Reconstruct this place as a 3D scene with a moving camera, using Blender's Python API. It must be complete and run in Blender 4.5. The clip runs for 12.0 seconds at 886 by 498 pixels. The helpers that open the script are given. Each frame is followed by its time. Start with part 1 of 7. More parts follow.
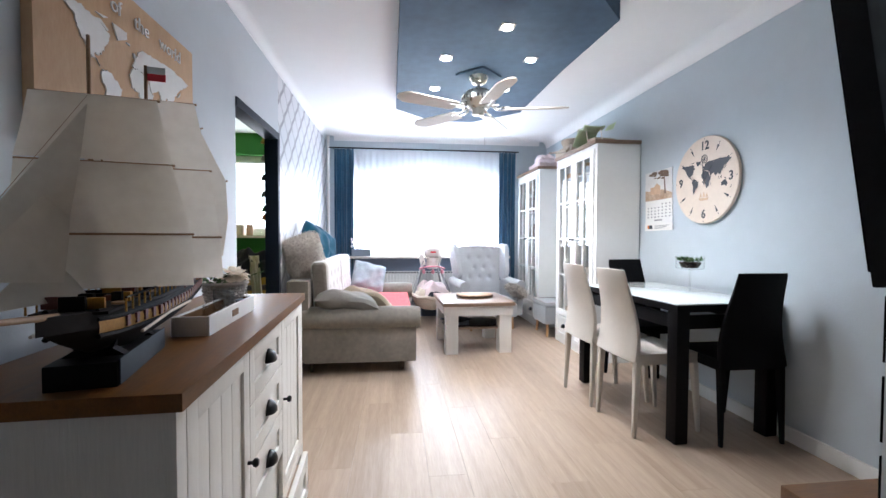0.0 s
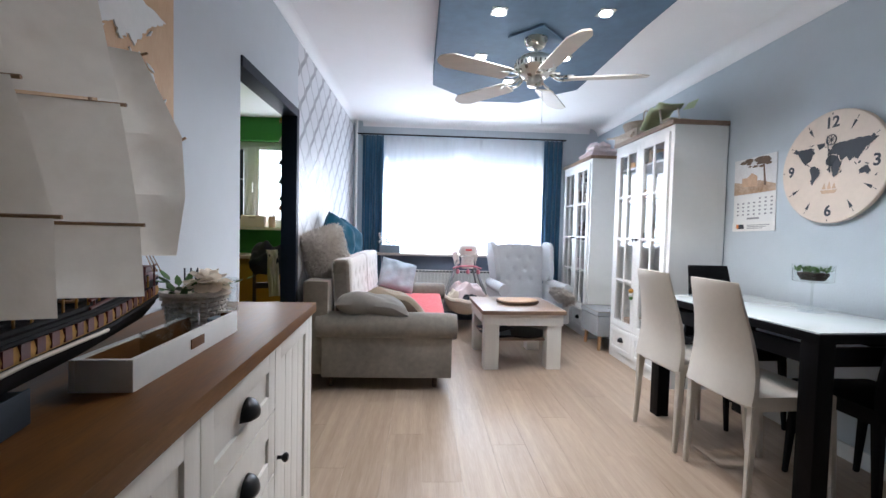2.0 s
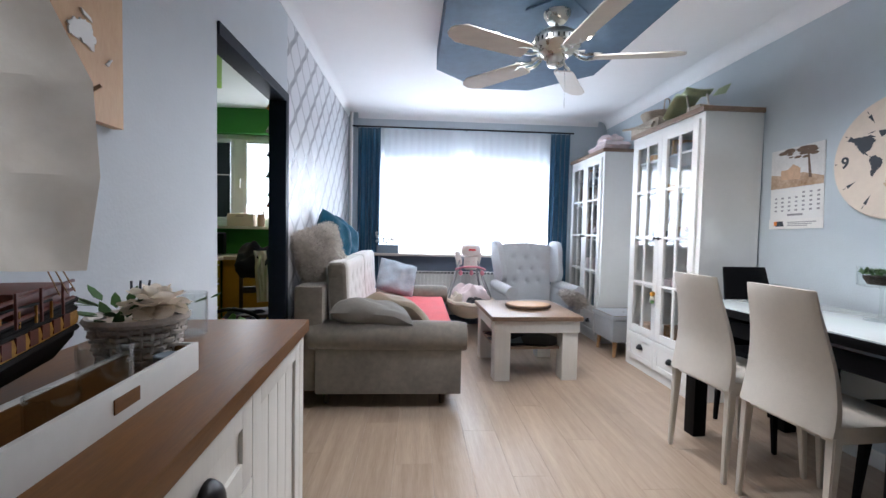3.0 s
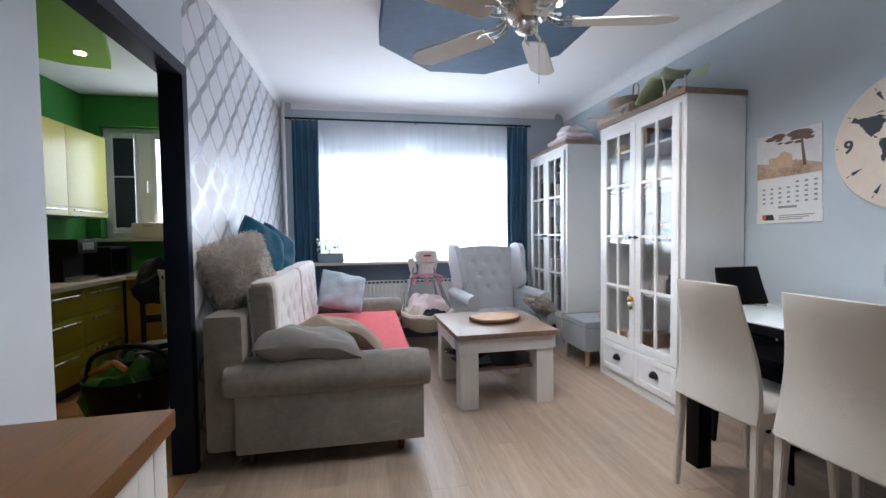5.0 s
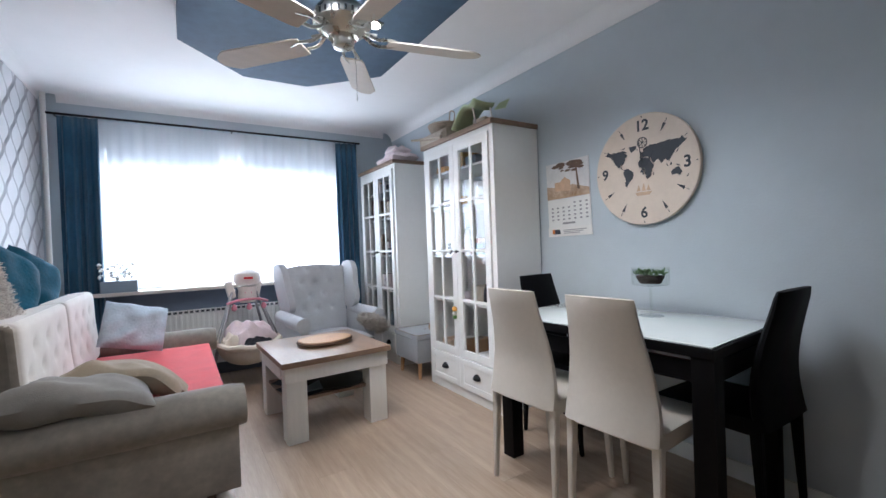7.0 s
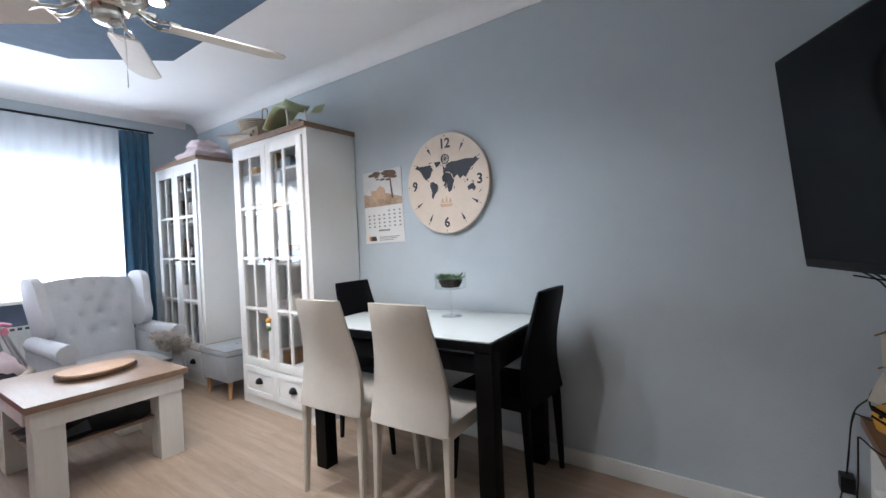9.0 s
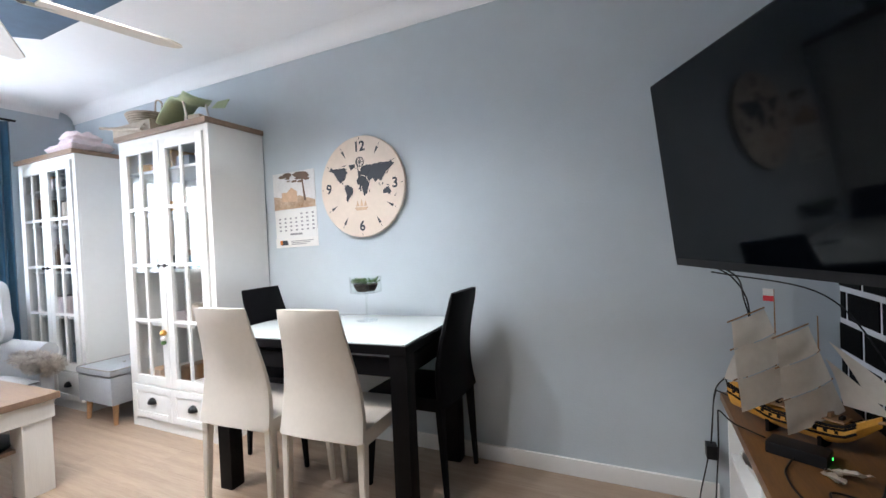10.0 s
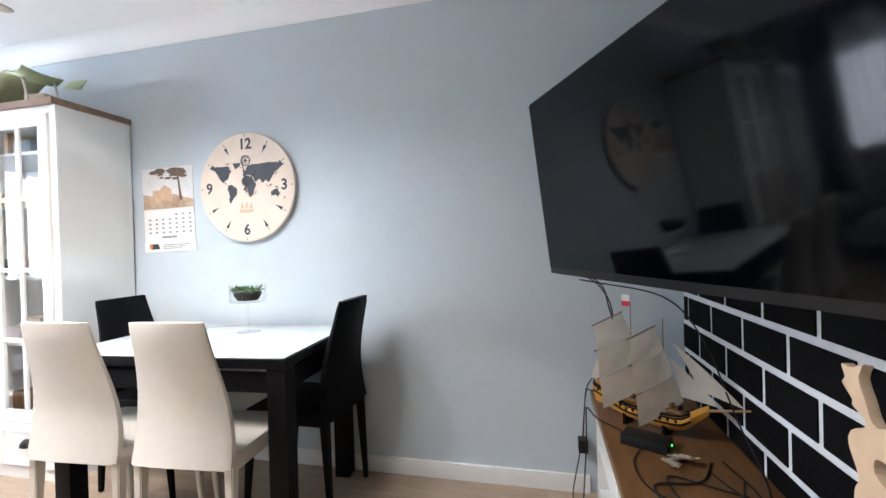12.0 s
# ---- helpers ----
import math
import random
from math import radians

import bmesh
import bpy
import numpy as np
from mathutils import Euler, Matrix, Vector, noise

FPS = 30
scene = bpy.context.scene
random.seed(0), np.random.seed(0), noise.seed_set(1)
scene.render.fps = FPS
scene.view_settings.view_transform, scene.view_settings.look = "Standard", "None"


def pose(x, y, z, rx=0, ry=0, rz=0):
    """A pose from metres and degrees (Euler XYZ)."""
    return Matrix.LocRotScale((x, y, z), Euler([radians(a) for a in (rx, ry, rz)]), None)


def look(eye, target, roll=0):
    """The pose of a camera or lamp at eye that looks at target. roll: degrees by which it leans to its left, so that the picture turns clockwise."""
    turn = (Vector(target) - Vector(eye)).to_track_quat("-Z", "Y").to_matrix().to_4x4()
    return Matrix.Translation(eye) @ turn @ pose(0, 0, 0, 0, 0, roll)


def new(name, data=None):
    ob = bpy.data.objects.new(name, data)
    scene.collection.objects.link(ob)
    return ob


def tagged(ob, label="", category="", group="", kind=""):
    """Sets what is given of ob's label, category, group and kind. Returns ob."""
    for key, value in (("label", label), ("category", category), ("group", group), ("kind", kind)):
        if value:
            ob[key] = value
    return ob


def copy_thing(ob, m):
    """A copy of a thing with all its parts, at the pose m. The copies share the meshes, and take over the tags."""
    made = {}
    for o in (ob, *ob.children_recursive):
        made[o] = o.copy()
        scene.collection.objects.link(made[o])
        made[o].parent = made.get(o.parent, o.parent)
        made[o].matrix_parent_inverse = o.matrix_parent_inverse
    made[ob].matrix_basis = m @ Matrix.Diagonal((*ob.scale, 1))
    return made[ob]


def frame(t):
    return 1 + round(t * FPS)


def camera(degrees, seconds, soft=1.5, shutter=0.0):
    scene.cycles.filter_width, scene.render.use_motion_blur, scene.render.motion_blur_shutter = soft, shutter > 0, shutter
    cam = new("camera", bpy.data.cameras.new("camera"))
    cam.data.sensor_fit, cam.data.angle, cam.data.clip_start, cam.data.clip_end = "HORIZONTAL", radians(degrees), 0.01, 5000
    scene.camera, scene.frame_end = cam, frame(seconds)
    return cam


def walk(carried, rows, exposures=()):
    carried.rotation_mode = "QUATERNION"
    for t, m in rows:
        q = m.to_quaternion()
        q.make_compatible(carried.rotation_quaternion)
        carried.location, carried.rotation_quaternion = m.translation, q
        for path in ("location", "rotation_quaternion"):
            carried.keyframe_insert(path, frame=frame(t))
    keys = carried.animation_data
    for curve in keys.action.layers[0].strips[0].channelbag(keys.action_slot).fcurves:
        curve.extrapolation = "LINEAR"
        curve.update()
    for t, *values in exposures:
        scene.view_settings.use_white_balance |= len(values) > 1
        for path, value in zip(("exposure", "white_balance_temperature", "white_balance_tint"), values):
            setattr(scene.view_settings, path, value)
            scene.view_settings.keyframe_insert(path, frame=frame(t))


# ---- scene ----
WINDOW_W, KITCHEN_W, SPOT, KITCHEN_SPOT, OUTSIDE = 80, 12, 66, 15, 4.0
EXPOSURES = [(0.0, 0.46, 6000, 14), (1.0, 0.14, 6000, 14), (2.5, -0.12, 6000, 14), (4.5, -0.48, 6000, 14), (7.0, -0.48, 6000, 14), (9.0, -0.2, 6100, 14), (10.2, 0.48, 6200, 14), (12.0, 0.80, 6250, 14)]
cam = camera(92.6, 12.0)
PATH = [
    (0, (0.328, 0.39, 1.18), (0.552, 2.376, 1.12), 0.2),
    (0.5, (0.331, 0.558, 1.183), (0.558, 2.544, 1.117), 0.8),
    (1, (0.353, 0.692, 1.19), (0.477, 2.687, 1.123), 1.2),
    (1.5, (0.333, 0.817, 1.179), (0.435, 2.814, 1.107), 1.4),
    (2, (0.281, 0.954, 1.175), (0.375, 2.95, 1.096), 1.4),
    (2.5, (0.2, 1.111, 1.175), (0.312, 3.106, 1.091), 1.3),
    (4.5, (0.205, 1.732, 1.192), (0.398, 3.72, 1.104), -0.3),
    (5, (0.216, 1.803, 1.207), (0.576, 3.768, 1.126), -0.7),
    (5.5, (0.231, 1.832, 1.21), (0.752, 3.762, 1.147), -1.2),
    (6, (0.252, 1.835, 1.203), (0.932, 3.716, 1.162), -1.6),
    (6.5, (0.269, 1.829, 1.204), (1.139, 3.63, 1.177), -1.9),
    (7, (0.294, 1.818, 1.205), (1.355, 3.513, 1.186), -2.1),
    (9, (0.38, 1.705, 1.235), (1.995, 2.885, 1.195), -2.3),
    (9.5, (0.376, 1.686, 1.25), (2.104, 2.691, 1.2), -2.5),
    (10, (0.379, 1.676, 1.228), (2.187, 2.531, 1.194), -2.5),
    (10.5, (0.409, 1.635, 1.255), (2.269, 2.368, 1.194), -3.0),
    (11, (0.415, 1.631, 1.237), (2.321, 2.235, 1.188), -2.3),
    (11.5, (0.414, 1.62, 1.236), (2.345, 2.139, 1.193), -2.2),
    (12, (0.437, 1.59, 1.225), (2.382, 2.053, 1.209), -1.6),
]
walk(cam, [(t, look(eye, target, roll)) for t, eye, target, roll in PATH], exposures=EXPOSURES)

# ---------------------------------------------------------------- world and large lights
world = bpy.data.worlds.new("world")
scene.world = world
world.use_nodes = True
wn = world.node_tree
sky = wn.nodes.new("ShaderNodeTexSky")
sky.sky_type, sky.sun_disc = "NISHITA", False
sky.sun_elevation, sky.sun_rotation = radians(38), radians(200)
wn.links.new(sky.outputs[0], wn.nodes["Background"].inputs[0])
wn.nodes["Background"].inputs[1].default_value = 0.12


def area(name, m, sx, sy, watts, colour):
    d = bpy.data.lights.new(name, "AREA")
    d.shape, d.size, d.size_y, d.energy, d.color = "RECTANGLE", sx, sy, watts, colour
    ob = new(name, d)
    ob.matrix_world = m
    return ob


def downlamp(x, y, z, watts, colour):
    d = bpy.data.lights.new("downlight_beam", "SPOT")
    d.energy, d.color, d.spot_size, d.spot_blend, d.shadow_soft_size = watts, colour, radians(152), 0.8, 0.022
    ob = new("downlight_beam", d)
    ob.location = (x, y, z)


# daylight in the window openings
area("window_daylight", look((0.82, 6.69, 1.50), (0.82, 0.0, 1.35)), 2.1, 1.12, WINDOW_W, (0.84, 0.93, 1.0))
area("kitchen_daylight", look((-1.66, 6.69, 1.75), (-1.66, 0.0, 1.50)), 0.56, 0.95, KITCHEN_W, (0.95, 0.98, 1.0))

# ---------------------------------------------------------------- materials


def mat(name, colour, rough=0.6, metal=0.0, var=0.12, scale=6.0, bump=0.0, bscale=60.0, stretch=(1, 1, 1), second=None, coat=0.0, piece=0.0, sheen=0.0, spec=0.5):
    m = bpy.data.materials.new(name)
    m.use_nodes = True
    nt = m.node_tree
    b = nt.nodes["Principled BSDF"]
    b.inputs["Roughness"].default_value, b.inputs["Metallic"].default_value = rough, metal
    b.inputs["Coat Weight"].default_value, b.inputs["Specular IOR Level"].default_value = coat, spec
    b.inputs["Sheen Weight"].default_value = sheen
    tc = nt.nodes.new("ShaderNodeTexCoord")
    mp = nt.nodes.new("ShaderNodeMapping")
    mp.inputs["Scale"].default_value = stretch
    nt.links.new(tc.outputs["Object"], mp.inputs["Vector"])
    vec = mp.outputs["Vector"]
    if piece:
        oi = nt.nodes.new("ShaderNodeObjectInfo")
        ad = nt.nodes.new("ShaderNodeVectorMath")
        ad.operation = "MULTIPLY_ADD"
        cb = nt.nodes.new("ShaderNodeCombineXYZ")
        for i in range(3):
            nt.links.new(oi.outputs["Random"], cb.inputs[i])
        nt.links.new(cb.outputs[0], ad.inputs[0])
        ad.inputs[1].default_value = (37, 53, 11)
        nt.links.new(vec, ad.inputs[2])
        vec = ad.outputs[0]
    n1, n2 = nt.nodes.new("ShaderNodeTexNoise"), nt.nodes.new("ShaderNodeTexNoise")
    n1.inputs["Scale"].default_value, n1.inputs["Detail"].default_value = scale, 5
    n2.inputs["Scale"].default_value, n2.inputs["Detail"].default_value = scale * 7.3, 4
    nt.links.new(vec, n1.inputs["Vector"])
    nt.links.new(vec, n2.inputs["Vector"])
    mx = nt.nodes.new("ShaderNodeMath")
    mx.operation = "MULTIPLY_ADD"
    mx.inputs[1].default_value = 0.6
    ms = nt.nodes.new("ShaderNodeMath")
    ms.operation = "MULTIPLY"
    ms.inputs[1].default_value = 0.4
    nt.links.new(n2.outputs["Fac"], ms.inputs[0])
    nt.links.new(n1.outputs["Fac"], mx.inputs[0])
    nt.links.new(ms.outputs[0], mx.inputs[2])
    fac = mx.outputs[0]
    if piece:
        pa = nt.nodes.new("ShaderNodeMath")
        pa.operation = "MULTIPLY_ADD"
        pa.inputs[1].default_value = piece
        nt.links.new(oi.outputs["Random"], pa.inputs[0])
        nt.links.new(fac, pa.inputs[2])
        fac = pa.outputs[0]
    ramp = nt.nodes.new("ShaderNodeValToRGB")
    e = ramp.color_ramp.elements
    lo = second if second else [c * (1 - var) for c in colour]
    hi = colour if second else [min(1, c * (1 + var)) for c in colour]
    e[0].position, e[0].color = 0.3, (*lo, 1)
    e[1].position, e[1].color = (0.7 + piece), (*hi, 1)
    nt.links.new(fac, ramp.inputs["Fac"])
    nt.links.new(ramp.outputs["Color"], b.inputs["Base Color"])
    rr = nt.nodes.new("ShaderNodeMapRange")
    rr.inputs["To Min"].default_value, rr.inputs["To Max"].default_value = max(0, rough - min(0.07, rough * 0.3)), min(1, rough + min(0.07, rough * 0.3))
    nt.links.new(n1.outputs["Fac"], rr.inputs["Value"])
    nt.links.new(rr.outputs[0], b.inputs["Roughness"])
    if bump:
        nb = nt.nodes.new("ShaderNodeTexNoise")
        nb.inputs["Scale"].default_value, nb.inputs["Detail"].default_value = bscale, 6
        nt.links.new(vec, nb.inputs["Vector"])
        bp = nt.nodes.new("ShaderNodeBump")
        bp.inputs["Strength"].default_value, bp.inputs["Distance"].default_value = bump, 0.01
        nt.links.new(nb.outputs["Fac"], bp.inputs["Height"])
        nt.links.new(bp.outputs["Normal"], b.inputs["Normal"])
    return m


def glow(name, colour, strength):
    m = bpy.data.materials.new(name)
    m.use_nodes = True
    b = m.node_tree.nodes["Principled BSDF"]
    b.inputs["Base Color"].default_value = (*colour, 1)
    b.inputs["Emission Color"].default_value = (*colour, 1)
    b.inputs["Emission Strength"].default_value = strength
    return m


def glass(name, colour=(1, 1, 1), clear=0.9, rough=0.02):
    """Thin pane: mostly clear, with a sharp gloss."""
    m = bpy.data.materials.new(name)
    m.use_nodes = True
    nt = m.node_tree
    nt.nodes.remove(nt.nodes["Principled BSDF"])
    t, g, mixer = nt.nodes.new("ShaderNodeBsdfTransparent"), nt.nodes.new("ShaderNodeBsdfGlossy"), nt.nodes.new("ShaderNodeMixShader")
    t.inputs[0].default_value = (*colour, 1)
    g.inputs["Roughness"].default_value = rough
    lw = nt.nodes.new("ShaderNodeLayerWeight")
    lw.inputs["Blend"].default_value = 0.5
    pw, fr = nt.nodes.new("ShaderNodeMath"), nt.nodes.new("ShaderNodeMath")
    pw.operation, fr.operation = "POWER", "MULTIPLY_ADD"
    pw.inputs[1].default_value = 4.0
    fr.inputs[1].default_value, fr.inputs[2].default_value = 0.8, 1 - clear
    nt.links.new(lw.outputs["Facing"], pw.inputs[0])
    nt.links.new(pw.outputs[0], fr.inputs[0])
    nt.links.new(fr.outputs[0], mixer.inputs[0])
    nt.links.new(t.outputs[0], mixer.inputs[1])
    nt.links.new(g.outputs[0], mixer.inputs[2])
    nt.links.new(mixer.outputs[0], nt.nodes["Material Output"].inputs[0])
    return m


def sheer(name, colour, clear):
    m = bpy.data.materials.new(name)
    m.use_nodes = True
    nt = m.node_tree
    nt.nodes.remove(nt.nodes["Principled BSDF"])
    t, l, d = nt.nodes.new("ShaderNodeBsdfTransparent"), nt.nodes.new("ShaderNodeBsdfTranslucent"), nt.nodes.new("ShaderNodeBsdfDiffuse")
    l.inputs[0].default_value = d.inputs[0].default_value = (*colour, 1)
    a, c = nt.nodes.new("ShaderNodeMixShader"), nt.nodes.new("ShaderNodeMixShader")
    a.inputs[0].default_value, c.inputs[0].default_value = 0.45, 1 - clear
    nt.links.new(l.outputs[0], a.inputs[1])
    nt.links.new(d.outputs[0], a.inputs[2])
    nt.links.new(t.outputs[0], c.inputs[1])
    nt.links.new(a.outputs[0], c.inputs[2])
    nt.links.new(c.outputs[0], nt.nodes["Material Output"].inputs[0])
    return m


def canvas(name, colour, second):
    """Thin cloth that lets some light through."""
    m = mat(name, colour, 0.9, second=second, scale=5, bump=0.12, bscale=120)
    nt = m.node_tree
    b = nt.nodes["Principled BSDF"]
    t, mixer = nt.nodes.new("ShaderNodeBsdfTranslucent"), nt.nodes.new("ShaderNodeMixShader")
    nt.links.new(b.inputs["Base Color"].links[0].from_socket, t.inputs[0])
    mixer.inputs[0].default_value = 0.6
    nt.links.new(b.outputs[0], mixer.inputs[1])
    nt.links.new(t.outputs[0], mixer.inputs[2])
    nt.links.new(mixer.outputs[0], nt.nodes["Material Output"].inputs[0])
    return m


M_WALL = mat("wall_pale_blue", (0.49, 0.55, 0.59), 0.75, var=0.04, scale=1.3, bump=0.12, bscale=90)
M_WHITEWALL = mat("wall_white", (0.54, 0.57, 0.60), 0.8, var=0.03, scale=1.5, bump=0.1, bscale=90)
M_CEIL = mat("ceiling_white", (0.83, 0.83, 0.83), 0.85, var=0.02, scale=1.5, bump=0.06, bscale=70)
M_NAVY = mat("navy_paint", (0.005, 0.010, 0.022), 0.55, var=0.25, scale=5, bump=0.08, bscale=50, spec=0.25)
M_PANEL = mat("panel_dusky_blue", (0.055, 0.105, 0.175), 0.75, var=0.22, scale=2.0, bump=0.1, bscale=40)
M_PLANK = mat("laminate_oak", (0.47, 0.365, 0.275), 0.38, second=(0.27, 0.19, 0.13), scale=2.4, stretch=(11, 0.6, 1), bump=0.05, bscale=30, piece=0.12)
M_GAP = mat("joint_dark", (0.43, 0.33, 0.24), 0.8)
M_WHITE = mat("white_lacquer", (0.78, 0.78, 0.76), 0.42, var=0.03, scale=3, bump=0.03, bscale=40)
M_CREAM = mat("cream_wood_grain", (0.74, 0.72, 0.67), 0.5, var=0.05, scale=5, stretch=(8, 8, 0.6), bump=0.1, bscale=20)
M_BROWN = mat("brown_oak_top", (0.205, 0.086, 0.019), 0.42, second=(0.115, 0.047, 0.010), scale=4, stretch=(9, 0.8, 6), bump=0.06, bscale=25, spec=0.28)
M_BENCHTOP = mat("brown_bench_top", (0.19, 0.085, 0.022), 0.42, second=(0.085, 0.036, 0.012), scale=3, stretch=(0.8, 8, 6), bump=0.06, bscale=25)
M_OAKTOP = mat("grey_oak_top", (0.30, 0.20, 0.135), 0.4, second=(0.19, 0.125, 0.085), scale=4, stretch=(7, 0.8, 6), bump=0.06, bscale=25)
M_BLACKWOOD = mat("black_wood", (0.0045, 0.004, 0.0045), 0.48, var=0.3, scale=5, bump=0.04, bscale=30, spec=0.10)
M_BLACKLEATHER = mat("black_leatherette", (0.004, 0.004, 0.005), 0.6, var=0.25, scale=8, bump=0.12, bscale=180, spec=0.08)
M_CREAMLEATHER = mat("cream_leatherette", (0.56, 0.515, 0.45), 0.45, var=0.05, scale=6, bump=0.1, bscale=180)
M_TABLEGLASS = mat("milk_glass", (0.80, 0.86, 0.84), 0.06, var=0.01, scale=2, coat=0.4)
M_GREYVELVET = mat("grey_velvet", (0.195, 0.172, 0.143), 0.85, var=0.3, scale=4, bump=0.12, bscale=250, sheen=0.35)
M_BEIGEVELVET = mat("beige_velvet", (0.55, 0.525, 0.49), 0.9, var=0.07, scale=7, bump=0.12, bscale=250, sheen=0.3)
M_RED = mat("coral_red_cloth", (0.62, 0.06, 0.07), 0.85, var=0.15, scale=9, bump=0.2, bscale=140, sheen=0.2)
M_TEAL = mat("teal_velvet", (0.003, 0.062, 0.105), 0.85, var=0.35, scale=9, bump=0.3, bscale=60, sheen=0.08, spec=0.2)
M_CURTAIN = mat("petrol_curtain", (0.010, 0.075, 0.14), 0.8, var=0.2, scale=5, bump=0.15, bscale=150, sheen=0.3)
M_FUR = canvas("grey_fur", (0.74, 0.69, 0.63), (0.36, 0.32, 0.28))
M_PALECUSH = mat("pale_blue_cushion", (0.38, 0.45, 0.51), 0.9, var=0.15, scale=14, bump=0.5, bscale=60)
M_GREYCUSH = mat("warm_grey_cushion", (0.19, 0.18, 0.165), 0.9, var=0.12, scale=7, bump=0.15, bscale=200, sheen=0.1)
M_BEIGECUSH = mat("beige_cushion", (0.31, 0.255, 0.185), 0.9, var=0.12, scale=7, bump=0.15, bscale=200, sheen=0.1)
M_ARMCHAIR = mat("light_grey_linen", (0.45, 0.465, 0.485), 0.9, var=0.07, scale=8, bump=0.2, bscale=200, sheen=0.25)
M_POUF = mat("blue_grey_linen", (0.30, 0.32, 0.34), 0.9, var=0.1, scale=8, bump=0.2, bscale=200, sheen=0.2)
# wall blue darkened to carry the shade under the window sill
M_SILLSHADE = mat("sill_shade_blue", (0.15, 0.185, 0.25), 0.8, var=0.06, scale=2, bump=0.06)
M_OAKLEG = mat("light_wood_leg", (0.50, 0.30, 0.15), 0.5, second=(0.36, 0.2, 0.095), scale=6, stretch=(6, 6, 1), bump=0.04)
M_DARKLEG = mat("dark_wood_leg", (0.06, 0.035, 0.02), 0.5)
M_METAL = mat("brushed_nickel", (0.52, 0.50, 0.45), 0.28, metal=1.0, var=0.1, scale=20)
M_IRON = mat("black_iron", (0.012, 0.012, 0.013), 0.38, metal=0.6, var=0.3, scale=30)
M_BLACKPLASTIC = mat("black_plastic", (0.007, 0.007, 0.008), 0.45, var=0.3, scale=20, spec=0.25)
M_SCREEN = mat("dark_screen", (0.0008, 0.0012, 0.002), 0.06, var=0.1, scale=3, spec=0.16)
M_BLADE = mat("fan_blade_beige", (0.50, 0.44, 0.36), 0.5, var=0.08, scale=5, stretch=(1, 6, 1))
M_BRICK = mat("black_brick_paint", (0.0035, 0.0035, 0.004), 0.85, spec=0.08, var=0.35, scale=9, bump=0.15, bscale=80, piece=0.15)
M_MORTAR = mat("pale_grey_joint", (0.60, 0.61, 0.63), 0.8, var=0.06, scale=6, bump=0.1)
M_CLEAR = glass("clear_pane", (0.97, 0.98, 0.98), 0.93)
M_SHEER = sheer("sheer_curtain", (0.92, 0.94, 0.97), 0.42)
M_PAPER = mat("white_paper", (0.74, 0.74, 0.72), 0.7, var=0.03, scale=5)
M_CLOCK = mat("clock_cream", (0.68, 0.57, 0.47), 0.6, var=0.06, scale=7)
M_INK = mat("slate_ink", (0.035, 0.04, 0.05), 0.6, var=0.1)
M_SAIL = canvas("sail_canvas", (0.80, 0.74, 0.65), (0.66, 0.59, 0.50))
M_PINE = mat("pine_board", (0.60, 0.39, 0.22), 0.6, second=(0.50, 0.30, 0.155), scale=4, stretch=(5, 1.2, 5), bump=0.05)
M_PLY = mat("plywood_pale", (0.62, 0.45, 0.30), 0.6, var=0.08, scale=6)
M_SPOT = glow("lit_spot", (1.0, 0.92, 0.82), 45)
M_SPOTCOOL = glow("lit_spot_cool", (0.86, 0.95, 1.0), 45)
M_KITCHENSPOT = glow("lit_spot_warm", (1.0, 0.72, 0.36), 45)
M_OLIVE = mat("olive_gloss_front", (0.30, 0.26, 0.02), 0.25, var=0.08, scale=4, coat=0.3)
M_LIME = mat("lime_gloss_front", (0.46, 0.45, 0.10), 0.38, var=0.08, scale=4, coat=0.1)
M_OCHRE = mat("ochre_front", (0.42, 0.24, 0.02), 0.4, var=0.1, scale=4)
M_GREEN = mat("green_paint", (0.035, 0.21, 0.03), 0.7, var=0.08, scale=3, bump=0.06)
M_LIMEPAINT = mat("lime_ceiling_paint", (0.22, 0.44, 0.02), 0.6, var=0.06, scale=3)
M_COUNTER = mat("pale_stone_counter", (0.55, 0.46, 0.36), 0.4, var=0.15, scale=40)
M_TILE = mat("terracotta_floor", (0.42, 0.20, 0.07), 0.35, var=0.12, scale=4, piece=0.2)
M_RADIATOR = mat("radiator_white", (0.66, 0.66, 0.64), 0.45, var=0.04, scale=6)
M_SILL = mat("sill_pale", (0.58, 0.54, 0.49), 0.4, var=0.05, scale=6)
M_PVC = mat("white_pvc", (0.8, 0.8, 0.8), 0.35, var=0.02)

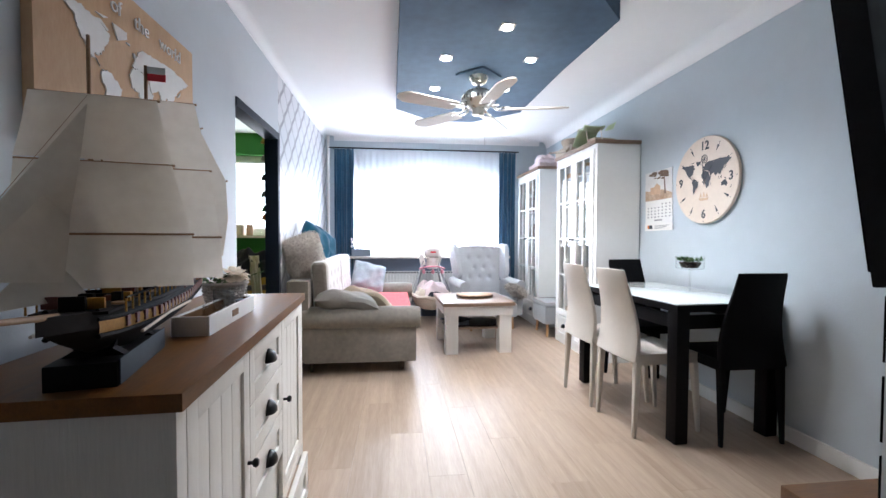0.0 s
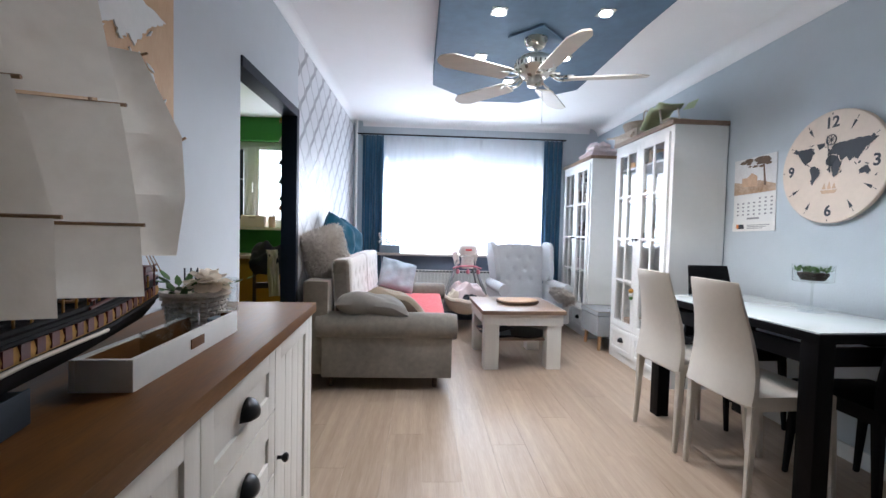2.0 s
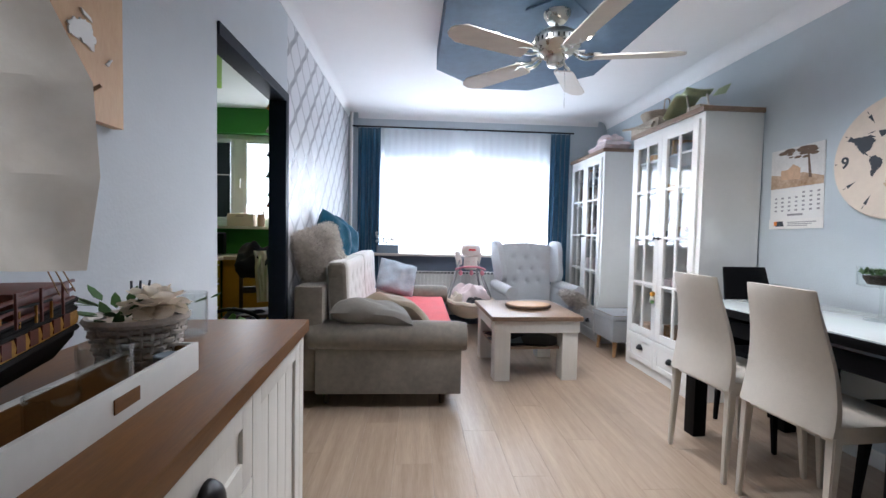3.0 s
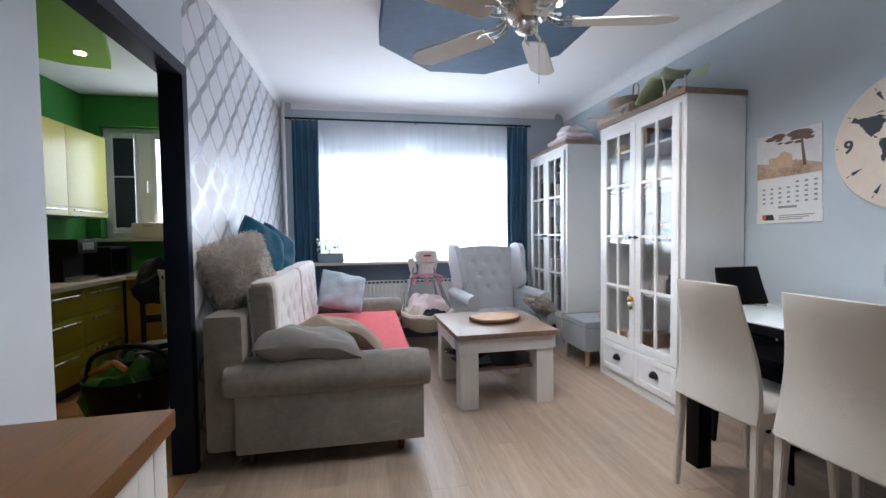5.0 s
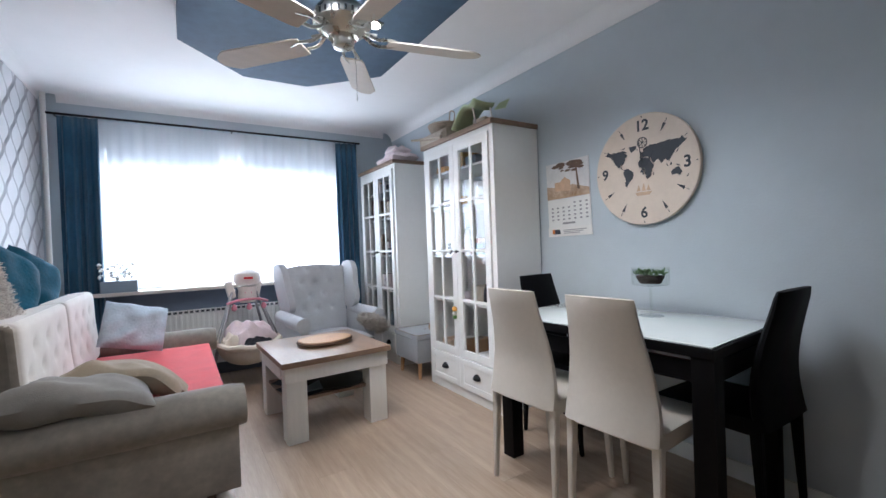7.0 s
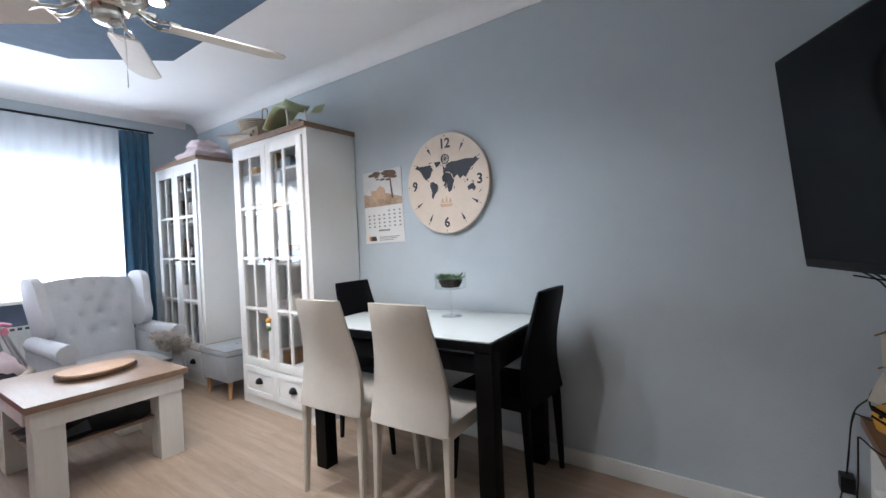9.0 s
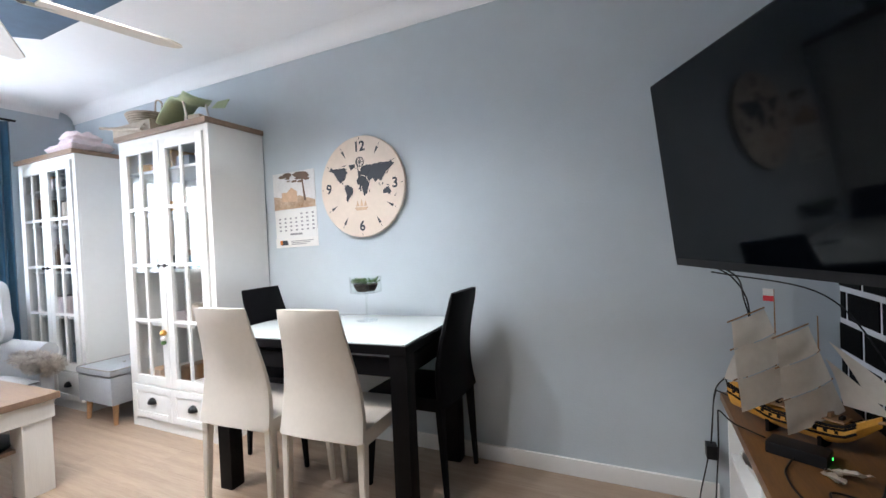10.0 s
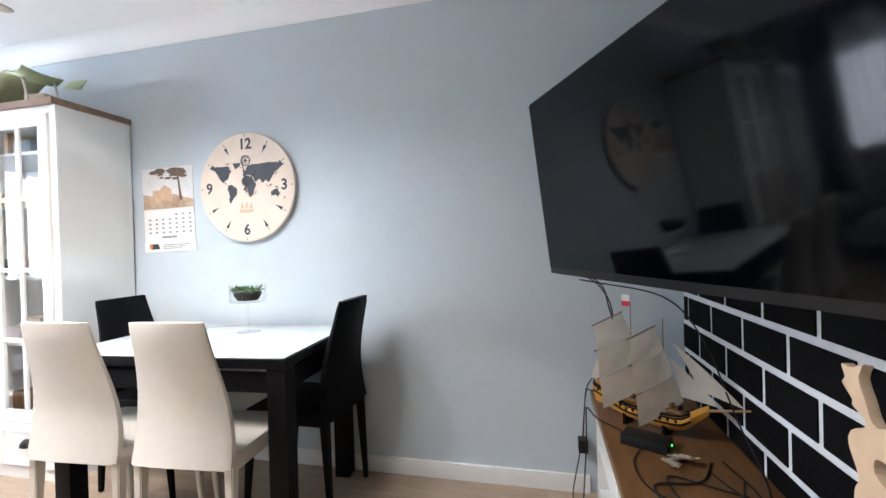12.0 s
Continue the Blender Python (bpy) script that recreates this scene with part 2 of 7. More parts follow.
def wallpaper():
    """White paper with silvery bands that swing sideways and meet their mirrored neighbours, y across, z up."""
    m = bpy.data.materials.new("wavy_wallpaper")
    m.use_nodes = True
    nt = m.node_tree
    b = nt.nodes["Principled BSDF"]

    def op(kind, *args):
        n = nt.nodes.new("ShaderNodeMath")
        n.operation = kind
        for i, a in enumerate(args):
            if isinstance(a, (int, float)):
                n.inputs[i].default_value = a
            else:
                nt.links.new(a, n.inputs[i])
        return n.outputs[0]

    tc = nt.nodes.new("ShaderNodeTexCoord")
    sp = nt.nodes.new("ShaderNodeSeparateXYZ")
    nt.links.new(tc.outputs["Object"], sp.inputs[0])
    y, z = sp.outputs[1], sp.outputs[2]
    col = op("DIVIDE", y, PAPER_W)
    # swing of the band inside its column; each next column mirrors it
    par = op("SUBTRACT", op("MULTIPLY", op("PINGPONG", col, 1.0), 2.0), 1.0)
    side = op("SUBTRACT", 1.0, op("MULTIPLY", op("FLOORED_MODULO", op("FLOOR", col), 2.0), 2.0))
    ph = op("MULTIPLY", z, 2 * math.pi / PAPER_H)
    band = op("SUBTRACT", par, op("MULTIPLY", op("SINE", ph), 0.82))
    # rising stretches are broad and dark, falling ones thin and pale
    rise = op("MULTIPLY_ADD", op("MULTIPLY", op("COSINE", ph), side), 0.5, 0.5)
    width = op("MULTIPLY_ADD", rise, 0.22, 0.27)
    edge = op("SUBTRACT", 1.0, op("DIVIDE", op("ABSOLUTE", band), width))
    inside = op("MINIMUM", op("MAXIMUM", op("MULTIPLY", edge, 3.5), 0.0), 1.0)
    shade = op("MULTIPLY", rise, op("MULTIPLY_ADD", op("SINE", op("MULTIPLY_ADD", band, 2.6, 0.6)), 0.3, 0.7))
    ribs = nt.nodes.new("ShaderNodeTexNoise")
    ribs.inputs["Scale"].default_value = 60
    mp = nt.nodes.new("ShaderNodeMapping")
    mp.inputs["Scale"].default_value = (1, 0.25, 4)
    nt.links.new(tc.outputs["Object"], mp.inputs[0])
    nt.links.new(mp.outputs[0], ribs.inputs["Vector"])
    dark = nt.nodes.new("ShaderNodeMix")
    dark.data_type = "RGBA"
    nt.links.new(shade, dark.inputs[0])
    dark.inputs[6].default_value, dark.inputs[7].default_value = (0.37, 0.37, 0.39, 1), (0.20, 0.20, 0.22, 1)
    mixer = nt.nodes.new("ShaderNodeMix")
    mixer.data_type = "RGBA"
    nt.links.new(inside, mixer.inputs[0])
    mixer.inputs[6].default_value = (0.62, 0.62, 0.64, 1)
    nt.links.new(dark.outputs[2], mixer.inputs[7])
    nt.links.new(mixer.outputs[2], b.inputs["Base Color"])
    nt.links.new(op("MULTIPLY_ADD", inside, -0.22, 0.55), b.inputs["Roughness"])
    nt.links.new(op("MULTIPLY", inside, 0.2), b.inputs["Metallic"])
    bp = nt.nodes.new("ShaderNodeBump")
    bp.inputs["Strength"].default_value, bp.inputs["Distance"].default_value = 0.25, 0.003
    nt.links.new(op("ADD", ribs.outputs["Fac"], inside), bp.inputs["Height"])
    nt.links.new(bp.outputs[0], b.inputs["Normal"])
    return m


PAPER_W, PAPER_H = 0.140, 0.27
M_WALLPAPER = wallpaper()

# ---------------------------------------------------------------- mesh helpers


def bx(x0, x1, y0, y1, z0, z1, bev=0.0, bm=None):
    b = bmesh.new()
    bmesh.ops.create_cube(b, size=1.0)
    for v in b.verts:
        v.co = Vector(((x0 + x1) / 2 + v.co.x * (x1 - x0), (y0 + y1) / 2 + v.co.y * (y1 - y0), (z0 + z1) / 2 + v.co.z * (z1 - z0)))
    if bev:
        bmesh.ops.bevel(b, geom=b.edges[:], offset=bev, segments=2, profile=0.7, affect="EDGES")
    return joined(bm, b)


def joined(bm, other):
    if bm is None:
        return other
    me = bpy.data.meshes.new("tmp")
    other.to_mesh(me)
    other.free()
    bm.from_mesh(me)
    bpy.data.meshes.remove(me)
    return bm


def moved(bm, m):
    bmesh.ops.transform(bm, matrix=m, verts=bm.verts[:])
    return bm


def lathe(profile, seg=20, bm=None, closed=True):
    """Turned shape from (radius, height) pairs, round z."""
    b = bmesh.new()
    rings = []
    for r, z in profile:
        if r < 1e-5:
            rings.append([b.verts.new((0, 0, z))])
        else:
            rings.append([b.verts.new((r * math.cos(2 * math.pi * i / seg), r * math.sin(2 * math.pi * i / seg), z)) for i in range(seg)])
    for a, c in zip(rings, rings[1:]):
        for i in range(seg):
            j = (i + 1) % seg
            if len(a) == 1 and len(c) > 1:
                b.faces.new((a[0], c[i], c[j]))
            elif len(c) == 1 and len(a) > 1:
                b.faces.new((a[i], a[j], c[0]))
            elif len(a) > 1:
                b.faces.new((a[i], a[j], c[j], c[i]))
    for ring in (rings[0], rings[-1]):
        if len(ring) > 1 and closed:
            b.faces.new(ring)
    bmesh.ops.recalc_face_normals(b, faces=b.faces[:])
    return joined(bm, b)


def rod(p, q, r, r2=None, seg=10, bm=None):
    """Straight round or tapered bar from p to q."""
    p, q = Vector(p), Vector(q)
    d = q - p
    b = lathe([(r, 0), (r if r2 is None else r2, d.length)], seg)
    return joined(bm, moved(b, Matrix.Translation(p) @ d.to_track_quat("Z", "Y").to_matrix().to_4x4()))


def tube(points, r, seg=8, bm=None, closed=False):
    """Round cable or bent bar along points."""
    b = bmesh.new()
    pts = [Vector(p) for p in points]
    rings = []
    n = len(pts)
    for i, p in enumerate(pts):
        a = pts[(i - 1) % n] if (closed or i > 0) else p
        c = pts[(i + 1) % n] if (closed or i < n - 1) else p
        q = (c - a).to_track_quat("Z", "Y")
        rings.append([b.verts.new(p + q @ Vector((r * math.cos(2 * math.pi * k / seg), r * math.sin(2 * math.pi * k / seg), 0))) for k in range(seg)])
    pairs = list(zip(rings, rings[1:])) + ([(rings[-1], rings[0])] if closed else [])
    for a, c in pairs:
        for k in range(seg):
            b.faces.new((a[k], a[(k + 1) % seg], c[(k + 1) % seg], c[k]))
    if not closed:
        b.faces.new(rings[0]), b.faces.new(rings[-1])
    bmesh.ops.recalc_face_normals(b, faces=b.faces[:])
    return joined(bm, b)


def curve(points, steps=6):
    """Smooth run of points through the given ones."""
    p = [Vector(q) for q in points]
    p = [2 * p[0] - p[1]] + p + [2 * p[-1] - p[-2]]
    out = []
    for i in range(1, len(p) - 2):
        for s in range(steps):
            t = s / steps
            out.append(0.5 * ((2 * p[i]) + (p[i + 1] - p[i - 1]) * t + (2 * p[i - 1] - 5 * p[i] + 4 * p[i + 1] - p[i + 2]) * t * t + (3 * p[i] - p[i - 1] - 3 * p[i + 1] + p[i + 2]) * t ** 3))
    return out + [p[-2]]


def prism(outline, z0, z1, bev=0.0):
    """Flat outline in x, y raised from z0 to z1."""
    b = bmesh.new()
    lo = [b.verts.new((x, y, z0)) for x, y in outline]
    hi = [b.verts.new((x, y, z1)) for x, y in outline]
    b.faces.new(lo[::-1]), b.faces.new(hi)
    n = len(lo)
    for i in range(n):
        b.faces.new((lo[i], lo[(i + 1) % n], hi[(i + 1) % n], hi[i]))
    bmesh.ops.recalc_face_normals(b, faces=b.faces[:])
    if bev:
        bmesh.ops.bevel(b, geom=b.edges[:], offset=bev, segments=2, profile=0.7, affect="EDGES")
    return b


def cushion(w, d, h, wrinkle=0.012, seed=0, n=18, pinch=0.25, rnd=0.2):
    """Stuffed cushion lying flat, w by d, h thick in the middle, with pulled corners and soft creases."""
    b = bmesh.new()
    grid = {}
    for side in (1, -1):
        for i in range(n + 1):
            for j in range(n + 1):
                u, v = 2 * i / n - 1, 2 * j / n - 1
                rim = i in (0, n) or j in (0, n)
                if rim and (i, j, 0) in grid:
                    continue
                f = max(0.0, (1 - u ** 4) * (1 - v ** 4)) ** 0.55
                sx, sy = 1 - 0.07 * pinch * 4 * (1 - v * v) * abs(u), 1 - 0.07 * pinch * 4 * (1 - u * u) * abs(v)
                k = noise.noise((u * 2.1 + seed, v * 2.1, side * 1.7 + seed)) * wrinkle * (0.3 + f)
                grid[(i, j, 0 if rim else side)] = b.verts.new((u * w / 2 * sx * math.sqrt(1 - rnd * v * v / 2), v * d / 2 * sy * math.sqrt(1 - rnd * u * u / 2), side * h / 2 * f + k))
    for side in (1, -1):
        for i in range(n):
            for j in range(n):
                q = [grid.get((a, c, 0)) or grid[(a, c, side)] for a, c in ((i, j), (i + 1, j), (i + 1, j + 1), (i, j + 1))]
                b.faces.new(q if side > 0 else q[::-1])
    return b


def part(name, bm, material, parent=None, label="", smooth=True, place=None, kind=""):
    me = bpy.data.meshes.new(name)
    bm.to_mesh(me)
    bm.free()
    me.materials.append(material)
    if smooth:
        for f in me.polygons:
            f.use_smooth = True
        me.set_sharp_from_angle(angle=radians(38))
    ob = new(name, me)
    if parent is not None:
        ob.parent = parent
    if place is not None:
        ob.matrix_basis = place
    return tagged(ob, label, kind=kind)


def thing(name, m, label, category, group=""):
    """Empty at a thing's base, for its parts."""
    ob = new(name)
    ob.matrix_basis = m
    ob.empty_display_size = 0.1
    return tagged(ob, label, category, group)


def solid(name, bm, material, label, category, place=None, group="", kind="", smooth=True):
    """A thing of one mesh."""
    return tagged(part(name, bm, material, None, "", smooth, place), label, category, group, kind)


def setting(name, bm, material, label="", smooth=False):
    return tagged(part(name, bm, material, None, label, smooth), kind="structure")


# ---------------------------------------------------------------- large structure
RX, LX, WY, CZ, BY = 2.60, -0.66, 6.615, 2.61, 0.965  # right wall, left wall, window wall, ceiling, brick wall
WT = 0.095

part_floor = setting("floor", bx(LX - 0.02, RX + 0.14, -1.2, WY + 0.2, -0.12, -0.012), M_GAP, "oak laminate floor of pale brown planks")
setting("ceiling", bx(LX - WT, RX + 0.14, -1.2, WY + 0.2, CZ, CZ + 0.15), M_CEIL, "plain white painted ceiling")
setting("wall_right", bx(RX, RX + 0.14, BY - 0.14, WY, 0, CZ), M_WALL, "pale blue painted wall")
# left wall with the kitchen opening
DY0, DY1, DZ = 3.171, 4.106, 2.0
b = bx(LX - WT, LX, -1.2, DY0, 0, CZ)
b = bx(LX - WT, LX, DY0, DY1 + 0.04, DZ, CZ, bm=b)
setting("wall_left", b, M_WHITEWALL, "white painted wall beside the kitchen opening")
setting("wall_left_papered", bx(LX - WT, LX, DY1 + 0.04, WY, 0, CZ), M_WALLPAPER, "wallpaper with a grey and white wavy lattice")
# window wall
WX0, WX1, WZ0, WZ1 = -0.31, 1.95, 0.87, 2.27
b = bx(LX - WT, WX0, WY, WY + 0.3, 0, CZ)
b = bx(WX1, RX + 0.14, WY, WY + 0.3, 0, CZ, bm=b)
b = bx(WX0, WX1, WY, WY + 0.3, 0, WZ0, bm=b)
b = bx(WX0, WX1, WY, WY + 0.3, WZ1, CZ, bm=b)
setting("wall_window", b, M_WALL, "pale blue wall round the window")
# thin sheet with the sill's shade in its colour
setting("wall_under_sill", bx(WX0, WX1, WY - 0.004, WY, 0, WZ0 - 0.006), M_SILLSHADE, "slate blue wall under the window sill, darkened for the sill's shade")
# bright overcast distance outside
M_OUTSIDE = glow("bright_overcast", (0.90, 0.96, 1.0), OUTSIDE)
setting("backdrop", bx(-7.0, 7.0, 9.0, 9.05, -3.0, 6.0), M_OUTSIDE, "bright overcast daylight outside the windows")
# brick-painted wall, with the passage beside it
wall_brick = setting("wall_brick", bx(1.09, RX, BY - 0.14, BY, 0, CZ), M_MORTAR, "wall painted as black bricks with pale grey joints")
setting("lintel_passage", bx(LX, 1.09, BY - 0.14, BY, 2.45, CZ), M_WHITEWALL)
setting("wall_hall_back", bx(LX - WT, RX + 0.14, -1.35, -1.2, 0, CZ), M_WHITEWALL)
setting("wall_hall_right", bx(1.45, 1.55, -1.2, BY - 0.14, 0, CZ), M_WHITEWALL)
# kitchen shell
# the kitchen is laid out in its own measure and set in place as a whole
KIT = Matrix.Translation((-0.026, 0.303, 0)) @ Matrix.Diagonal((0.897, 0.916, 0.97, 1))
KX = -2.78
KIT_X = (KIT @ Vector((KX, 0, 0))).x
kitchen_floor = setting("kitchen_floor", bx(KIT_X, LX - 0.02, 2.2, WY + 0.2, -0.12, -0.012), M_GAP)
setting("kitchen_ceiling", bx(KIT_X - 0.1, LX - WT, 2.1, WY + 0.2, CZ, CZ + 0.15), M_CEIL)
setting("kitchen_wall_far", bx(KIT_X - 0.1, KIT_X, 2.1, WY, 0, CZ), M_GREEN)
setting("kitchen_wall_near", bx(KIT_X - 0.1, LX - WT, 2.1, 2.2, 0, CZ), M_GREEN)
KW0, KW1, KWZ0, KWZ1 = -2.64, -1.42, 1.22, 2.38
lo, hi = KIT @ Vector((KW0, 0, KWZ0)), KIT @ Vector((KW1, 0, KWZ1))
b = bx(KIT_X - 0.1, lo.x, WY, WY + 0.3, 0, CZ)
b = bx(hi.x, LX - WT, WY, WY + 0.3, 0, CZ, bm=b)
b = bx(lo.x, hi.x, WY, WY + 0.3, 0, lo.z, bm=b)
b = bx(lo.x, hi.x, WY, WY + 0.3, hi.z, CZ, bm=b)
setting("kitchen_wall_window", b, M_GREEN, "green painted kitchen wall round the window")

# coves under the ceiling
def cove(name, p, q, inward, depth=0.19):
    p, q, n = Vector(p), Vector(q), Vector(inward)
    bm_ = bmesh.new()
    prof = [(0.0, 0.0), (0.0, -depth), (0.006, -depth)] + [(0.006 + depth * (1 - math.cos(a)), -depth + depth * 0.985 * math.sin(a)) for a in [math.pi / 2 * i / 10 for i in range(1, 11)]] + [(depth + 0.006, 0.0)]
    a = [bm_.verts.new(p + n * u + Vector((0, 0, w))) for u, w in prof]
    c = [bm_.verts.new(q + n * u + Vector((0, 0, w))) for u, w in prof]
    k = len(prof)
    for i in range(k):
        bm_.faces.new((a[i], a[(i + 1) % k], c[(i + 1) % k], c[i]))
    bm_.faces.new(a), bm_.faces.new(c)
    bmesh.ops.recalc_face_normals(bm_, faces=bm_.faces[:])
    setting(name, bm_, M_CEIL, "white plaster cove", smooth=True)


cove("trim_right", (RX, BY, CZ), (RX, WY, CZ), (-1, 0, 0), 0.10)
cove("trim_left", (LX, BY, CZ), (LX, WY, CZ), (1, 0, 0), 0.06)
cove("trim_window", (LX + 0.12, WY, CZ), (RX - 0.12, WY, CZ), (0, -1, 0), 0.07)

# skirting
setting("baseboard_right", bx(RX - 0.016, RX, 1.40, 4.1, 0, 0.086, 0.004), M_WHITE, "white skirting board", smooth=True)

# dark lining of the kitchen opening
b = bx(LX - WT - 0.004, LX + 0.012, DY1 - 0.012, DY1 + 0.045, 0, DZ + 0.0, 0.003)
b = bx(LX - WT - 0.004, LX + 0.012, DY0, DY1 + 0.045, DZ - 0.012, DZ + 0.045, 0.003, bm=b)
setting("door_lining", b, M_NAVY, "navy blue painted door lining", smooth=True)

# ---------------------------------------------------------------- living room: large things


def panelled_front(parent, x, y0, y1, z0, z1, name="door", grooves=True, material=None, deep=0.018):
    """Framed board front in the plane x, facing +x, with a sunk middle and grooves."""
    w = 0.055
    mt = material or M_CREAM
    b_ = bx(x, x + deep, y0, y0 + w, z0, z1, 0.002)
    b_ = bx(x, x + deep, y1 - w, y1, z0, z1, 0.002, bm=b_)
    b_ = bx(x, x + deep, y0 + w, y1 - w, z0, z0 + w, 0.002, bm=b_)
    b_ = bx(x, x + deep, y0 + w, y1 - w, z1 - w, z1, 0.002, bm=b_)
    ob = part(name, b_, mt, parent)
    if grooves:
        n = 4
        s = (y1 - y0 - 2 * w) / n
        for i in range(n):
            part("slat", bx(x, x + deep - 0.008, y0 + w + i * s + 0.0015, y0 + w + (i + 1) * s - 0.0015, z0 + w, z1 - w, 0.002), mt, ob)
    else:
        part("panel", bx(x, x + deep - 0.008, y0 + w, y1 - w, z0 + w, z1 - w), mt, ob)
    return ob


def cup_handle(parent, x, y, z, w=0.085):
    """Half-round shell pull, facing +x."""
    b_ = bmesh.new()
    n, k = 12, 6
    rows_ = []
    for i in range(n + 1):
        a = math.pi * i / n
        rows_.append([b_.verts.new((x + 0.030 * math.sin(c * math.pi / 2 / k) * (0.3 + 0.7 * math.sin(a)), y - math.cos(a) * w / 2 * (1 - 0.12 * (c / k)), z + 0.042 * math.sin(a) * math.cos(c * math.pi / 2 / k) - 0.012)) for c in range(k + 1)])
    for r0, r1 in zip(rows_, rows_[1:]):
        for c in range(k):
            b_.faces.new((r0[c], r0[c + 1], r1[c + 1], r1[c]))
    ob = part("handle", b_, M_IRON, parent, "black iron cup pull")
    sm = ob.modifiers.new("thick", "SOLIDIFY")
    sm.thickness = 0.003
    return ob


def knob(parent, x, y, z):
    b_ = lathe([(0.006, 0), (0.005, 0.012), (0.012, 0.018), (0.014, 0.025), (0.009, 0.031), (0, 0.032)], 14)
    return part("knob", moved(b_, pose(x, y, z, 0, 90, 0)), M_IRON, parent, "black iron knob")


# chest of drawers along the left wall
def commode():
    L, D, Hh = 1.435, 0.475, 0.882
    t = thing("chest_of_drawers", pose(-0.157, 2.662, 0, 0, 0, 2.8), "cream chest of drawers with brown top and black pulls", "chest of drawers")
    # local: front at x = 0, length along -y
    part("top", bx(-D, 0.016, -L, 0.0, Hh - 0.036, Hh, 0.002), M_BROWN, t, "dark brown oak top")
    b_ = bx(-D + 0.01, -0.022, -L + 0.012, -0.005, 0.06, Hh - 0.036)
    part("body", b_, M_CREAM, t)
    part("plinth", bx(-D + 0.03, -0.05, -L + 0.03, -0.03, 0.0, 0.06), M_CREAM, t)
    b_ = bx(-0.022, 0, -L + 0.011, -L + 0.055, 0.0, Hh - 0.036, 0.002)
    b_ = bx(-0.022, 0, -0.055, -0.004, 0.0, Hh - 0.036, 0.002, bm=b_)
    b_ = bx(-0.022, 0, -L + 0.055, -0.055, 0.06, 0.10, 0.002, bm=b_)
    part("face_frame", b_, M_CREAM, t)
    x = -0.018
    z1 = Hh - 0.042
    d1 = panelled_front(t, x, -L + 0.058, -L + 0.49, 0.105, z1)
    knob(d1, 0.0, -L + 0.465, 0.50)
    hs = (z1 - 0.105) / 4
    for i in range(4):
        d = panelled_front(t, x + (0.10 if i == 0 else 0.0), -L + 0.494, -0.494, 0.105 + i * hs + 0.002, 0.105 + (i + 1) * hs - 0.002, "drawer", grooves=False)
        if i:
            cup_handle(d, 0.0, -L / 2, 0.105 + (i + 0.5) * hs)
    d2 = panelled_front(t, x, -0.49, -0.058, 0.105, z1)
    knob(d2, 0.0, -0.465, 0.50)
    return t


commode()


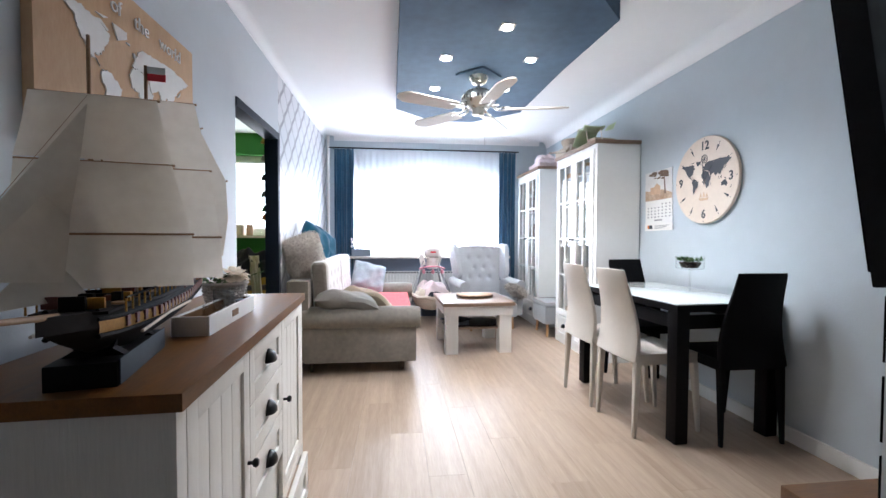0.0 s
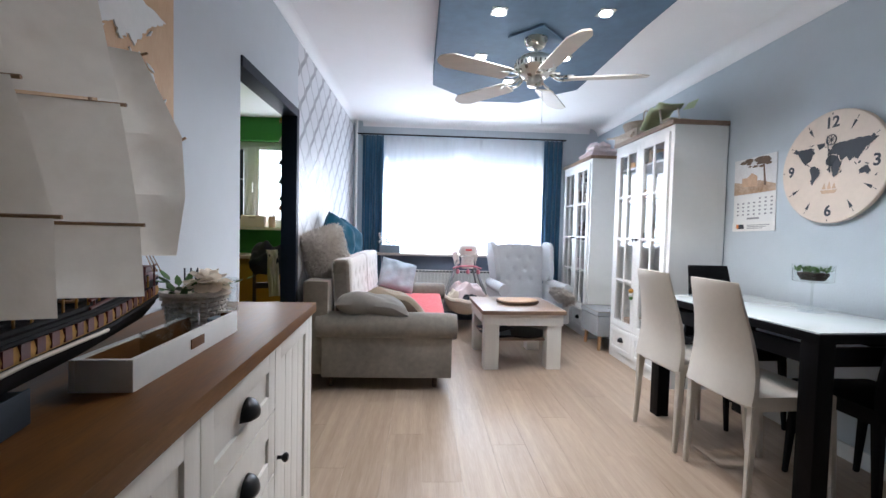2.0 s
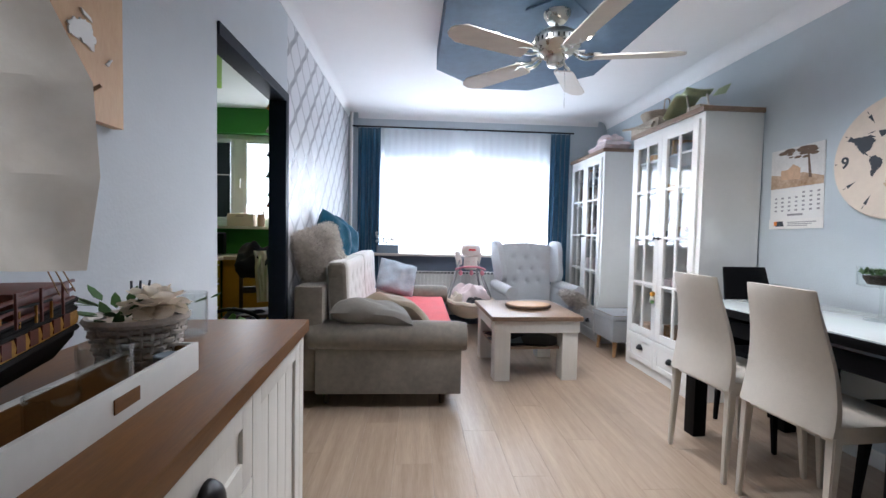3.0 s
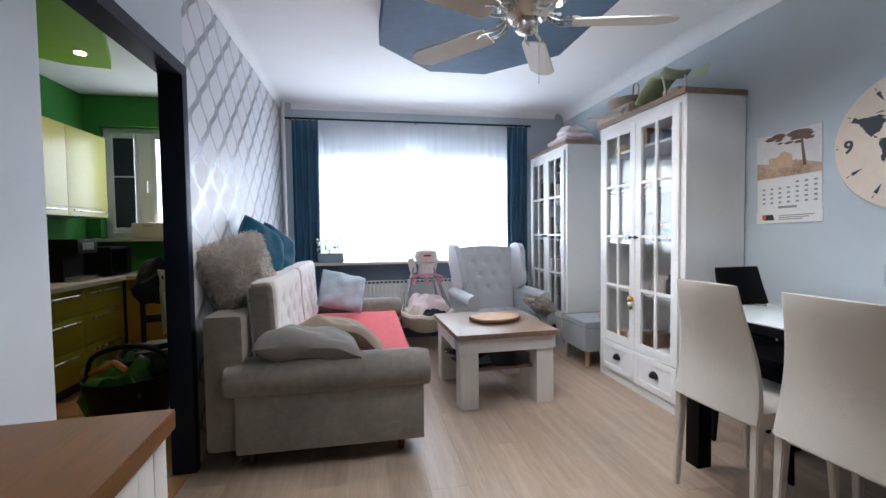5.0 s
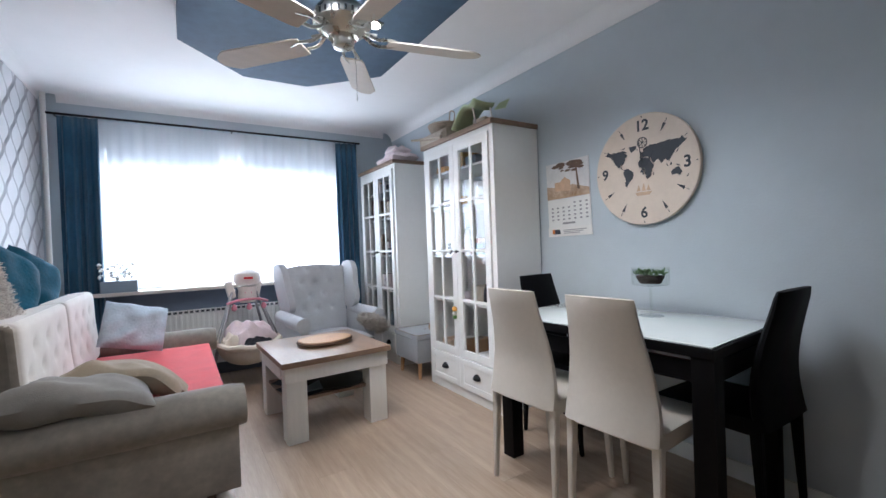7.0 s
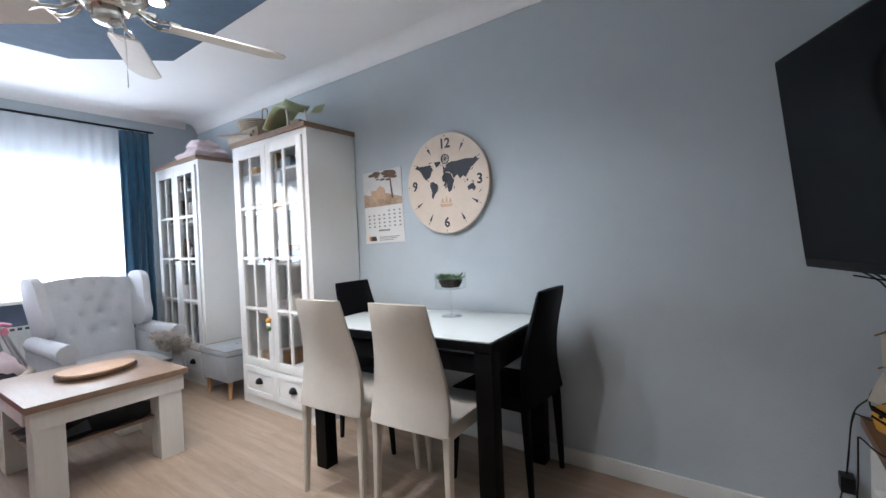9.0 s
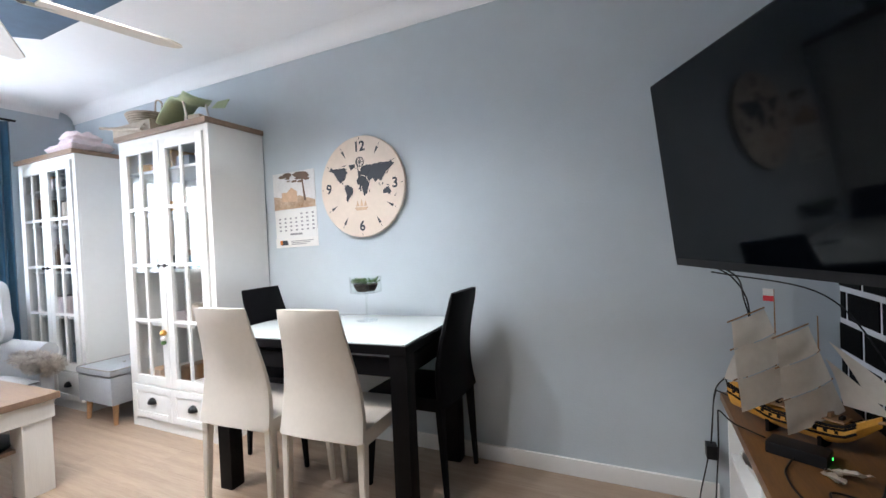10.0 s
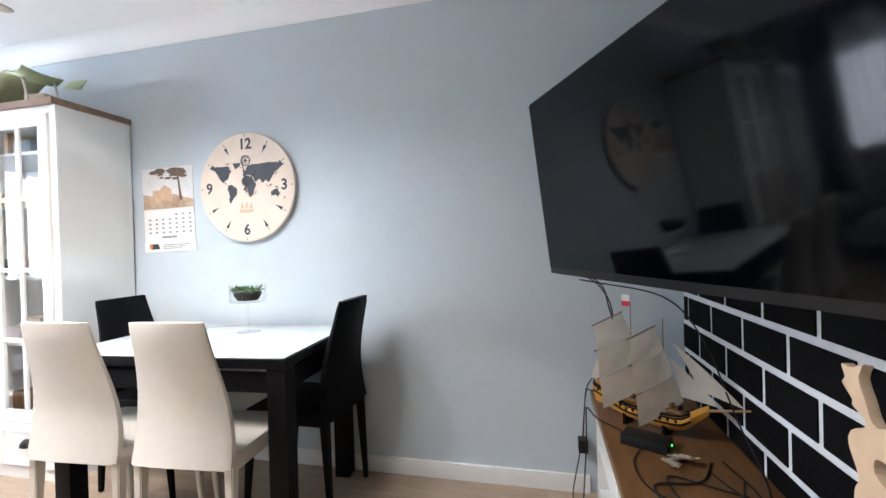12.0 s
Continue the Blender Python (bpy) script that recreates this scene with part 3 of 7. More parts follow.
# glazed cabinets on the right
def vitrine(y0, y1, top, label, stuff=True):
    t = thing("glazed_cabinet", pose(0, 0, 0), label, "cabinet", "glazed cabinets along the wall")
    x0, x1 = 2.166, RX - 0.012
    th = 0.02
    part("top", bx(x0 - 0.025, x1, y0 - 0.012, y1 + 0.012, top - 0.034, top, 0.002), M_OAKTOP, t, "brown oak cornice board")
    part("side", bx(x0 + th, x1, y0, y0 + th, 0.0, top - 0.034), M_WHITE, t)
    part("side", bx(x0 + th, x1, y1 - th, y1, 0.0, top - 0.034), M_WHITE, t)
    part("back", bx(x1 - 0.01, x1, y0 + th, y1 - th, 0.05, top - 0.034), M_WHITE, t)
    for za, zb in ((0.05, 0.08), (top - 0.06, top - 0.034), (0.30, 0.325)):
        part("board", bx(x0 + th, x1 - 0.01, y0 + th, y1 - th, za, zb), M_WHITE, t)
    for z in (0.72, 1.10, 1.50, 1.80):
        part("shelf", bx(x0 + 0.05, x1 - 0.01, y0 + th, y1 - th, z, z + 0.018), M_WHITE, t)
    b_ = bx(x0, x0 + th, y0, y0 + 0.045, 0.0, top - 0.034, 0.002)
    b_ = bx(x0, x0 + th, y1 - 0.045, y1, 0.0, top - 0.034, 0.002, bm=b_)
    b_ = bx(x0, x0 + th, y0 + 0.045, y1 - 0.045, top - 0.075, top - 0.034, 0.002, bm=b_)
    b_ = bx(x0, x0 + th, y0 + 0.045, y1 - 0.045, 0.0, 0.075, 0.002, bm=b_)
    part("face_frame", b_, M_WHITE, t)
    ym = (y0 + y1) / 2
    for a, c, s in ((y0 + 0.048, ym - 0.002, 1), (ym + 0.002, y1 - 0.048, -1)):
        # drawer
        w = 0.045
        b_ = bx(x0 - 0.012, x0 + 0.006, a, c, 0.08, 0.31, 0.002)
        d = part("drawer", b_, M_WHITE, t)
        b_ = bx(x0 - 0.020, x0 - 0.012, a, a + w, 0.08, 0.31, 0.002)
        b_ = bx(x0 - 0.020, x0 - 0.012, c - w, c, 0.08, 0.31, 0.002, bm=b_)
        b_ = bx(x0 - 0.020, x0 - 0.012, a + w, c - w, 0.08, 0.125, 0.002, bm=b_)
        b_ = bx(x0 - 0.020, x0 - 0.012, a + w, c - w, 0.265, 0.31, 0.002, bm=b_)
        part("drawer_frame", b_, M_WHITE, d)
        h = cup_handle(d, 0, 0, 0)
        h.matrix_basis = pose(x0 - 0.012, (a + c) / 2, 0.20, 0, 0, 180)
        # glazed door
        z0, z1, w = 0.318, top - 0.08, 0.062
        b_ = bx(x0 - 0.014, x0 + 0.006, a, a + w, z0, z1, 0.002)
        b_ = bx(x0 - 0.014, x0 + 0.006, c - w, c, z0, z1, 0.002, bm=b_)
        b_ = bx(x0 - 0.014, x0 + 0.006, a + w, c - w, z0, z0 + w, 0.002, bm=b_)
        b_ = bx(x0 - 0.014, x0 + 0.006, a + w, c - w, z1 - w, z1, 0.002, bm=b_)
        d = part("door", b_, M_WHITE, t)
        mid = (a + c) / 2
        part("muntin", bx(x0 - 0.012, x0 + 0.002, mid - 0.011, mid + 0.011, z0 + w, z1 - w, 0.002), M_WHITE, d)
        for i in (1, 2, 3):
            z = z0 + w + i * (z1 - z0 - 2 * w) / 4
            part("muntin", bx(x0 - 0.0105, x0 + 0.0035, a + w, c - w, z - 0.011, z + 0.011, 0.002), M_WHITE, d)
        p = part("pane", bx(x0 + 0.004, x0 + 0.0055, a + w - 0.005, c - w + 0.005, z0 + w - 0.005, z1 - w + 0.005), M_CLEAR, d, "clear glass pane")
        p.visible_shadow = False
        ky = (c - 0.03) if s > 0 else (a + 0.03)
        k = knob(d, 0, 0, 0)
        k.matrix_basis = pose(x0 - 0.014, ky, 1.15, 0, 0, 180)
    return t


vitrine(4.109, 5.072, 2.072, "tall white glazed cabinet with brown top and drawers")
vitrine(5.672, 6.60, 2.083, "white glazed cabinet with brown top beside the window")


# dining table and chairs
def dining_table():
    t = thing("dining_table", pose(1.898, 2.586, 0, 0, 0, 3.6), "black dining table with a white glass top", "table")
    x0, x1, y0, y1, z = 0.0, 0.69, 0.0, 1.12, 0.80
    b_ = bx(x0, x1, y0, y1, z - 0.045, z - 0.006, 0.003)
    part("tabletop", b_, M_BLACKWOOD, t)
    part("glass_top", bx(x0 + 0.012, x1 - 0.012, y0 + 0.012, y1 - 0.012, z - 0.006, z, 0.002), M_TABLEGLASS, t, "milk white glass sheet")
    for a, c in ((x0 + 0.02, x0 + 0.04), (x1 - 0.04, x1 - 0.02)):
        part("apron", bx(a, c, y0 + 0.085, y1 - 0.085, z - 0.145, z - 0.065), M_BLACKWOOD, t)
    for a, c in ((y0 + 0.02, y0 + 0.04), (y1 - 0.04, y1 - 0.02)):
        part("apron", bx(x0 + 0.085, x1 - 0.085, a, c, z - 0.145, z - 0.065), M_BLACKWOOD, t)
    for lx in (x0 + 0.005, x1 - 0.085):
        for ly in (y0 + 0.005, y1 - 0.085):
            part("leg", bx(lx, lx + 0.08, ly, ly + 0.08, 0, z - 0.045, 0.004), M_BLACKWOOD, t)


dining_table()


def dining_chair(m, colour, label):
    """High-backed padded chair, facing +x, its back at x = 0; feet at z = 0."""
    t = thing("dining_chair", m, label, "chair", "chairs round the dining table")
    # backrest: S-shaped slab tapering to the top
    b_ = bmesh.new()
    rows_ = []
    n = 16
    for i in range(n + 1):
        f = i / n
        z = 0.452 + 0.53 * f
        xc = 0.015 - 0.055 * math.sin(f * math.pi * 0.5) ** 2 + 0.035 * math.sin(f * math.pi) - 0.0
        w = 0.405 - 0.105 * (3 * f * f - 2 * f ** 3)
        th = 0.052 - 0.018 * f
        if f > 0.95:
            th *= 0.75
        r = 0.019
        sec = [(-th / 2, -w / 2 + r), (-th / 2 + r * 0.7, -w / 2), (th / 2 - r * 0.7, -w / 2), (th / 2, -w / 2 + r), (th / 2 + 0.006, 0), (th / 2, w / 2 - r), (th / 2 - r * 0.7, w / 2), (-th / 2 + r * 0.7, w / 2), (-th / 2, w / 2 - r), (-th / 2 - 0.006, 0)]
        rows_.append([b_.verts.new((xc + u, v, z)) for u, v in sec])
    k = len(rows_[0])
    for r0, r1 in zip(rows_, rows_[1:]):
        for i in range(k):
            b_.faces.new((r0[i], r0[(i + 1) % k], r1[(i + 1) % k], r1[i]))
    b_.faces.new(rows_[0]), b_.faces.new(rows_[-1])
    bmesh.ops.recalc_face_normals(b_, faces=b_.faces[:])
    part("backrest", b_, colour, t)
    b_ = bx(0.02, 0.43, -0.205, 0.205, 0.425, 0.492, 0.02)
    for v in b_.verts:
        if v.co.z > 0.48:
            v.co.z += 0.012 * max(0, 1 - ((v.co.x - 0.22) / 0.2) ** 2)
    part("seat", b_, colour, t)
    for lx, ly, ox in ((0.03, -0.185, -0.02), (0.03, 0.185, -0.02), (0.41, -0.185, 0.035), (0.41, 0.185, 0.035)):
        b2 = bmesh.new()
        lo = [b2.verts.new((lx + ox + u * 0.011, ly * 1.03 + v * 0.011, 0)) for u, v in ((-1, -1), (1, -1), (1, 1), (-1, 1))]
        hi = [b2.verts.new((lx + u * 0.020, ly + v * 0.018, 0.455 if lx < 0.1 else 0.43)) for u, v in ((-1, -1), (1, -1), (1, 1), (-1, 1))]
        b2.faces.new(lo), b2.faces.new(hi)
        for i in range(4):
            b2.faces.new((lo[i], lo[(i + 1) % 4], hi[(i + 1) % 4], hi[i]))
        bmesh.ops.recalc_face_normals(b2, faces=b2.faces[:])
        bmesh.ops.bevel(b2, geom=b2.edges[:], offset=0.004, segments=2, affect="EDGES")
        part("leg", b2, colour, t)
    return t


c = dining_chair(pose(1.656, 3.353, 0, 0, 0, 4), M_CREAMLEATHER, "cream leatherette high-backed dining chair with padded legs")
copy_thing(c, pose(1.695, 2.892, 0, 0, 0, 4.5))
c = dining_chair(pose(2.335, 2.535, 0, 0, 0, 90), M_BLACKLEATHER, "black leatherette high-backed dining chair with padded legs")
copy_thing(c, pose(2.335, 3.87, 0, 0, 0, -88))


# sofa
def sofa():
    t = thing("sofa", pose(0, 0, 0), "grey velvet sofa bed with rolled arms and buttoned beige back", "sofa")
    y0, y1 = 4.02, 6.06
    xb, xf = -0.49, 0.51
    part("base", bx(xb + 0.03, xf - 0.03, y0 + 0.10, y1 - 0.10, 0.13, 0.36, 0.015), M_GREYVELVET, t)
    for ya, yb in ((y0, y0 + 0.17), (y1 - 0.17, y1)):
        b_ = bx(xb + 0.05, xf, ya + 0.005, yb - 0.005, 0.10, 0.42, 0.012)
        a = part("arm", b_, M_GREYVELVET, t)
        b2 = bmesh.new()
        n, segs = 22, 14
        rows_ = []
        ym, zc, ry, rz = (ya + yb) / 2, 0.468, 0.115, 0.102
        for i in range(segs + 1):
            x = xb + 0.005 + (xf + 0.03 - xb) * i / segs
            e = 1.0 if 0 < i < segs else 0.90
            rows_.append([b2.verts.new((x, ym + ry * e * math.cos(2 * math.pi * j / n), zc + rz * e * math.sin(2 * math.pi * j / n) + 0.006 * noise.noise((x * 4, j * 0.5, ya)))) for j in range(n)])
        for r0, r1 in zip(rows_, rows_[1:]):
            for j in range(n):
                b2.faces.new((r0[j], r0[(j + 1) % n], r1[(j + 1) % n], r1[j]))
        b2.faces.new(rows_[0]), b2.faces.new(rows_[-1])
        bmesh.ops.recalc_face_normals(b2, faces=b2.faces[:])
        part("arm_roll", b2, M_GREYVELVET, a)
    b_ = bx(-0.585, -0.400, y0 + 0.03, y1 - 0.03, 0.11, 0.80, 0.03)
    part("back_frame", b_, M_GREYVELVET, t)
    # seat mattress with the red cover
    b_ = bx(-0.25, xf - 0.02, y0 + 0.19, y1 - 0.19, 0.355, 0.462, 0.03)
    bmesh.ops.subdivide_edges(b_, edges=[e for e in b_.edges if e.calc_length() > 0.3], cuts=14, use_grid_fill=True)
    for v in b_.verts:
        v.co.z += 0.006 * noise.noise(v.co * 6)
    part("seat", b_, M_RED, t, "coral red seat cover")
    # back cushions, leaning, buttoned
    for k in range(2):
        ya, yb = y0 + 0.13 + k * 0.90, y0 + 0.13 + (k + 1) * 0.90 - 0.01
        b2 = bmesh.new()
        n, m_ = 44, 24
        w, h, d = yb - ya, 0.50, 0.155
        verts = {}
        buttons = [(p / 4 + (q % 2) * 0.125, 0.30 + q * 0.22) for p in range(4) for q in range(3) if p / 4 + (q % 2) * 0.125 > 0.05]
        for side in (0, 1):
            for i in range(n + 1):
                for j in range(m_ + 1):
                    u, v = i / n, j / m_
                    rim = i in (0, n) or j in (0, m_)
                    f = (max(0.0, 1 - (2 * u - 1) ** 14) * max(0.0, 1 - (2 * v - 1) ** 10)) ** 0.5
                    dep = d * (0.36 + 0.16 * f)
                    if side:
                        for p, q in buttons:
                            r2 = ((u - p) * w) ** 2 + ((v - q) * h) ** 2
                            dep -= 0.018 * math.exp(-r2 / 0.0008) + 0.007 * math.exp(-r2 / 0.012)
                    verts[(i, j, side)] = b2.verts.new((dep if side else -dep, ya + u * w, v * h))
        for side in (0, 1):
            for i in range(n):
                for j in range(m_):
                    q = [verts[(i, j, side)], verts[(i + 1, j, side)], verts[(i + 1, j + 1, side)], verts[(i, j + 1, side)]]
                    b2.faces.new(q if side else q[::-1])
        edge = [(i, 0) for i in range(n)] + [(n, j) for j in range(m_)] + [(i, m_) for i in range(n, 0, -1)] + [(0, j) for j in range(m_, 0, -1)]
        for a, c_ in zip(edge, edge[1:] + edge[:1]):
            b2.faces.new((verts[(*a, 0)], verts[(*c_, 0)], verts[(*c_, 1)], verts[(*a, 1)]))
        bmesh.ops.recalc_face_normals(b2, faces=b2.faces[:])
        moved(b2, Matrix.Translation((-0.300, 0, 0.452)) @ pose(0, 0, 0, 0, -4, 0))
        cu = part("back_cushion", b2, M_BEIGEVELVET, t, "beige buttoned back cushion with grey border")
        cu.data.materials.append(M_GREYVELVET)
        rounded = cu.modifiers.new("rounded", "BEVEL")
        rounded.width, rounded.segments, rounded.limit_method, rounded.angle_limit = 0.022, 3, "ANGLE", radians(50)
        for f in cu.data.polygons:
            if f.index >= 2 * n * m_ and abs(f.normal.y) > 0.9:
                f.material_index = 1
    for lx in (xb + 0.10, xf - 0.12):
        for ly in (y0 + 0.12, y1 - 0.12):
            part("leg", rod((lx, ly, 0), (lx, ly, 0.135), 0.018, 0.026), M_DARKLEG, t)


sofa()


# cushions on the sofa
def cush(name, m, w, d, h, material, label, seed, rnd=0.25, wrinkle=0.022):
    ob = solid(name, cushion(w, d, h, wrinkle, seed, 24, rnd=rnd), material, label, "cushion", m, "cushions on the sofa")
    return ob


def shag(ob, material, count, length, seed):
    """Long pile over a mesh: thin bent blades."""
    r_ = random.Random(seed)
    me = ob.data
    faces = me.polygons[:]
    b_ = bmesh.new()
    for _ in range(count):
        f = faces[r_.randrange(len(faces))]
        vs = [me.vertices[k].co for k in f.vertices]
        u, v = r_.random(), r_.random()
        p = vs[0].lerp(vs[1], u).lerp(vs[-1].lerp(vs[2], u), v)
        n = f.normal
        side = n.cross(Vector((r_.uniform(-1, 1), r_.uniform(-1, 1), r_.uniform(-1, 1)))).normalized()
        w = 0.0022
        tip = p + n * length * r_.uniform(0.5, 1.0) + n.cross(side) * length * r_.uniform(0.2, 0.9)
        mid = p.lerp(tip, 0.5) + n * length * 0.25
        a, c_, d_, e_ = b_.verts.new(p - side * w), b_.verts.new(p + side * w), b_.verts.new(mid + side * w), b_.verts.new(mid - side * w)
        t_ = b_.verts.new(tip)
        b_.faces.new((a, c_, d_, e_)), b_.faces.new((e_, d_, t_))
    part("fur", b_, material, ob, "long shaggy fur", smooth=False, kind="stuff")


def slump(ob, left, right, fine=0.024):
    """Lets both ends of a soft cushion hang down."""
    for v in ob.data.vertices:
        x = v.co.x
        v.co.z -= (left if x < 0 else right) * (x / 0.28) ** 2
        v.co.z += fine * noise.noise(v.co * 7)


slump(cush("cushion", pose(-0.09, 4.19, 0.612, -6, 5, 4), 0.58, 0.38, 0.16, M_GREYCUSH, "flat grey velvet cushion lying on the sofa arm", 1), 0.02, 0.05)
slump(cush("cushion", pose(0.055, 4.52, 0.60, -14, 8, -10), 0.58, 0.44, 0.14, M_BEIGECUSH, "flat beige cushion lying on the sofa seat", 2), 0.06, 0.09)
cush("cushion", pose(0.0, 5.73, 0.68, 64, 15, 12), 0.43, 0.37, 0.17, M_PALECUSH, "pale blue textured cushion against the sofa back", 3, wrinkle=0.03)
ob = cush("cushion", pose(-0.50, 4.43, 0.985, 78, -14, 62), 0.46, 0.42, 0.15, M_FUR, "shaggy grey fur cushion on the sofa back", 4, 0.3, 0.04)
shag(ob, M_FUR, 6500, 0.034, 7)
cush("cushion", pose(-0.50, 4.94, 1.085, 72, 30, 58), 0.42, 0.42, 0.17, M_TEAL, "teal velvet cushion on the sofa back", 5, wrinkle=0.012)
cush("cushion", pose(-0.50, 5.48, 1.06, 72, 30, 58), 0.40, 0.40, 0.15, M_TEAL, "teal velvet cushion on the sofa back", 6, wrinkle=0.012)


# coffee table
def coffee_table():
    t = thing("coffee_table", pose(0.80, 4.51, 0, 0, 0, 2.0), "cream coffee table with oak top and lower shelf", "coffee table")
    x0, x1, y0, y1, z = 0.0, 0.735, 0.0, 0.80, 0.517
    part("top", bx(x0, x1, y0, y1, z - 0.035, z, 0.003), M_OAKTOP, t, "grey brown oak top")
    part("apron", bx(x0 + 0.02, x1 - 0.02, y0 + 0.02, y0 + 0.04, z - 0.13, z - 0.035), M_CREAM, t)
    part("apron", bx(x0 + 0.02, x1 - 0.02, y1 - 0.04, y1 - 0.02, z - 0.13, z - 0.035), M_CREAM, t)
    part("apron", bx(x0 + 0.02, x0 + 0.04, y0 + 0.15, y1 - 0.15, z - 0.13, z - 0.035), M_CREAM, t)
    part("apron", bx(x1 - 0.04, x1 - 0.02, y0 + 0.15, y1 - 0.15, z - 0.13, z - 0.035), M_CREAM, t)
    for lx in (x0 + 0.030, x1 - 0.155):
        for ly in (y0 + 0.030, y1 - 0.155):
            part("leg", bx(lx, lx + 0.125, ly, ly + 0.125, 0, z - 0.035, 0.003), M_CREAM, t)
    part("shelf", bx(x0 + 0.05, x1 - 0.05, y0 + 0.10, y1 - 0.10, 0.235, 0.255, 0.002), M_OAKTOP, t)


coffee_table()


# wing armchair in the window corner
def armchair():
    t = thing("wing_armchair", pose(1.505, 5.89, 0, 0, 0, 8) @ Matrix.Diagonal((0.97, 0.97, 0.965, 1)), "light grey buttoned wing armchair with wooden legs", "armchair")
    part("base", bx(-0.34, 0.34, -0.34, 0.28, 0.16, 0.34, 0.03), M_ARMCHAIR, t)
    part("seat", moved(cushion(0.62, 0.62, 0.11, 0.006, 8, pinch=0.0, rnd=0.02), pose(0, -0.05, 0.375)), M_ARMCHAIR, t)
    b2 = bmesh.new()
    n, m_ = 36, 32
    verts = {}
    buttons = [((p - 1) * 0.15 + (q % 2) * 0.075, 0.28 + q * 0.14) for p in range(3) for q in range(4)]
    for side in (0, 1):
        for i in range(n + 1):
            for j in range(m_ + 1):
                u, v = 2 * i / n - 1, j / m_
                w = 0.29 + 0.065 * v
                top = 0.74 - 0.03 * u * u
                y = 0.05 if side else -0.05
                if not side:
                    y += 0.025 * u * u
                    for p, q in buttons:
                        y += 0.026 * math.exp(-((u * w - p) ** 2 + (v * top - q) ** 2) / 0.0007) + 0.010 * math.exp(-((u * w - p) ** 2 + (v * top - q) ** 2) / 0.006)
                verts[(i, j, side)] = b2.verts.new((u * w, y, v * top))
    for side in (0, 1):
        for i in range(n):
            for j in range(m_):
                q = [verts[(i, j, side)], verts[(i + 1, j, side)], verts[(i + 1, j + 1, side)], verts[(i, j + 1, side)]]
                b2.faces.new(q)
    edge = [(i, 0) for i in range(n)] + [(n, j) for j in range(m_)] + [(i, m_) for i in range(n, 0, -1)] + [(0, j) for j in range(m_, 0, -1)]
    for a, c_ in zip(edge, edge[1:] + edge[:1]):
        b2.faces.new((verts[(*a, 0)], verts[(*c_, 0)], verts[(*c_, 1)], verts[(*a, 1)]))
    bmesh.ops.recalc_face_normals(b2, faces=b2.faces[:])
    part("backrest", moved(b2, Matrix.Translation((0, 0.20, 0.36)) @ pose(0, 0, 0, -12, 0, 0)), M_ARMCHAIR, t, "buttoned back")
    for s in (-1, 1):
        # wing: outline in y, z
        out = [(0.30, 0.62), (0.08, 0.64), (0.02, 0.74), (0.07, 0.88), (0.10, 1.02), (0.16, 1.10), (0.26, 1.12), (0.36, 1.08), (0.38, 0.90)]
        pts = [(p.x, p.y) for p in curve([(a, c_, 0) for a, c_ in out], 3)]
        b3 = prism(pts, -0.032, 0.032, 0.016)
        part("wing", moved(b3, Matrix.Translation((s * 0.332, 0, 0.6)) @ pose(0, 0, 0, 0, s * 5, 0) @ Matrix.Translation((0, 0, -0.6)) @ pose(0, 0, 0, 90, 0, 90)), M_ARMCHAIR, t)
        # arm with a scrolled front
        b3 = bx(-0.045, 0.045, -0.32, 0.30, 0.18, 0.58, 0.02)
        a = part("arm", moved(b3, Matrix.Translation((s * 0.375, 0, 0))), M_ARMCHAIR, t)
        b4 = rod((s * 0.385, -0.335, 0.575), (s * 0.385, 0.24, 0.60), 0.066, 0.06, 20)
        part("arm_roll", b4, M_ARMCHAIR, a)
        for ly in (-0.28, 0.22):
            part("leg", rod((s * 0.29, ly * 1.08, 0), (s * 0.28, ly, 0.17), 0.014, 0.024), M_OAKLEG, t)


armchair()


# footstool
def pouf():
    t = thing("footstool", pose(2.275, 5.36, 0), "pale grey upholstered storage footstool on wooden legs", "footstool")
    part("body", bx(-0.21, 0.21, -0.22, 0.22, 0.15, 0.36, 0.02), M_POUF, t)
    part("lid", bx(-0.218, 0.218, -0.228, 0.228, 0.362, 0.405, 0.015), M_POUF, t)
    part("piping", tube([(a * 0.212, c_ * 0.222, 0.404) for a, c_ in ((-1, -0.95), (-0.95, -1), (0.95, -1), (1, -0.95), (1, 0.95), (0.95, 1), (-0.95, 1), (-1, 0.95))], 0.005, 6, closed=True), M_GREYVELVET, t)
    part("button", lathe([(0.014, 0.405), (0.010, 0.409), (0, 0.410)], 12), M_GREYVELVET, t)
    for a in (-1, 1):
        for c_ in (-1, 1):
            part("leg", rod((a * 0.17, c_ * 0.18, 0), (a * 0.16, c_ * 0.17, 0.152), 0.014, 0.022), M_OAKLEG, t)


pouf()

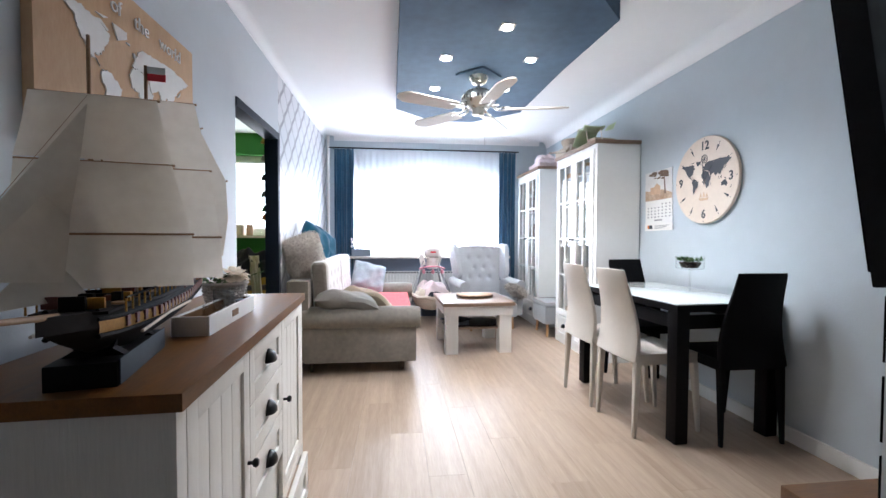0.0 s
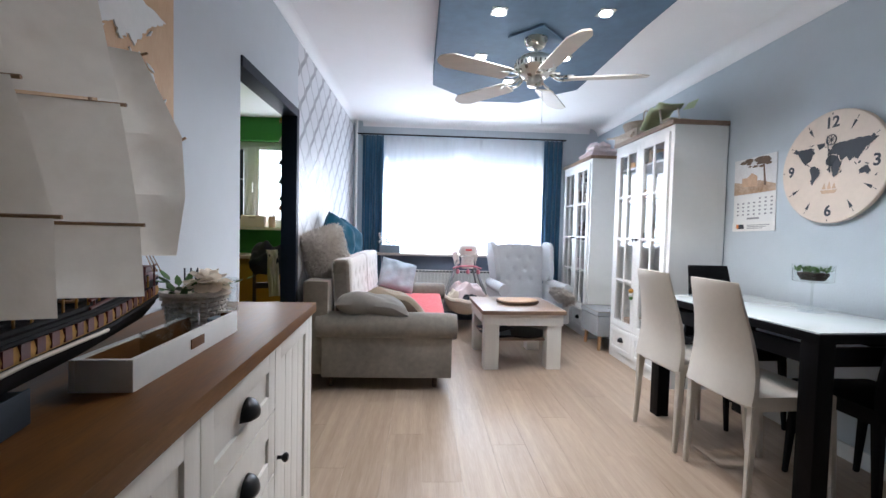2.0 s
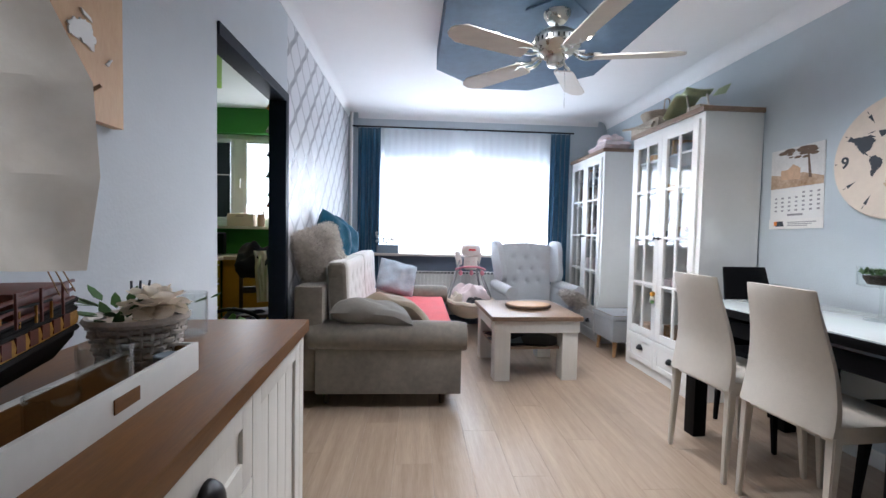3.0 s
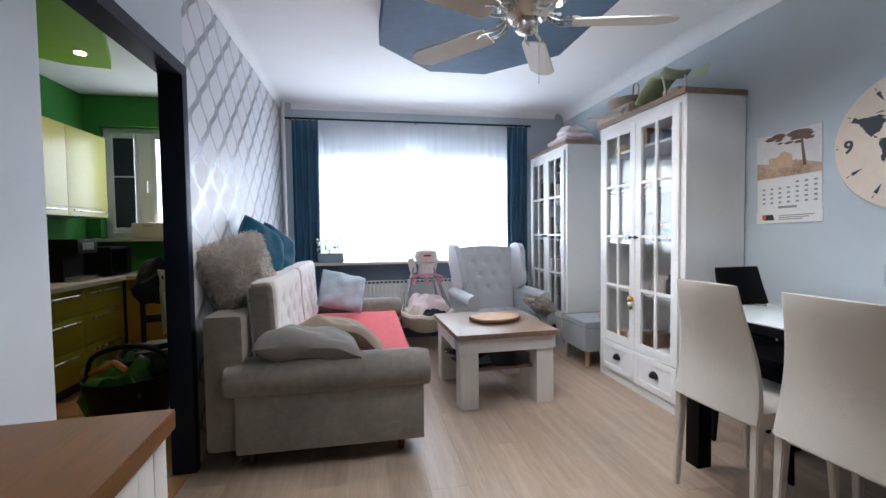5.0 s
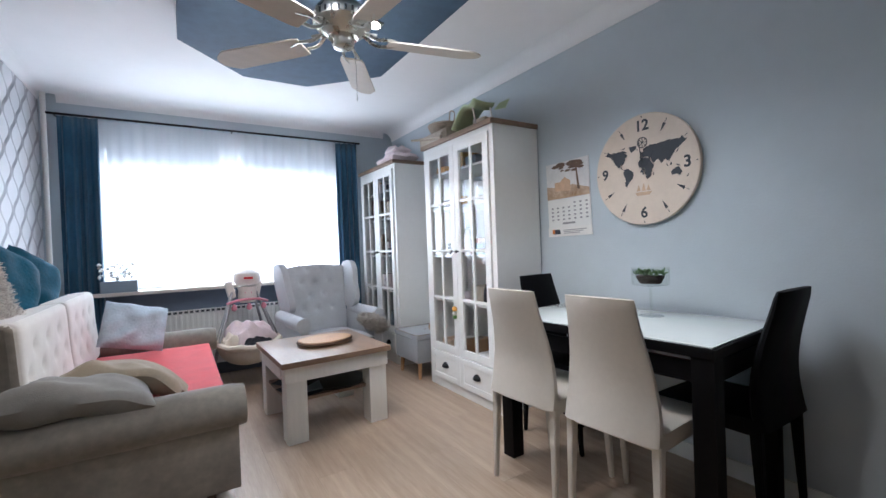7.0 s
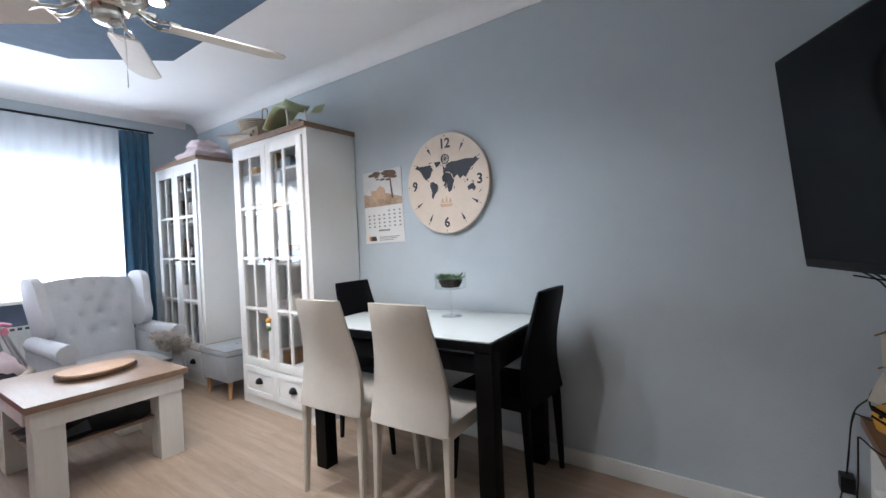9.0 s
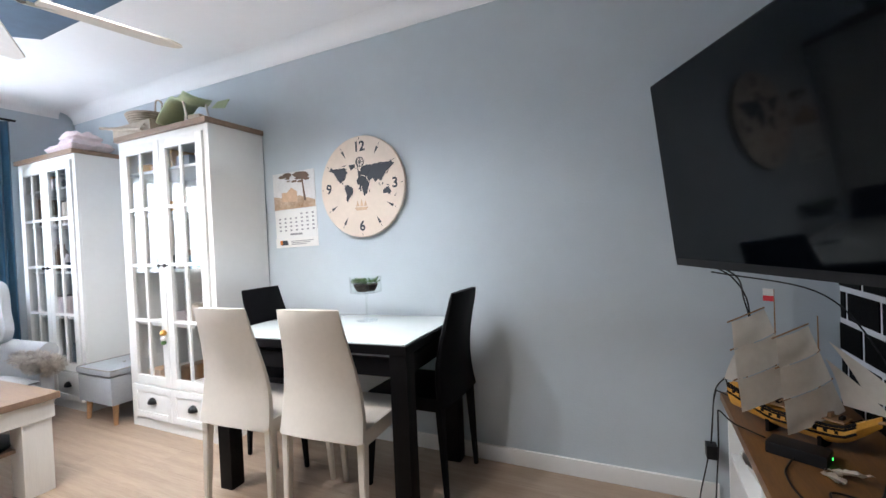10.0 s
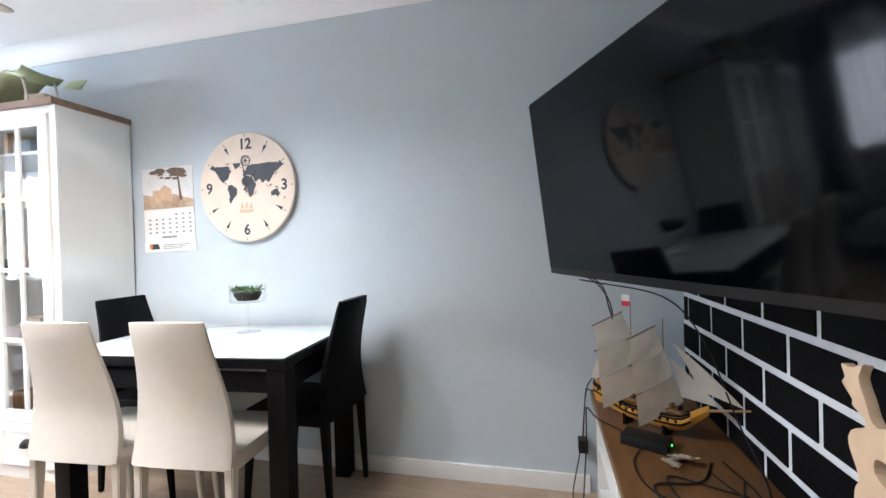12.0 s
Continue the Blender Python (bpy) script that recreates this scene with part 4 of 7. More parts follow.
# ceiling panel with its downlights
PANEL = [(0.365, 1.9), (0.334, 4.715), (0.735, 5.125), (1.183, 5.12), (1.608, 4.69), (1.61, 3.58), (1.648, 2.80), (1.40, 2.55), (1.25, 1.9)]
PZ = 2.46
tp = thing("ceiling_panel", pose(0, 0, 0), "angular dusky blue suspended ceiling panel", "ceiling panel")
part("board", prism(PANEL, PZ, CZ, 0.002), M_PANEL, tp, smooth=False)
for sx, sy, cool in ((0.690, 3.435, 1), (1.007, 2.95, 0), (1.30, 3.395, 1), (0.668, 4.07, 0), (0.966, 4.54, 0), (1.274, 4.03, 0)):
    t = thing("downlight", pose(sx, sy, PZ), "small lit recessed square downlight in the panel", "downlight", "downlights in the ceiling panel")
    downlamp(sx, sy, PZ - 0.016, SPOT, (0.88, 0.95, 1.0) if cool else (1.0, 0.93, 0.84))
    b = bx(-0.045, 0.045, -0.045, 0.045, -0.006, -0.001, 0.002)
    part("bezel", b, M_METAL, t)
    part("bulb", lathe([(0.033, -0.012), (0.033, -0.006)], 20), M_SPOTCOOL if cool else M_SPOT, t, "glowing bulb")


# ceiling fan
def fan():
    t = thing("ceiling_fan", pose(0.985, 3.735, 0), "nickel ceiling fan with five beige blades at rest", "ceiling fan")
    part("mount_plate", moved(bx(-0.13, 0.13, -0.13, 0.13, PZ - 0.014, PZ - 0.002, 0.003), pose(0, 0, 0, 0, 0, 45)), M_PANEL, t)
    part("canopy", lathe([(0.075, PZ - 0.015), (0.075, PZ - 0.03), (0.05, PZ - 0.07), (0.02, PZ - 0.08)], 24), M_METAL, t)
    part("downrod", rod((0, 0, PZ - 0.20), (0, 0, PZ - 0.07), 0.014), M_METAL, t)
    z = 2.255
    part("motor", lathe([(0.03, z + 0.085), (0.09, z + 0.075), (0.125, z + 0.05), (0.135, z + 0.02), (0.135, z - 0.005), (0.115, z - 0.03), (0.07, z - 0.065), (0.05, z - 0.05)], 32), M_METAL, t, "ribbed nickel motor housing")
    for i in range(28):
        a = 2 * math.pi * i / 28
        part("vent_slot", moved(bx(0.131, 0.1375, -0.005, 0.005, z - 0.002, z + 0.022), pose(0, 0, 0, 0, 0, math.degrees(a))), M_IRON, t)
    part("switch_housing", lathe([(0.05, z - 0.05), (0.052, z - 0.095), (0.045, z - 0.11), (0.03, z - 0.115), (0, z - 0.117)], 24), M_METAL, t)
    part("pull_chain", tube([(0.04, -0.03, z - 0.11), (0.045, -0.035, z - 0.2), (0.045, -0.035, z - 0.36)], 0.0022, 6), M_METAL, t)
    for i in range(5):
        a = FAN_TURN + 72 * i
        b_ = bmesh.new()
        out = [(0.21, -0.055), (0.24, -0.062), (0.63, -0.072), (0.685, -0.04), (0.70, -0.02), (0.70, 0.02), (0.685, 0.04), (0.63, 0.072), (0.24, 0.062), (0.21, 0.055)]
        b_ = prism(out, -0.004, 0.004)
        bl = part("blade", moved(b_, Matrix.Translation((0, 0, z - 0.07)) @ pose(0, 0, 0, 0, 0, a) @ pose(0, 0, 0, 11, 0, 0)), M_BLADE, t)
        b2 = tube(curve([(0.09, -0.01, z - 0.03), (0.15, -0.028, z - 0.065), (0.22, -0.035, z - 0.065), (0.28, 0, z - 0.065), (0.22, 0.035, z - 0.065), (0.15, 0.028, z - 0.065), (0.09, 0.01, z - 0.03)], 5), 0.008, 6)
        b2 = bx(0.09, 0.16, -0.012, 0.012, z - 0.04, z - 0.03, bm=b2)
        part("blade_iron", moved(b2, pose(0, 0, 0, 0, 0, a)), M_METAL, bl, "scrolled nickel blade iron")


FAN_TURN = 60.0
fan()


# curtains and rod
def drape(x0, x1, y, z0, z1, folds, depth, seed=0, rows_=10, per=8):
    b_ = bmesh.new()
    n = folds * per
    grid = []
    for j in range(rows_ + 1):
        f = j / rows_
        line = []
        for i in range(n + 1):
            u = i / n
            ph = u * folds * 2 * math.pi + 0.9 * noise.noise((u * 5 + seed, f * 0.7, 0))
            amp = depth * (0.45 + 0.55 * f) * (0.7 + 0.5 * noise.noise((u * 9, seed, 1)))
            line.append(b_.verts.new((x0 + u * (x1 - x0) + 0.006 * noise.noise((u * 8, f * 2, seed)), y + amp * math.sin(ph), z1 + (z0 - z1) * f)))
        grid.append(line)
    for a, c_ in zip(grid, grid[1:]):
        for i in range(n):
            b_.faces.new((a[i], a[i + 1], c_[i + 1], c_[i]))
    return b_


def curtain(x0, x1):
    ob = solid("curtain", drape(x0, x1, 6.515, 0.03, 2.405, 4, 0.042, x0), M_CURTAIN, "petrol blue floor-length curtain on the rod", "curtain", group="curtains at the window")
    s = ob.modifiers.new("thick", "SOLIDIFY")
    s.thickness = 0.003


curtain(-0.525, -0.255)
curtain(1.845, 2.09)
ob = solid("sheer_curtain", drape(-0.29, 1.88, 6.555, 0.92, 2.405, 24, 0.018, 3, 4, 8), M_SHEER, "white sheer curtain hanging to the window sill", "curtain")
t = thing("curtain_rod", pose(0, 0, 0), "thin dark metal curtain rod above the window", "curtain rod")
part("rod", rod((-0.60, 6.527, 2.425), (2.14, 6.527, 2.425), 0.010), M_IRON, t)
for x in (-0.55, 0.8, 2.11):
    part("bracket", rod((x, 6.527, 2.425), (x, WY, 2.425), 0.007), M_IRON, t)
for i in range(16):
    x = -0.26 + i * 2.1 / 15
    part("ring", tube([(x, 6.527 + 0.014 * math.cos(a), 2.422 + 0.014 * math.sin(a)) for a in [2 * math.pi * k / 10 for k in range(10)]], 0.002, 5, closed=True), M_IRON, t)

# window, sill and radiator
tw = tagged(thing("window_1", pose(0, 0, 0), "white plastic window of two casements", "window"), kind="structure")
wy0, wy1 = 6.715, 6.785
b = bx(WX0, WX1, wy0, wy1, WZ0 + 0.0, WZ0 + 0.07, 0.004)
b = bx(WX0, WX1, wy0, wy1, WZ1 - 0.07, WZ1, 0.004, bm=b)
b = bx(WX0, WX0 + 0.07, wy0, wy1, WZ0 + 0.07, WZ1 - 0.07, 0.004, bm=b)
b = bx(WX1 - 0.07, WX1, wy0, wy1, WZ0 + 0.07, WZ1 - 0.07, 0.004, bm=b)
b = bx(0.72, 0.86, wy0, wy1, WZ0 + 0.07, WZ1 - 0.07, 0.004, bm=b)
part("window_frame", b, M_PVC, tw)
for a, c_ in ((WX0 + 0.07, 0.72), (0.86, WX1 - 0.07)):
    p = part("pane", bx(a, c_, 6.745, 6.751, WZ0 + 0.07, WZ1 - 0.07), M_CLEAR, tw)
    p.visible_shadow = False
part("window_sill", bx(WX0 - 0.05, WX1 + 0.05, 6.415, 6.715, 0.862, 0.892, 0.006), M_SILL, tw, "pale window sill board")


def radiator(x0, x1, y, z0, z1):
    t = thing("radiator", pose(0, 0, 0), "white ribbed panel radiator under the window", "radiator")
    part("panel", bx(x0, x1, y - 0.01, y + 0.05, z0, z1, 0.006), M_RADIATOR, t)
    n = int((x1 - x0) / 0.045)
    for i in range(n):
        x = x0 + 0.03 + i * 0.045
        part("rib", bx(x - 0.012, x + 0.012, y - 0.022, y - 0.0102, z0 + 0.03, z1 - 0.04, 0.005), M_RADIATOR, t)
    b_ = bx(x0, x1, y - 0.022, y - 0.0102, z1 - 0.03, z1 - 0.002, 0.003)
    part("grille", b_, M_RADIATOR, t)
    for i in range(n):
        x = x0 + 0.03 + i * 0.045
        part("grille_slot", bx(x - 0.014, x + 0.014, y - 0.0236, y - 0.0222, z1 - 0.026, z1 - 0.006), M_INK, t)
    part("foot", bx(x0 + 0.1, x0 + 0.14, y, y + 0.04, 0, z0), M_RADIATOR, t)
    part("foot", bx(x1 - 0.14, x1 - 0.1, y, y + 0.04, 0, z0), M_RADIATOR, t)


radiator(0.13, 1.58, 6.535, 0.13, 0.672)

# television on its wall arm
tv = thing("television", Matrix.Translation((2.205, 1.565, 1.101)) @ pose(0, 0, 0, 0, 0, 206.2) @ pose(0, 0, 0, 7.0, 0.6, 0) @ Matrix.Diagonal((0.94, 0.955, 0.955, 1)), "large black flat television on a wall arm", "television")
# local: x along the screen, y toward the viewer is -y
part("housing", bx(0, 1.215, 0.002, 0.05, 0, 0.71, 0.006), M_BLACKPLASTIC, tv)
part("screen", bx(0.008, 1.207, -0.002, 0.002, 0.03, 0.702), M_SCREEN, tv, "dark glossy screen")


# ---------------------------------------------------------------- smaller things of the living room
M_GOLD = mat("ship_ochre", (0.58, 0.28, 0.035), 0.5, var=0.2, scale=20)
M_HULL = mat("ship_dark_wood", (0.0075, 0.0045, 0.0035), 0.75, var=0.3, scale=15, spec=0.15)
M_OLDGOLD = mat("ship_dull_gold", (0.38, 0.18, 0.025), 0.6, var=0.35, scale=25, spec=0.25)
M_REDWOOD = mat("ship_red_brown", (0.11, 0.020, 0.009), 0.5, var=0.25, scale=20)
M_SLATEEDGE = mat("slate_paint", (0.03, 0.038, 0.05), 0.6, var=0.15, scale=12, spec=0.2)
M_SPAR = mat("spar_wood", (0.30, 0.17, 0.08), 0.55, var=0.2, scale=20)
M_WHITEPAINT = mat("white_paint", (0.76, 0.75, 0.72), 0.55, var=0.05, scale=6, bump=0.05)
M_FLAGRED = mat("flag_red", (0.6, 0.03, 0.04), 0.8)
M_WICKER = mat("whitewashed_wicker", (0.60, 0.55, 0.50), 0.8, var=0.25, scale=30, bump=0.3, bscale=90)
M_LEAF = mat("green_leaf", (0.06, 0.15, 0.035), 0.55, var=0.35, scale=25)
M_PETAL = canvas("cream_petal", (0.90, 0.84, 0.75), (0.85, 0.77, 0.66))
M_PINK = mat("pale_pink_cloth", (0.72, 0.60, 0.61), 0.9, var=0.1, scale=12, bump=0.2, bscale=120)
M_TAN = mat("tan_plush", (0.52, 0.36, 0.25), 0.9, var=0.1, scale=12)
M_LINEN = mat("cream_linen", (0.66, 0.58, 0.48), 0.9, var=0.08, scale=10, bump=0.2, bscale=150)
M_DARKCLOTH = mat("dark_cloth", (0.02, 0.022, 0.03), 0.9, var=0.4, scale=10, bump=0.3, bscale=60)
M_GREYMETAL = mat("grey_tube", (0.30, 0.30, 0.31), 0.35, metal=0.7)
M_TOYWHITE = mat("toy_white_plastic", (0.68, 0.64, 0.60), 0.35)
M_TOYPINK = mat("toy_pink_plastic", (0.62, 0.22, 0.28), 0.4)
M_LOG = mat("sliced_log", (0.58, 0.36, 0.20), 0.55, second=(0.42, 0.24, 0.12), scale=12, bump=0.06)
M_BARK = mat("bark", (0.09, 0.05, 0.03), 0.9, var=0.4, scale=30, bump=0.6, bscale=60)
M_GREENFOAM = mat("pale_green_foam", (0.50, 0.60, 0.38), 0.7, var=0.12, scale=8)
M_STRAW = mat("straw", (0.45, 0.38, 0.30), 0.8, var=0.2, scale=25, bump=0.3)
M_GLASSY = glass("glass_bowl", (0.95, 0.965, 0.965), 0.94)
M_SOIL = mat("dark_soil", (0.03, 0.022, 0.016), 0.95, var=0.4, scale=40, bump=0.5)
M_ORANGE = mat("orange_plastic", (0.75, 0.22, 0.03), 0.5)
M_LIMEBAG = mat("green_bag", (0.06, 0.19, 0.015), 0.45, var=0.4, scale=14, bump=0.3, bscale=30)
M_BLUEGREY = mat("blind_blue_grey", (0.20, 0.25, 0.30), 0.7, var=0.05)


def letters(text, size, m, material, parent, name="lettering", depth=0.002, label="", bold=0.0):
    cu = bpy.data.curves.new("text", "FONT")
    cu.body, cu.size, cu.extrude, cu.align_x, cu.align_y = text, size, depth, "CENTER", "CENTER"
    cu.resolution_u, cu.offset = 3, bold
    tmp = bpy.data.objects.new("text", cu)
    scene.collection.objects.link(tmp)
    me = bpy.data.meshes.new_from_object(tmp.evaluated_get(bpy.context.evaluated_depsgraph_get()))
    bpy.data.objects.remove(tmp)
    me.materials.clear()
    me.materials.append(material)
    ob = new(name, me)
    ob.parent = parent
    ob.matrix_basis = m
    return tagged(ob, label)


# coarse continents, in degrees east and north over 100
LANDS = {
    "north_america": [(-1.65, 0.68), (-1.25, 0.72), (-0.85, 0.72), (-0.62, 0.56), (-0.70, 0.44), (-0.81, 0.26), (-0.97, 0.22), (-0.84, 0.10), (-1.05, 0.20), (-1.24, 0.40), (-1.35, 0.58)],
    "south_america": [(-0.78, 0.08), (-0.60, 0.09), (-0.36, -0.06), (-0.40, -0.22), (-0.56, -0.36), (-0.68, -0.54), (-0.74, -0.40), (-0.72, -0.18), (-0.81, -0.05)],
    "africa": [(-0.16, 0.22), (-0.05, 0.36), (0.11, 0.37), (0.32, 0.31), (0.44, 0.11), (0.51, 0.12), (0.40, -0.10), (0.33, -0.28), (0.20, -0.35), (0.11, -0.12), (0.09, 0.04), (-0.10, 0.05)],
    "eurasia": [(-0.09, 0.37), (-0.02, 0.50), (0.10, 0.60), (0.28, 0.71), (0.70, 0.73), (1.10, 0.76), (1.75, 0.68), (1.60, 0.58), (1.35, 0.44), (1.21, 0.28), (1.06, 0.10), (0.94, 0.20), (0.78, 0.08), (0.67, 0.25), (0.45, 0.13), (0.36, 0.32), (0.24, 0.38)],
    "australia": [(1.14, -0.22), (1.31, -0.12), (1.43, -0.12), (1.53, -0.27), (1.46, -0.39), (1.32, -0.32), (1.16, -0.34)],
    "britain": [(-0.05, 0.50), (0.01, 0.52), (-0.02, 0.58), (-0.06, 0.57)],
    "scandinavia": [(0.06, 0.585), (0.13, 0.56), (0.19, 0.64), (0.30, 0.70), (0.20, 0.71), (0.07, 0.63)],
    "japan": [(1.31, 0.32), (1.40, 0.36), (1.44, 0.44), (1.40, 0.42), (1.35, 0.36)],
    "madagascar": [(0.44, -0.24), (0.47, -0.25), (0.50, -0.15), (0.46, -0.17)],
    "borneo": [(1.09, 0.01), (1.16, 0.06), (1.18, 0.01), (1.13, -0.04)],
    "sumatra": [(0.96, 0.05), (1.05, -0.05), (1.02, -0.05), (0.95, 0.03)],
    "new_guinea": [(1.32, -0.02), (1.45, -0.06), (1.48, -0.10), (1.36, -0.07)],
    "new_zealand": [(1.68, -0.45), (1.75, -0.38), (1.78, -0.37), (1.72, -0.46)],
    "iceland": [(-0.23, 0.65), (-0.14, 0.645), (-0.15, 0.665), (-0.22, 0.67)],
    "baffin": [(-0.82, 0.73), (-0.64, 0.65), (-0.68, 0.63), (-0.90, 0.71)],
    "ellesmere": [(-0.92, 0.78), (-0.65, 0.82), (-0.75, 0.77)],
    "greenland": [(-0.55, 0.80), (-0.22, 0.80), (-0.22, 0.70), (-0.44, 0.60)],
}


def lands(parent, m, w, h, material, depth, seed=0.0):
    """The continents as thin raised plates, with a rough coast."""
    for key, pts in LANDS.items():
        out = []
        n = len(pts)
        for i in range(n):
            (ax, ay), (bx_, by) = pts[i], pts[(i + 1) % n]
            for s in range(6):
                f = s / 6
                jx, jy = (noise.noise((ax * 9 + f * 5 + seed, ay * 9, 1)) * 0.05, noise.noise((ax * 9, ay * 9 + f * 5, 5 + seed)) * 0.05) if s and n > 6 else (0, 0)
                out.append(((ax + (bx_ - ax) * f + jx) / 1.8 * w / 2, (ay + (by - ay) * f + jy) / 0.9 * h / 2))
        part("continent", prism(out, 0, depth), material, parent, smooth=False, place=m)


# wall clock, facing -x: local x runs along -y, local y up
FACE = Matrix(((0, 0, -1, 0), (-1, 0, 0, 0), (0, 1, 0, 0), (0, 0, 0, 1)))
t = thing("wall_clock", Matrix.Translation((RX - 0.022, 3.261, 1.596)) @ FACE @ Matrix.Diagonal((1.023, 1.023, 1, 1)), "round cream wall clock with a dark world map", "clock")
part("dial", lathe([(0.306, -0.016), (0.310, -0.012), (0.310, 0.006), (0.306, 0.010), (0, 0.010)], 72), M_CLOCK, t)
for s, x, y in (("12", 0, 0.243), ("3", 0.245, 0), ("6", 0, -0.243), ("9", -0.245, 0)):
    letters(s, 0.084, Matrix.Translation((x, y, 0.0105)), M_INK, t, "numeral", 0.0006, "", 0.0022)
lands(t, Matrix.Translation((-0.005, 0.002, 0.0103)), 0.52, 0.31, M_INK, 0.0012)
for i in range(12):
    a = i * 30
    part("hour_mark", moved(prism([(-0.002, 0.288), (0.002, 0.288), (0.0005, 0.262)] if i % 3 else [(-0.004, 0.298), (0.004, 0.298), (0, 0.286)], 0.0103, 0.0112), pose(0, 0, 0, 0, 0, a)), M_INK, t, smooth=False)
    if i % 3:
        part("hour_mark", moved(prism([(-0.009, 0.262), (0.009, 0.262), (0, 0.212)], 0.0103, 0.0112), pose(0, 0, 0, 0, 0, a)), M_INK, t, smooth=False)
rose = tube([(0.028 * math.cos(a), 0.150 + 0.028 * math.sin(a), 0.011) for a in [2 * math.pi * k / 24 for k in range(24)]], 0.0028, 5, closed=True)
for a in range(0, 180, 45):
    rose = joined(rose, moved(bx(-0.026, 0.026, -0.0016, 0.0016, 0.0103, 0.0116), Matrix.Translation((0, 0.15, 0)) @ pose(0, 0, 0, 0, 0, a)))
part("compass_rose", rose, M_INK, t)
part("hour_hand", moved(prism([(-0.005, -0.02), (0.005, -0.02), (0.002, 0.12), (-0.002, 0.12)], 0.0125, 0.0138), pose(0, 0, 0, 0, 0, -36)), M_INK, t, smooth=False)
part("minute_hand", moved(prism([(-0.004, -0.03), (0.004, -0.03), (0.0015, 0.175), (-0.0015, 0.175)], 0.0142, 0.0152), pose(0, 0, 0, 0, 0, 7)), M_INK, t, smooth=False)
M_SEPIA = mat("sepia_print", (0.56, 0.38, 0.25), 0.6, var=0.2, scale=30)
b = prism([(-0.05, -0.125), (0.05, -0.125), (0.035, -0.145), (-0.04, -0.145)], 0.0103, 0.0108)
for k in (-0.03, 0.0, 0.028):
    b = joined(b, prism([(k - 0.012, -0.12), (k + 0.014, -0.12), (k + 0.002, -0.085 + 0.01 * (k == 0.0))], 0.0103, 0.0108))
part("ship_print", b, M_SEPIA, t, smooth=False)

# calendar: picture, month sheet, foot strip with plain bars for the fine print
t = thing("wall_calendar", Matrix.Translation((RX - 0.001, 3.84, 1.498)) @ FACE @ pose(0, 0, 0, 0, 0, 1.2), "paper wall calendar with a sepia landscape picture", "calendar")
part("backing", bx(-0.188, 0.188, -0.262, 0.258, 0.0, 0.004), M_PAPER, t)
M_PHOTO = mat("calendar_picture", (0.62, 0.48, 0.36), 0.35, second=(0.24, 0.13, 0.055), scale=9, bump=0.0)
M_PHOTOSKY = mat("calendar_picture_sky", (0.66, 0.66, 0.66), 0.35, var=0.12, scale=9)
pic = part("picture", bx(-0.188, 0.188, 0.0, 0.258, 0.0042, 0.006), M_PHOTOSKY, t, "sepia picture of a house under trees")
part("ground_print", prism([(-0.186, 0.004), (0.186, 0.004), (0.186, 0.05), (0.05, 0.09), (-0.10, 0.085), (-0.186, 0.10)], 0.0062, 0.0068), M_PHOTO, pic, smooth=False)
part("house_print", prism([(-0.11, 0.06), (0.03, 0.05), (0.03, 0.12), (-0.02, 0.15), (-0.06, 0.12), (-0.11, 0.12)], 0.007, 0.0074), M_SEPIA, pic, smooth=False)
M_PRINTBROWN = mat("dark_sepia_print", (0.14, 0.09, 0.06), 0.5, var=0.3, scale=30)
b = prism([(0.09, 0.05), (0.11, 0.05), (0.085, 0.23), (0.075, 0.23)], 0.0075, 0.0078)
for i in range(26):
    a, c_ = random.uniform(-0.12, 0.16), random.uniform(0.185, 0.245)
    r = random.uniform(0.008, 0.028)
    b = joined(b, prism([(min(0.185, max(-0.185, a + r * 1.6 * math.cos(k))), min(0.256, c_ + r * 0.5 * math.sin(k))) for k in (0, 1, 2, 3.1, 4.2, 5.2)], 0.0075 + i * 0.00002, 0.0079 + i * 0.00002))
part("tree_print", b, M_PRINTBROWN, pic, smooth=False)
sheet = part("month_sheet", bx(-0.186, 0.186, -0.192, -0.004, 0.0042, 0.0055), M_PAPER, t, "white month sheet with rows of dates")
for r in range(5):
    for q in range(7):
        if r == 0 and q < 4:
            continue
        part("date", bx(-0.152 + q * 0.05, -0.134 + q * 0.05, -0.040 - r * 0.027, -0.029 - r * 0.027, 0.0056, 0.0061), M_GREYMETAL, sheet, smooth=False)
part("month_name", bx(-0.055, 0.055, -0.178, -0.165, 0.0056, 0.006), M_GREYMETAL, sheet, smooth=False)
strip = part("foot_strip", bx(-0.192, 0.192, -0.262, -0.198, 0.0042, 0.007), M_WHITEPAINT, t)
part("emblem", prism([(-0.14, -0.245), (-0.075, -0.245), (-0.085, -0.212), (-0.15, -0.212)], 0.0072, 0.0078), M_INK, strip, smooth=False)
part("emblem", bx(-0.152, -0.13, -0.24, -0.212, 0.0079, 0.0084), M_ORANGE, strip, smooth=False)
for k in range(3):
    part("fine_print", bx(-0.05, 0.15 - 0.03 * k, -0.222 - k * 0.011, -0.217 - k * 0.011, 0.0072, 0.0077), M_GREYMETAL, strip, smooth=False)

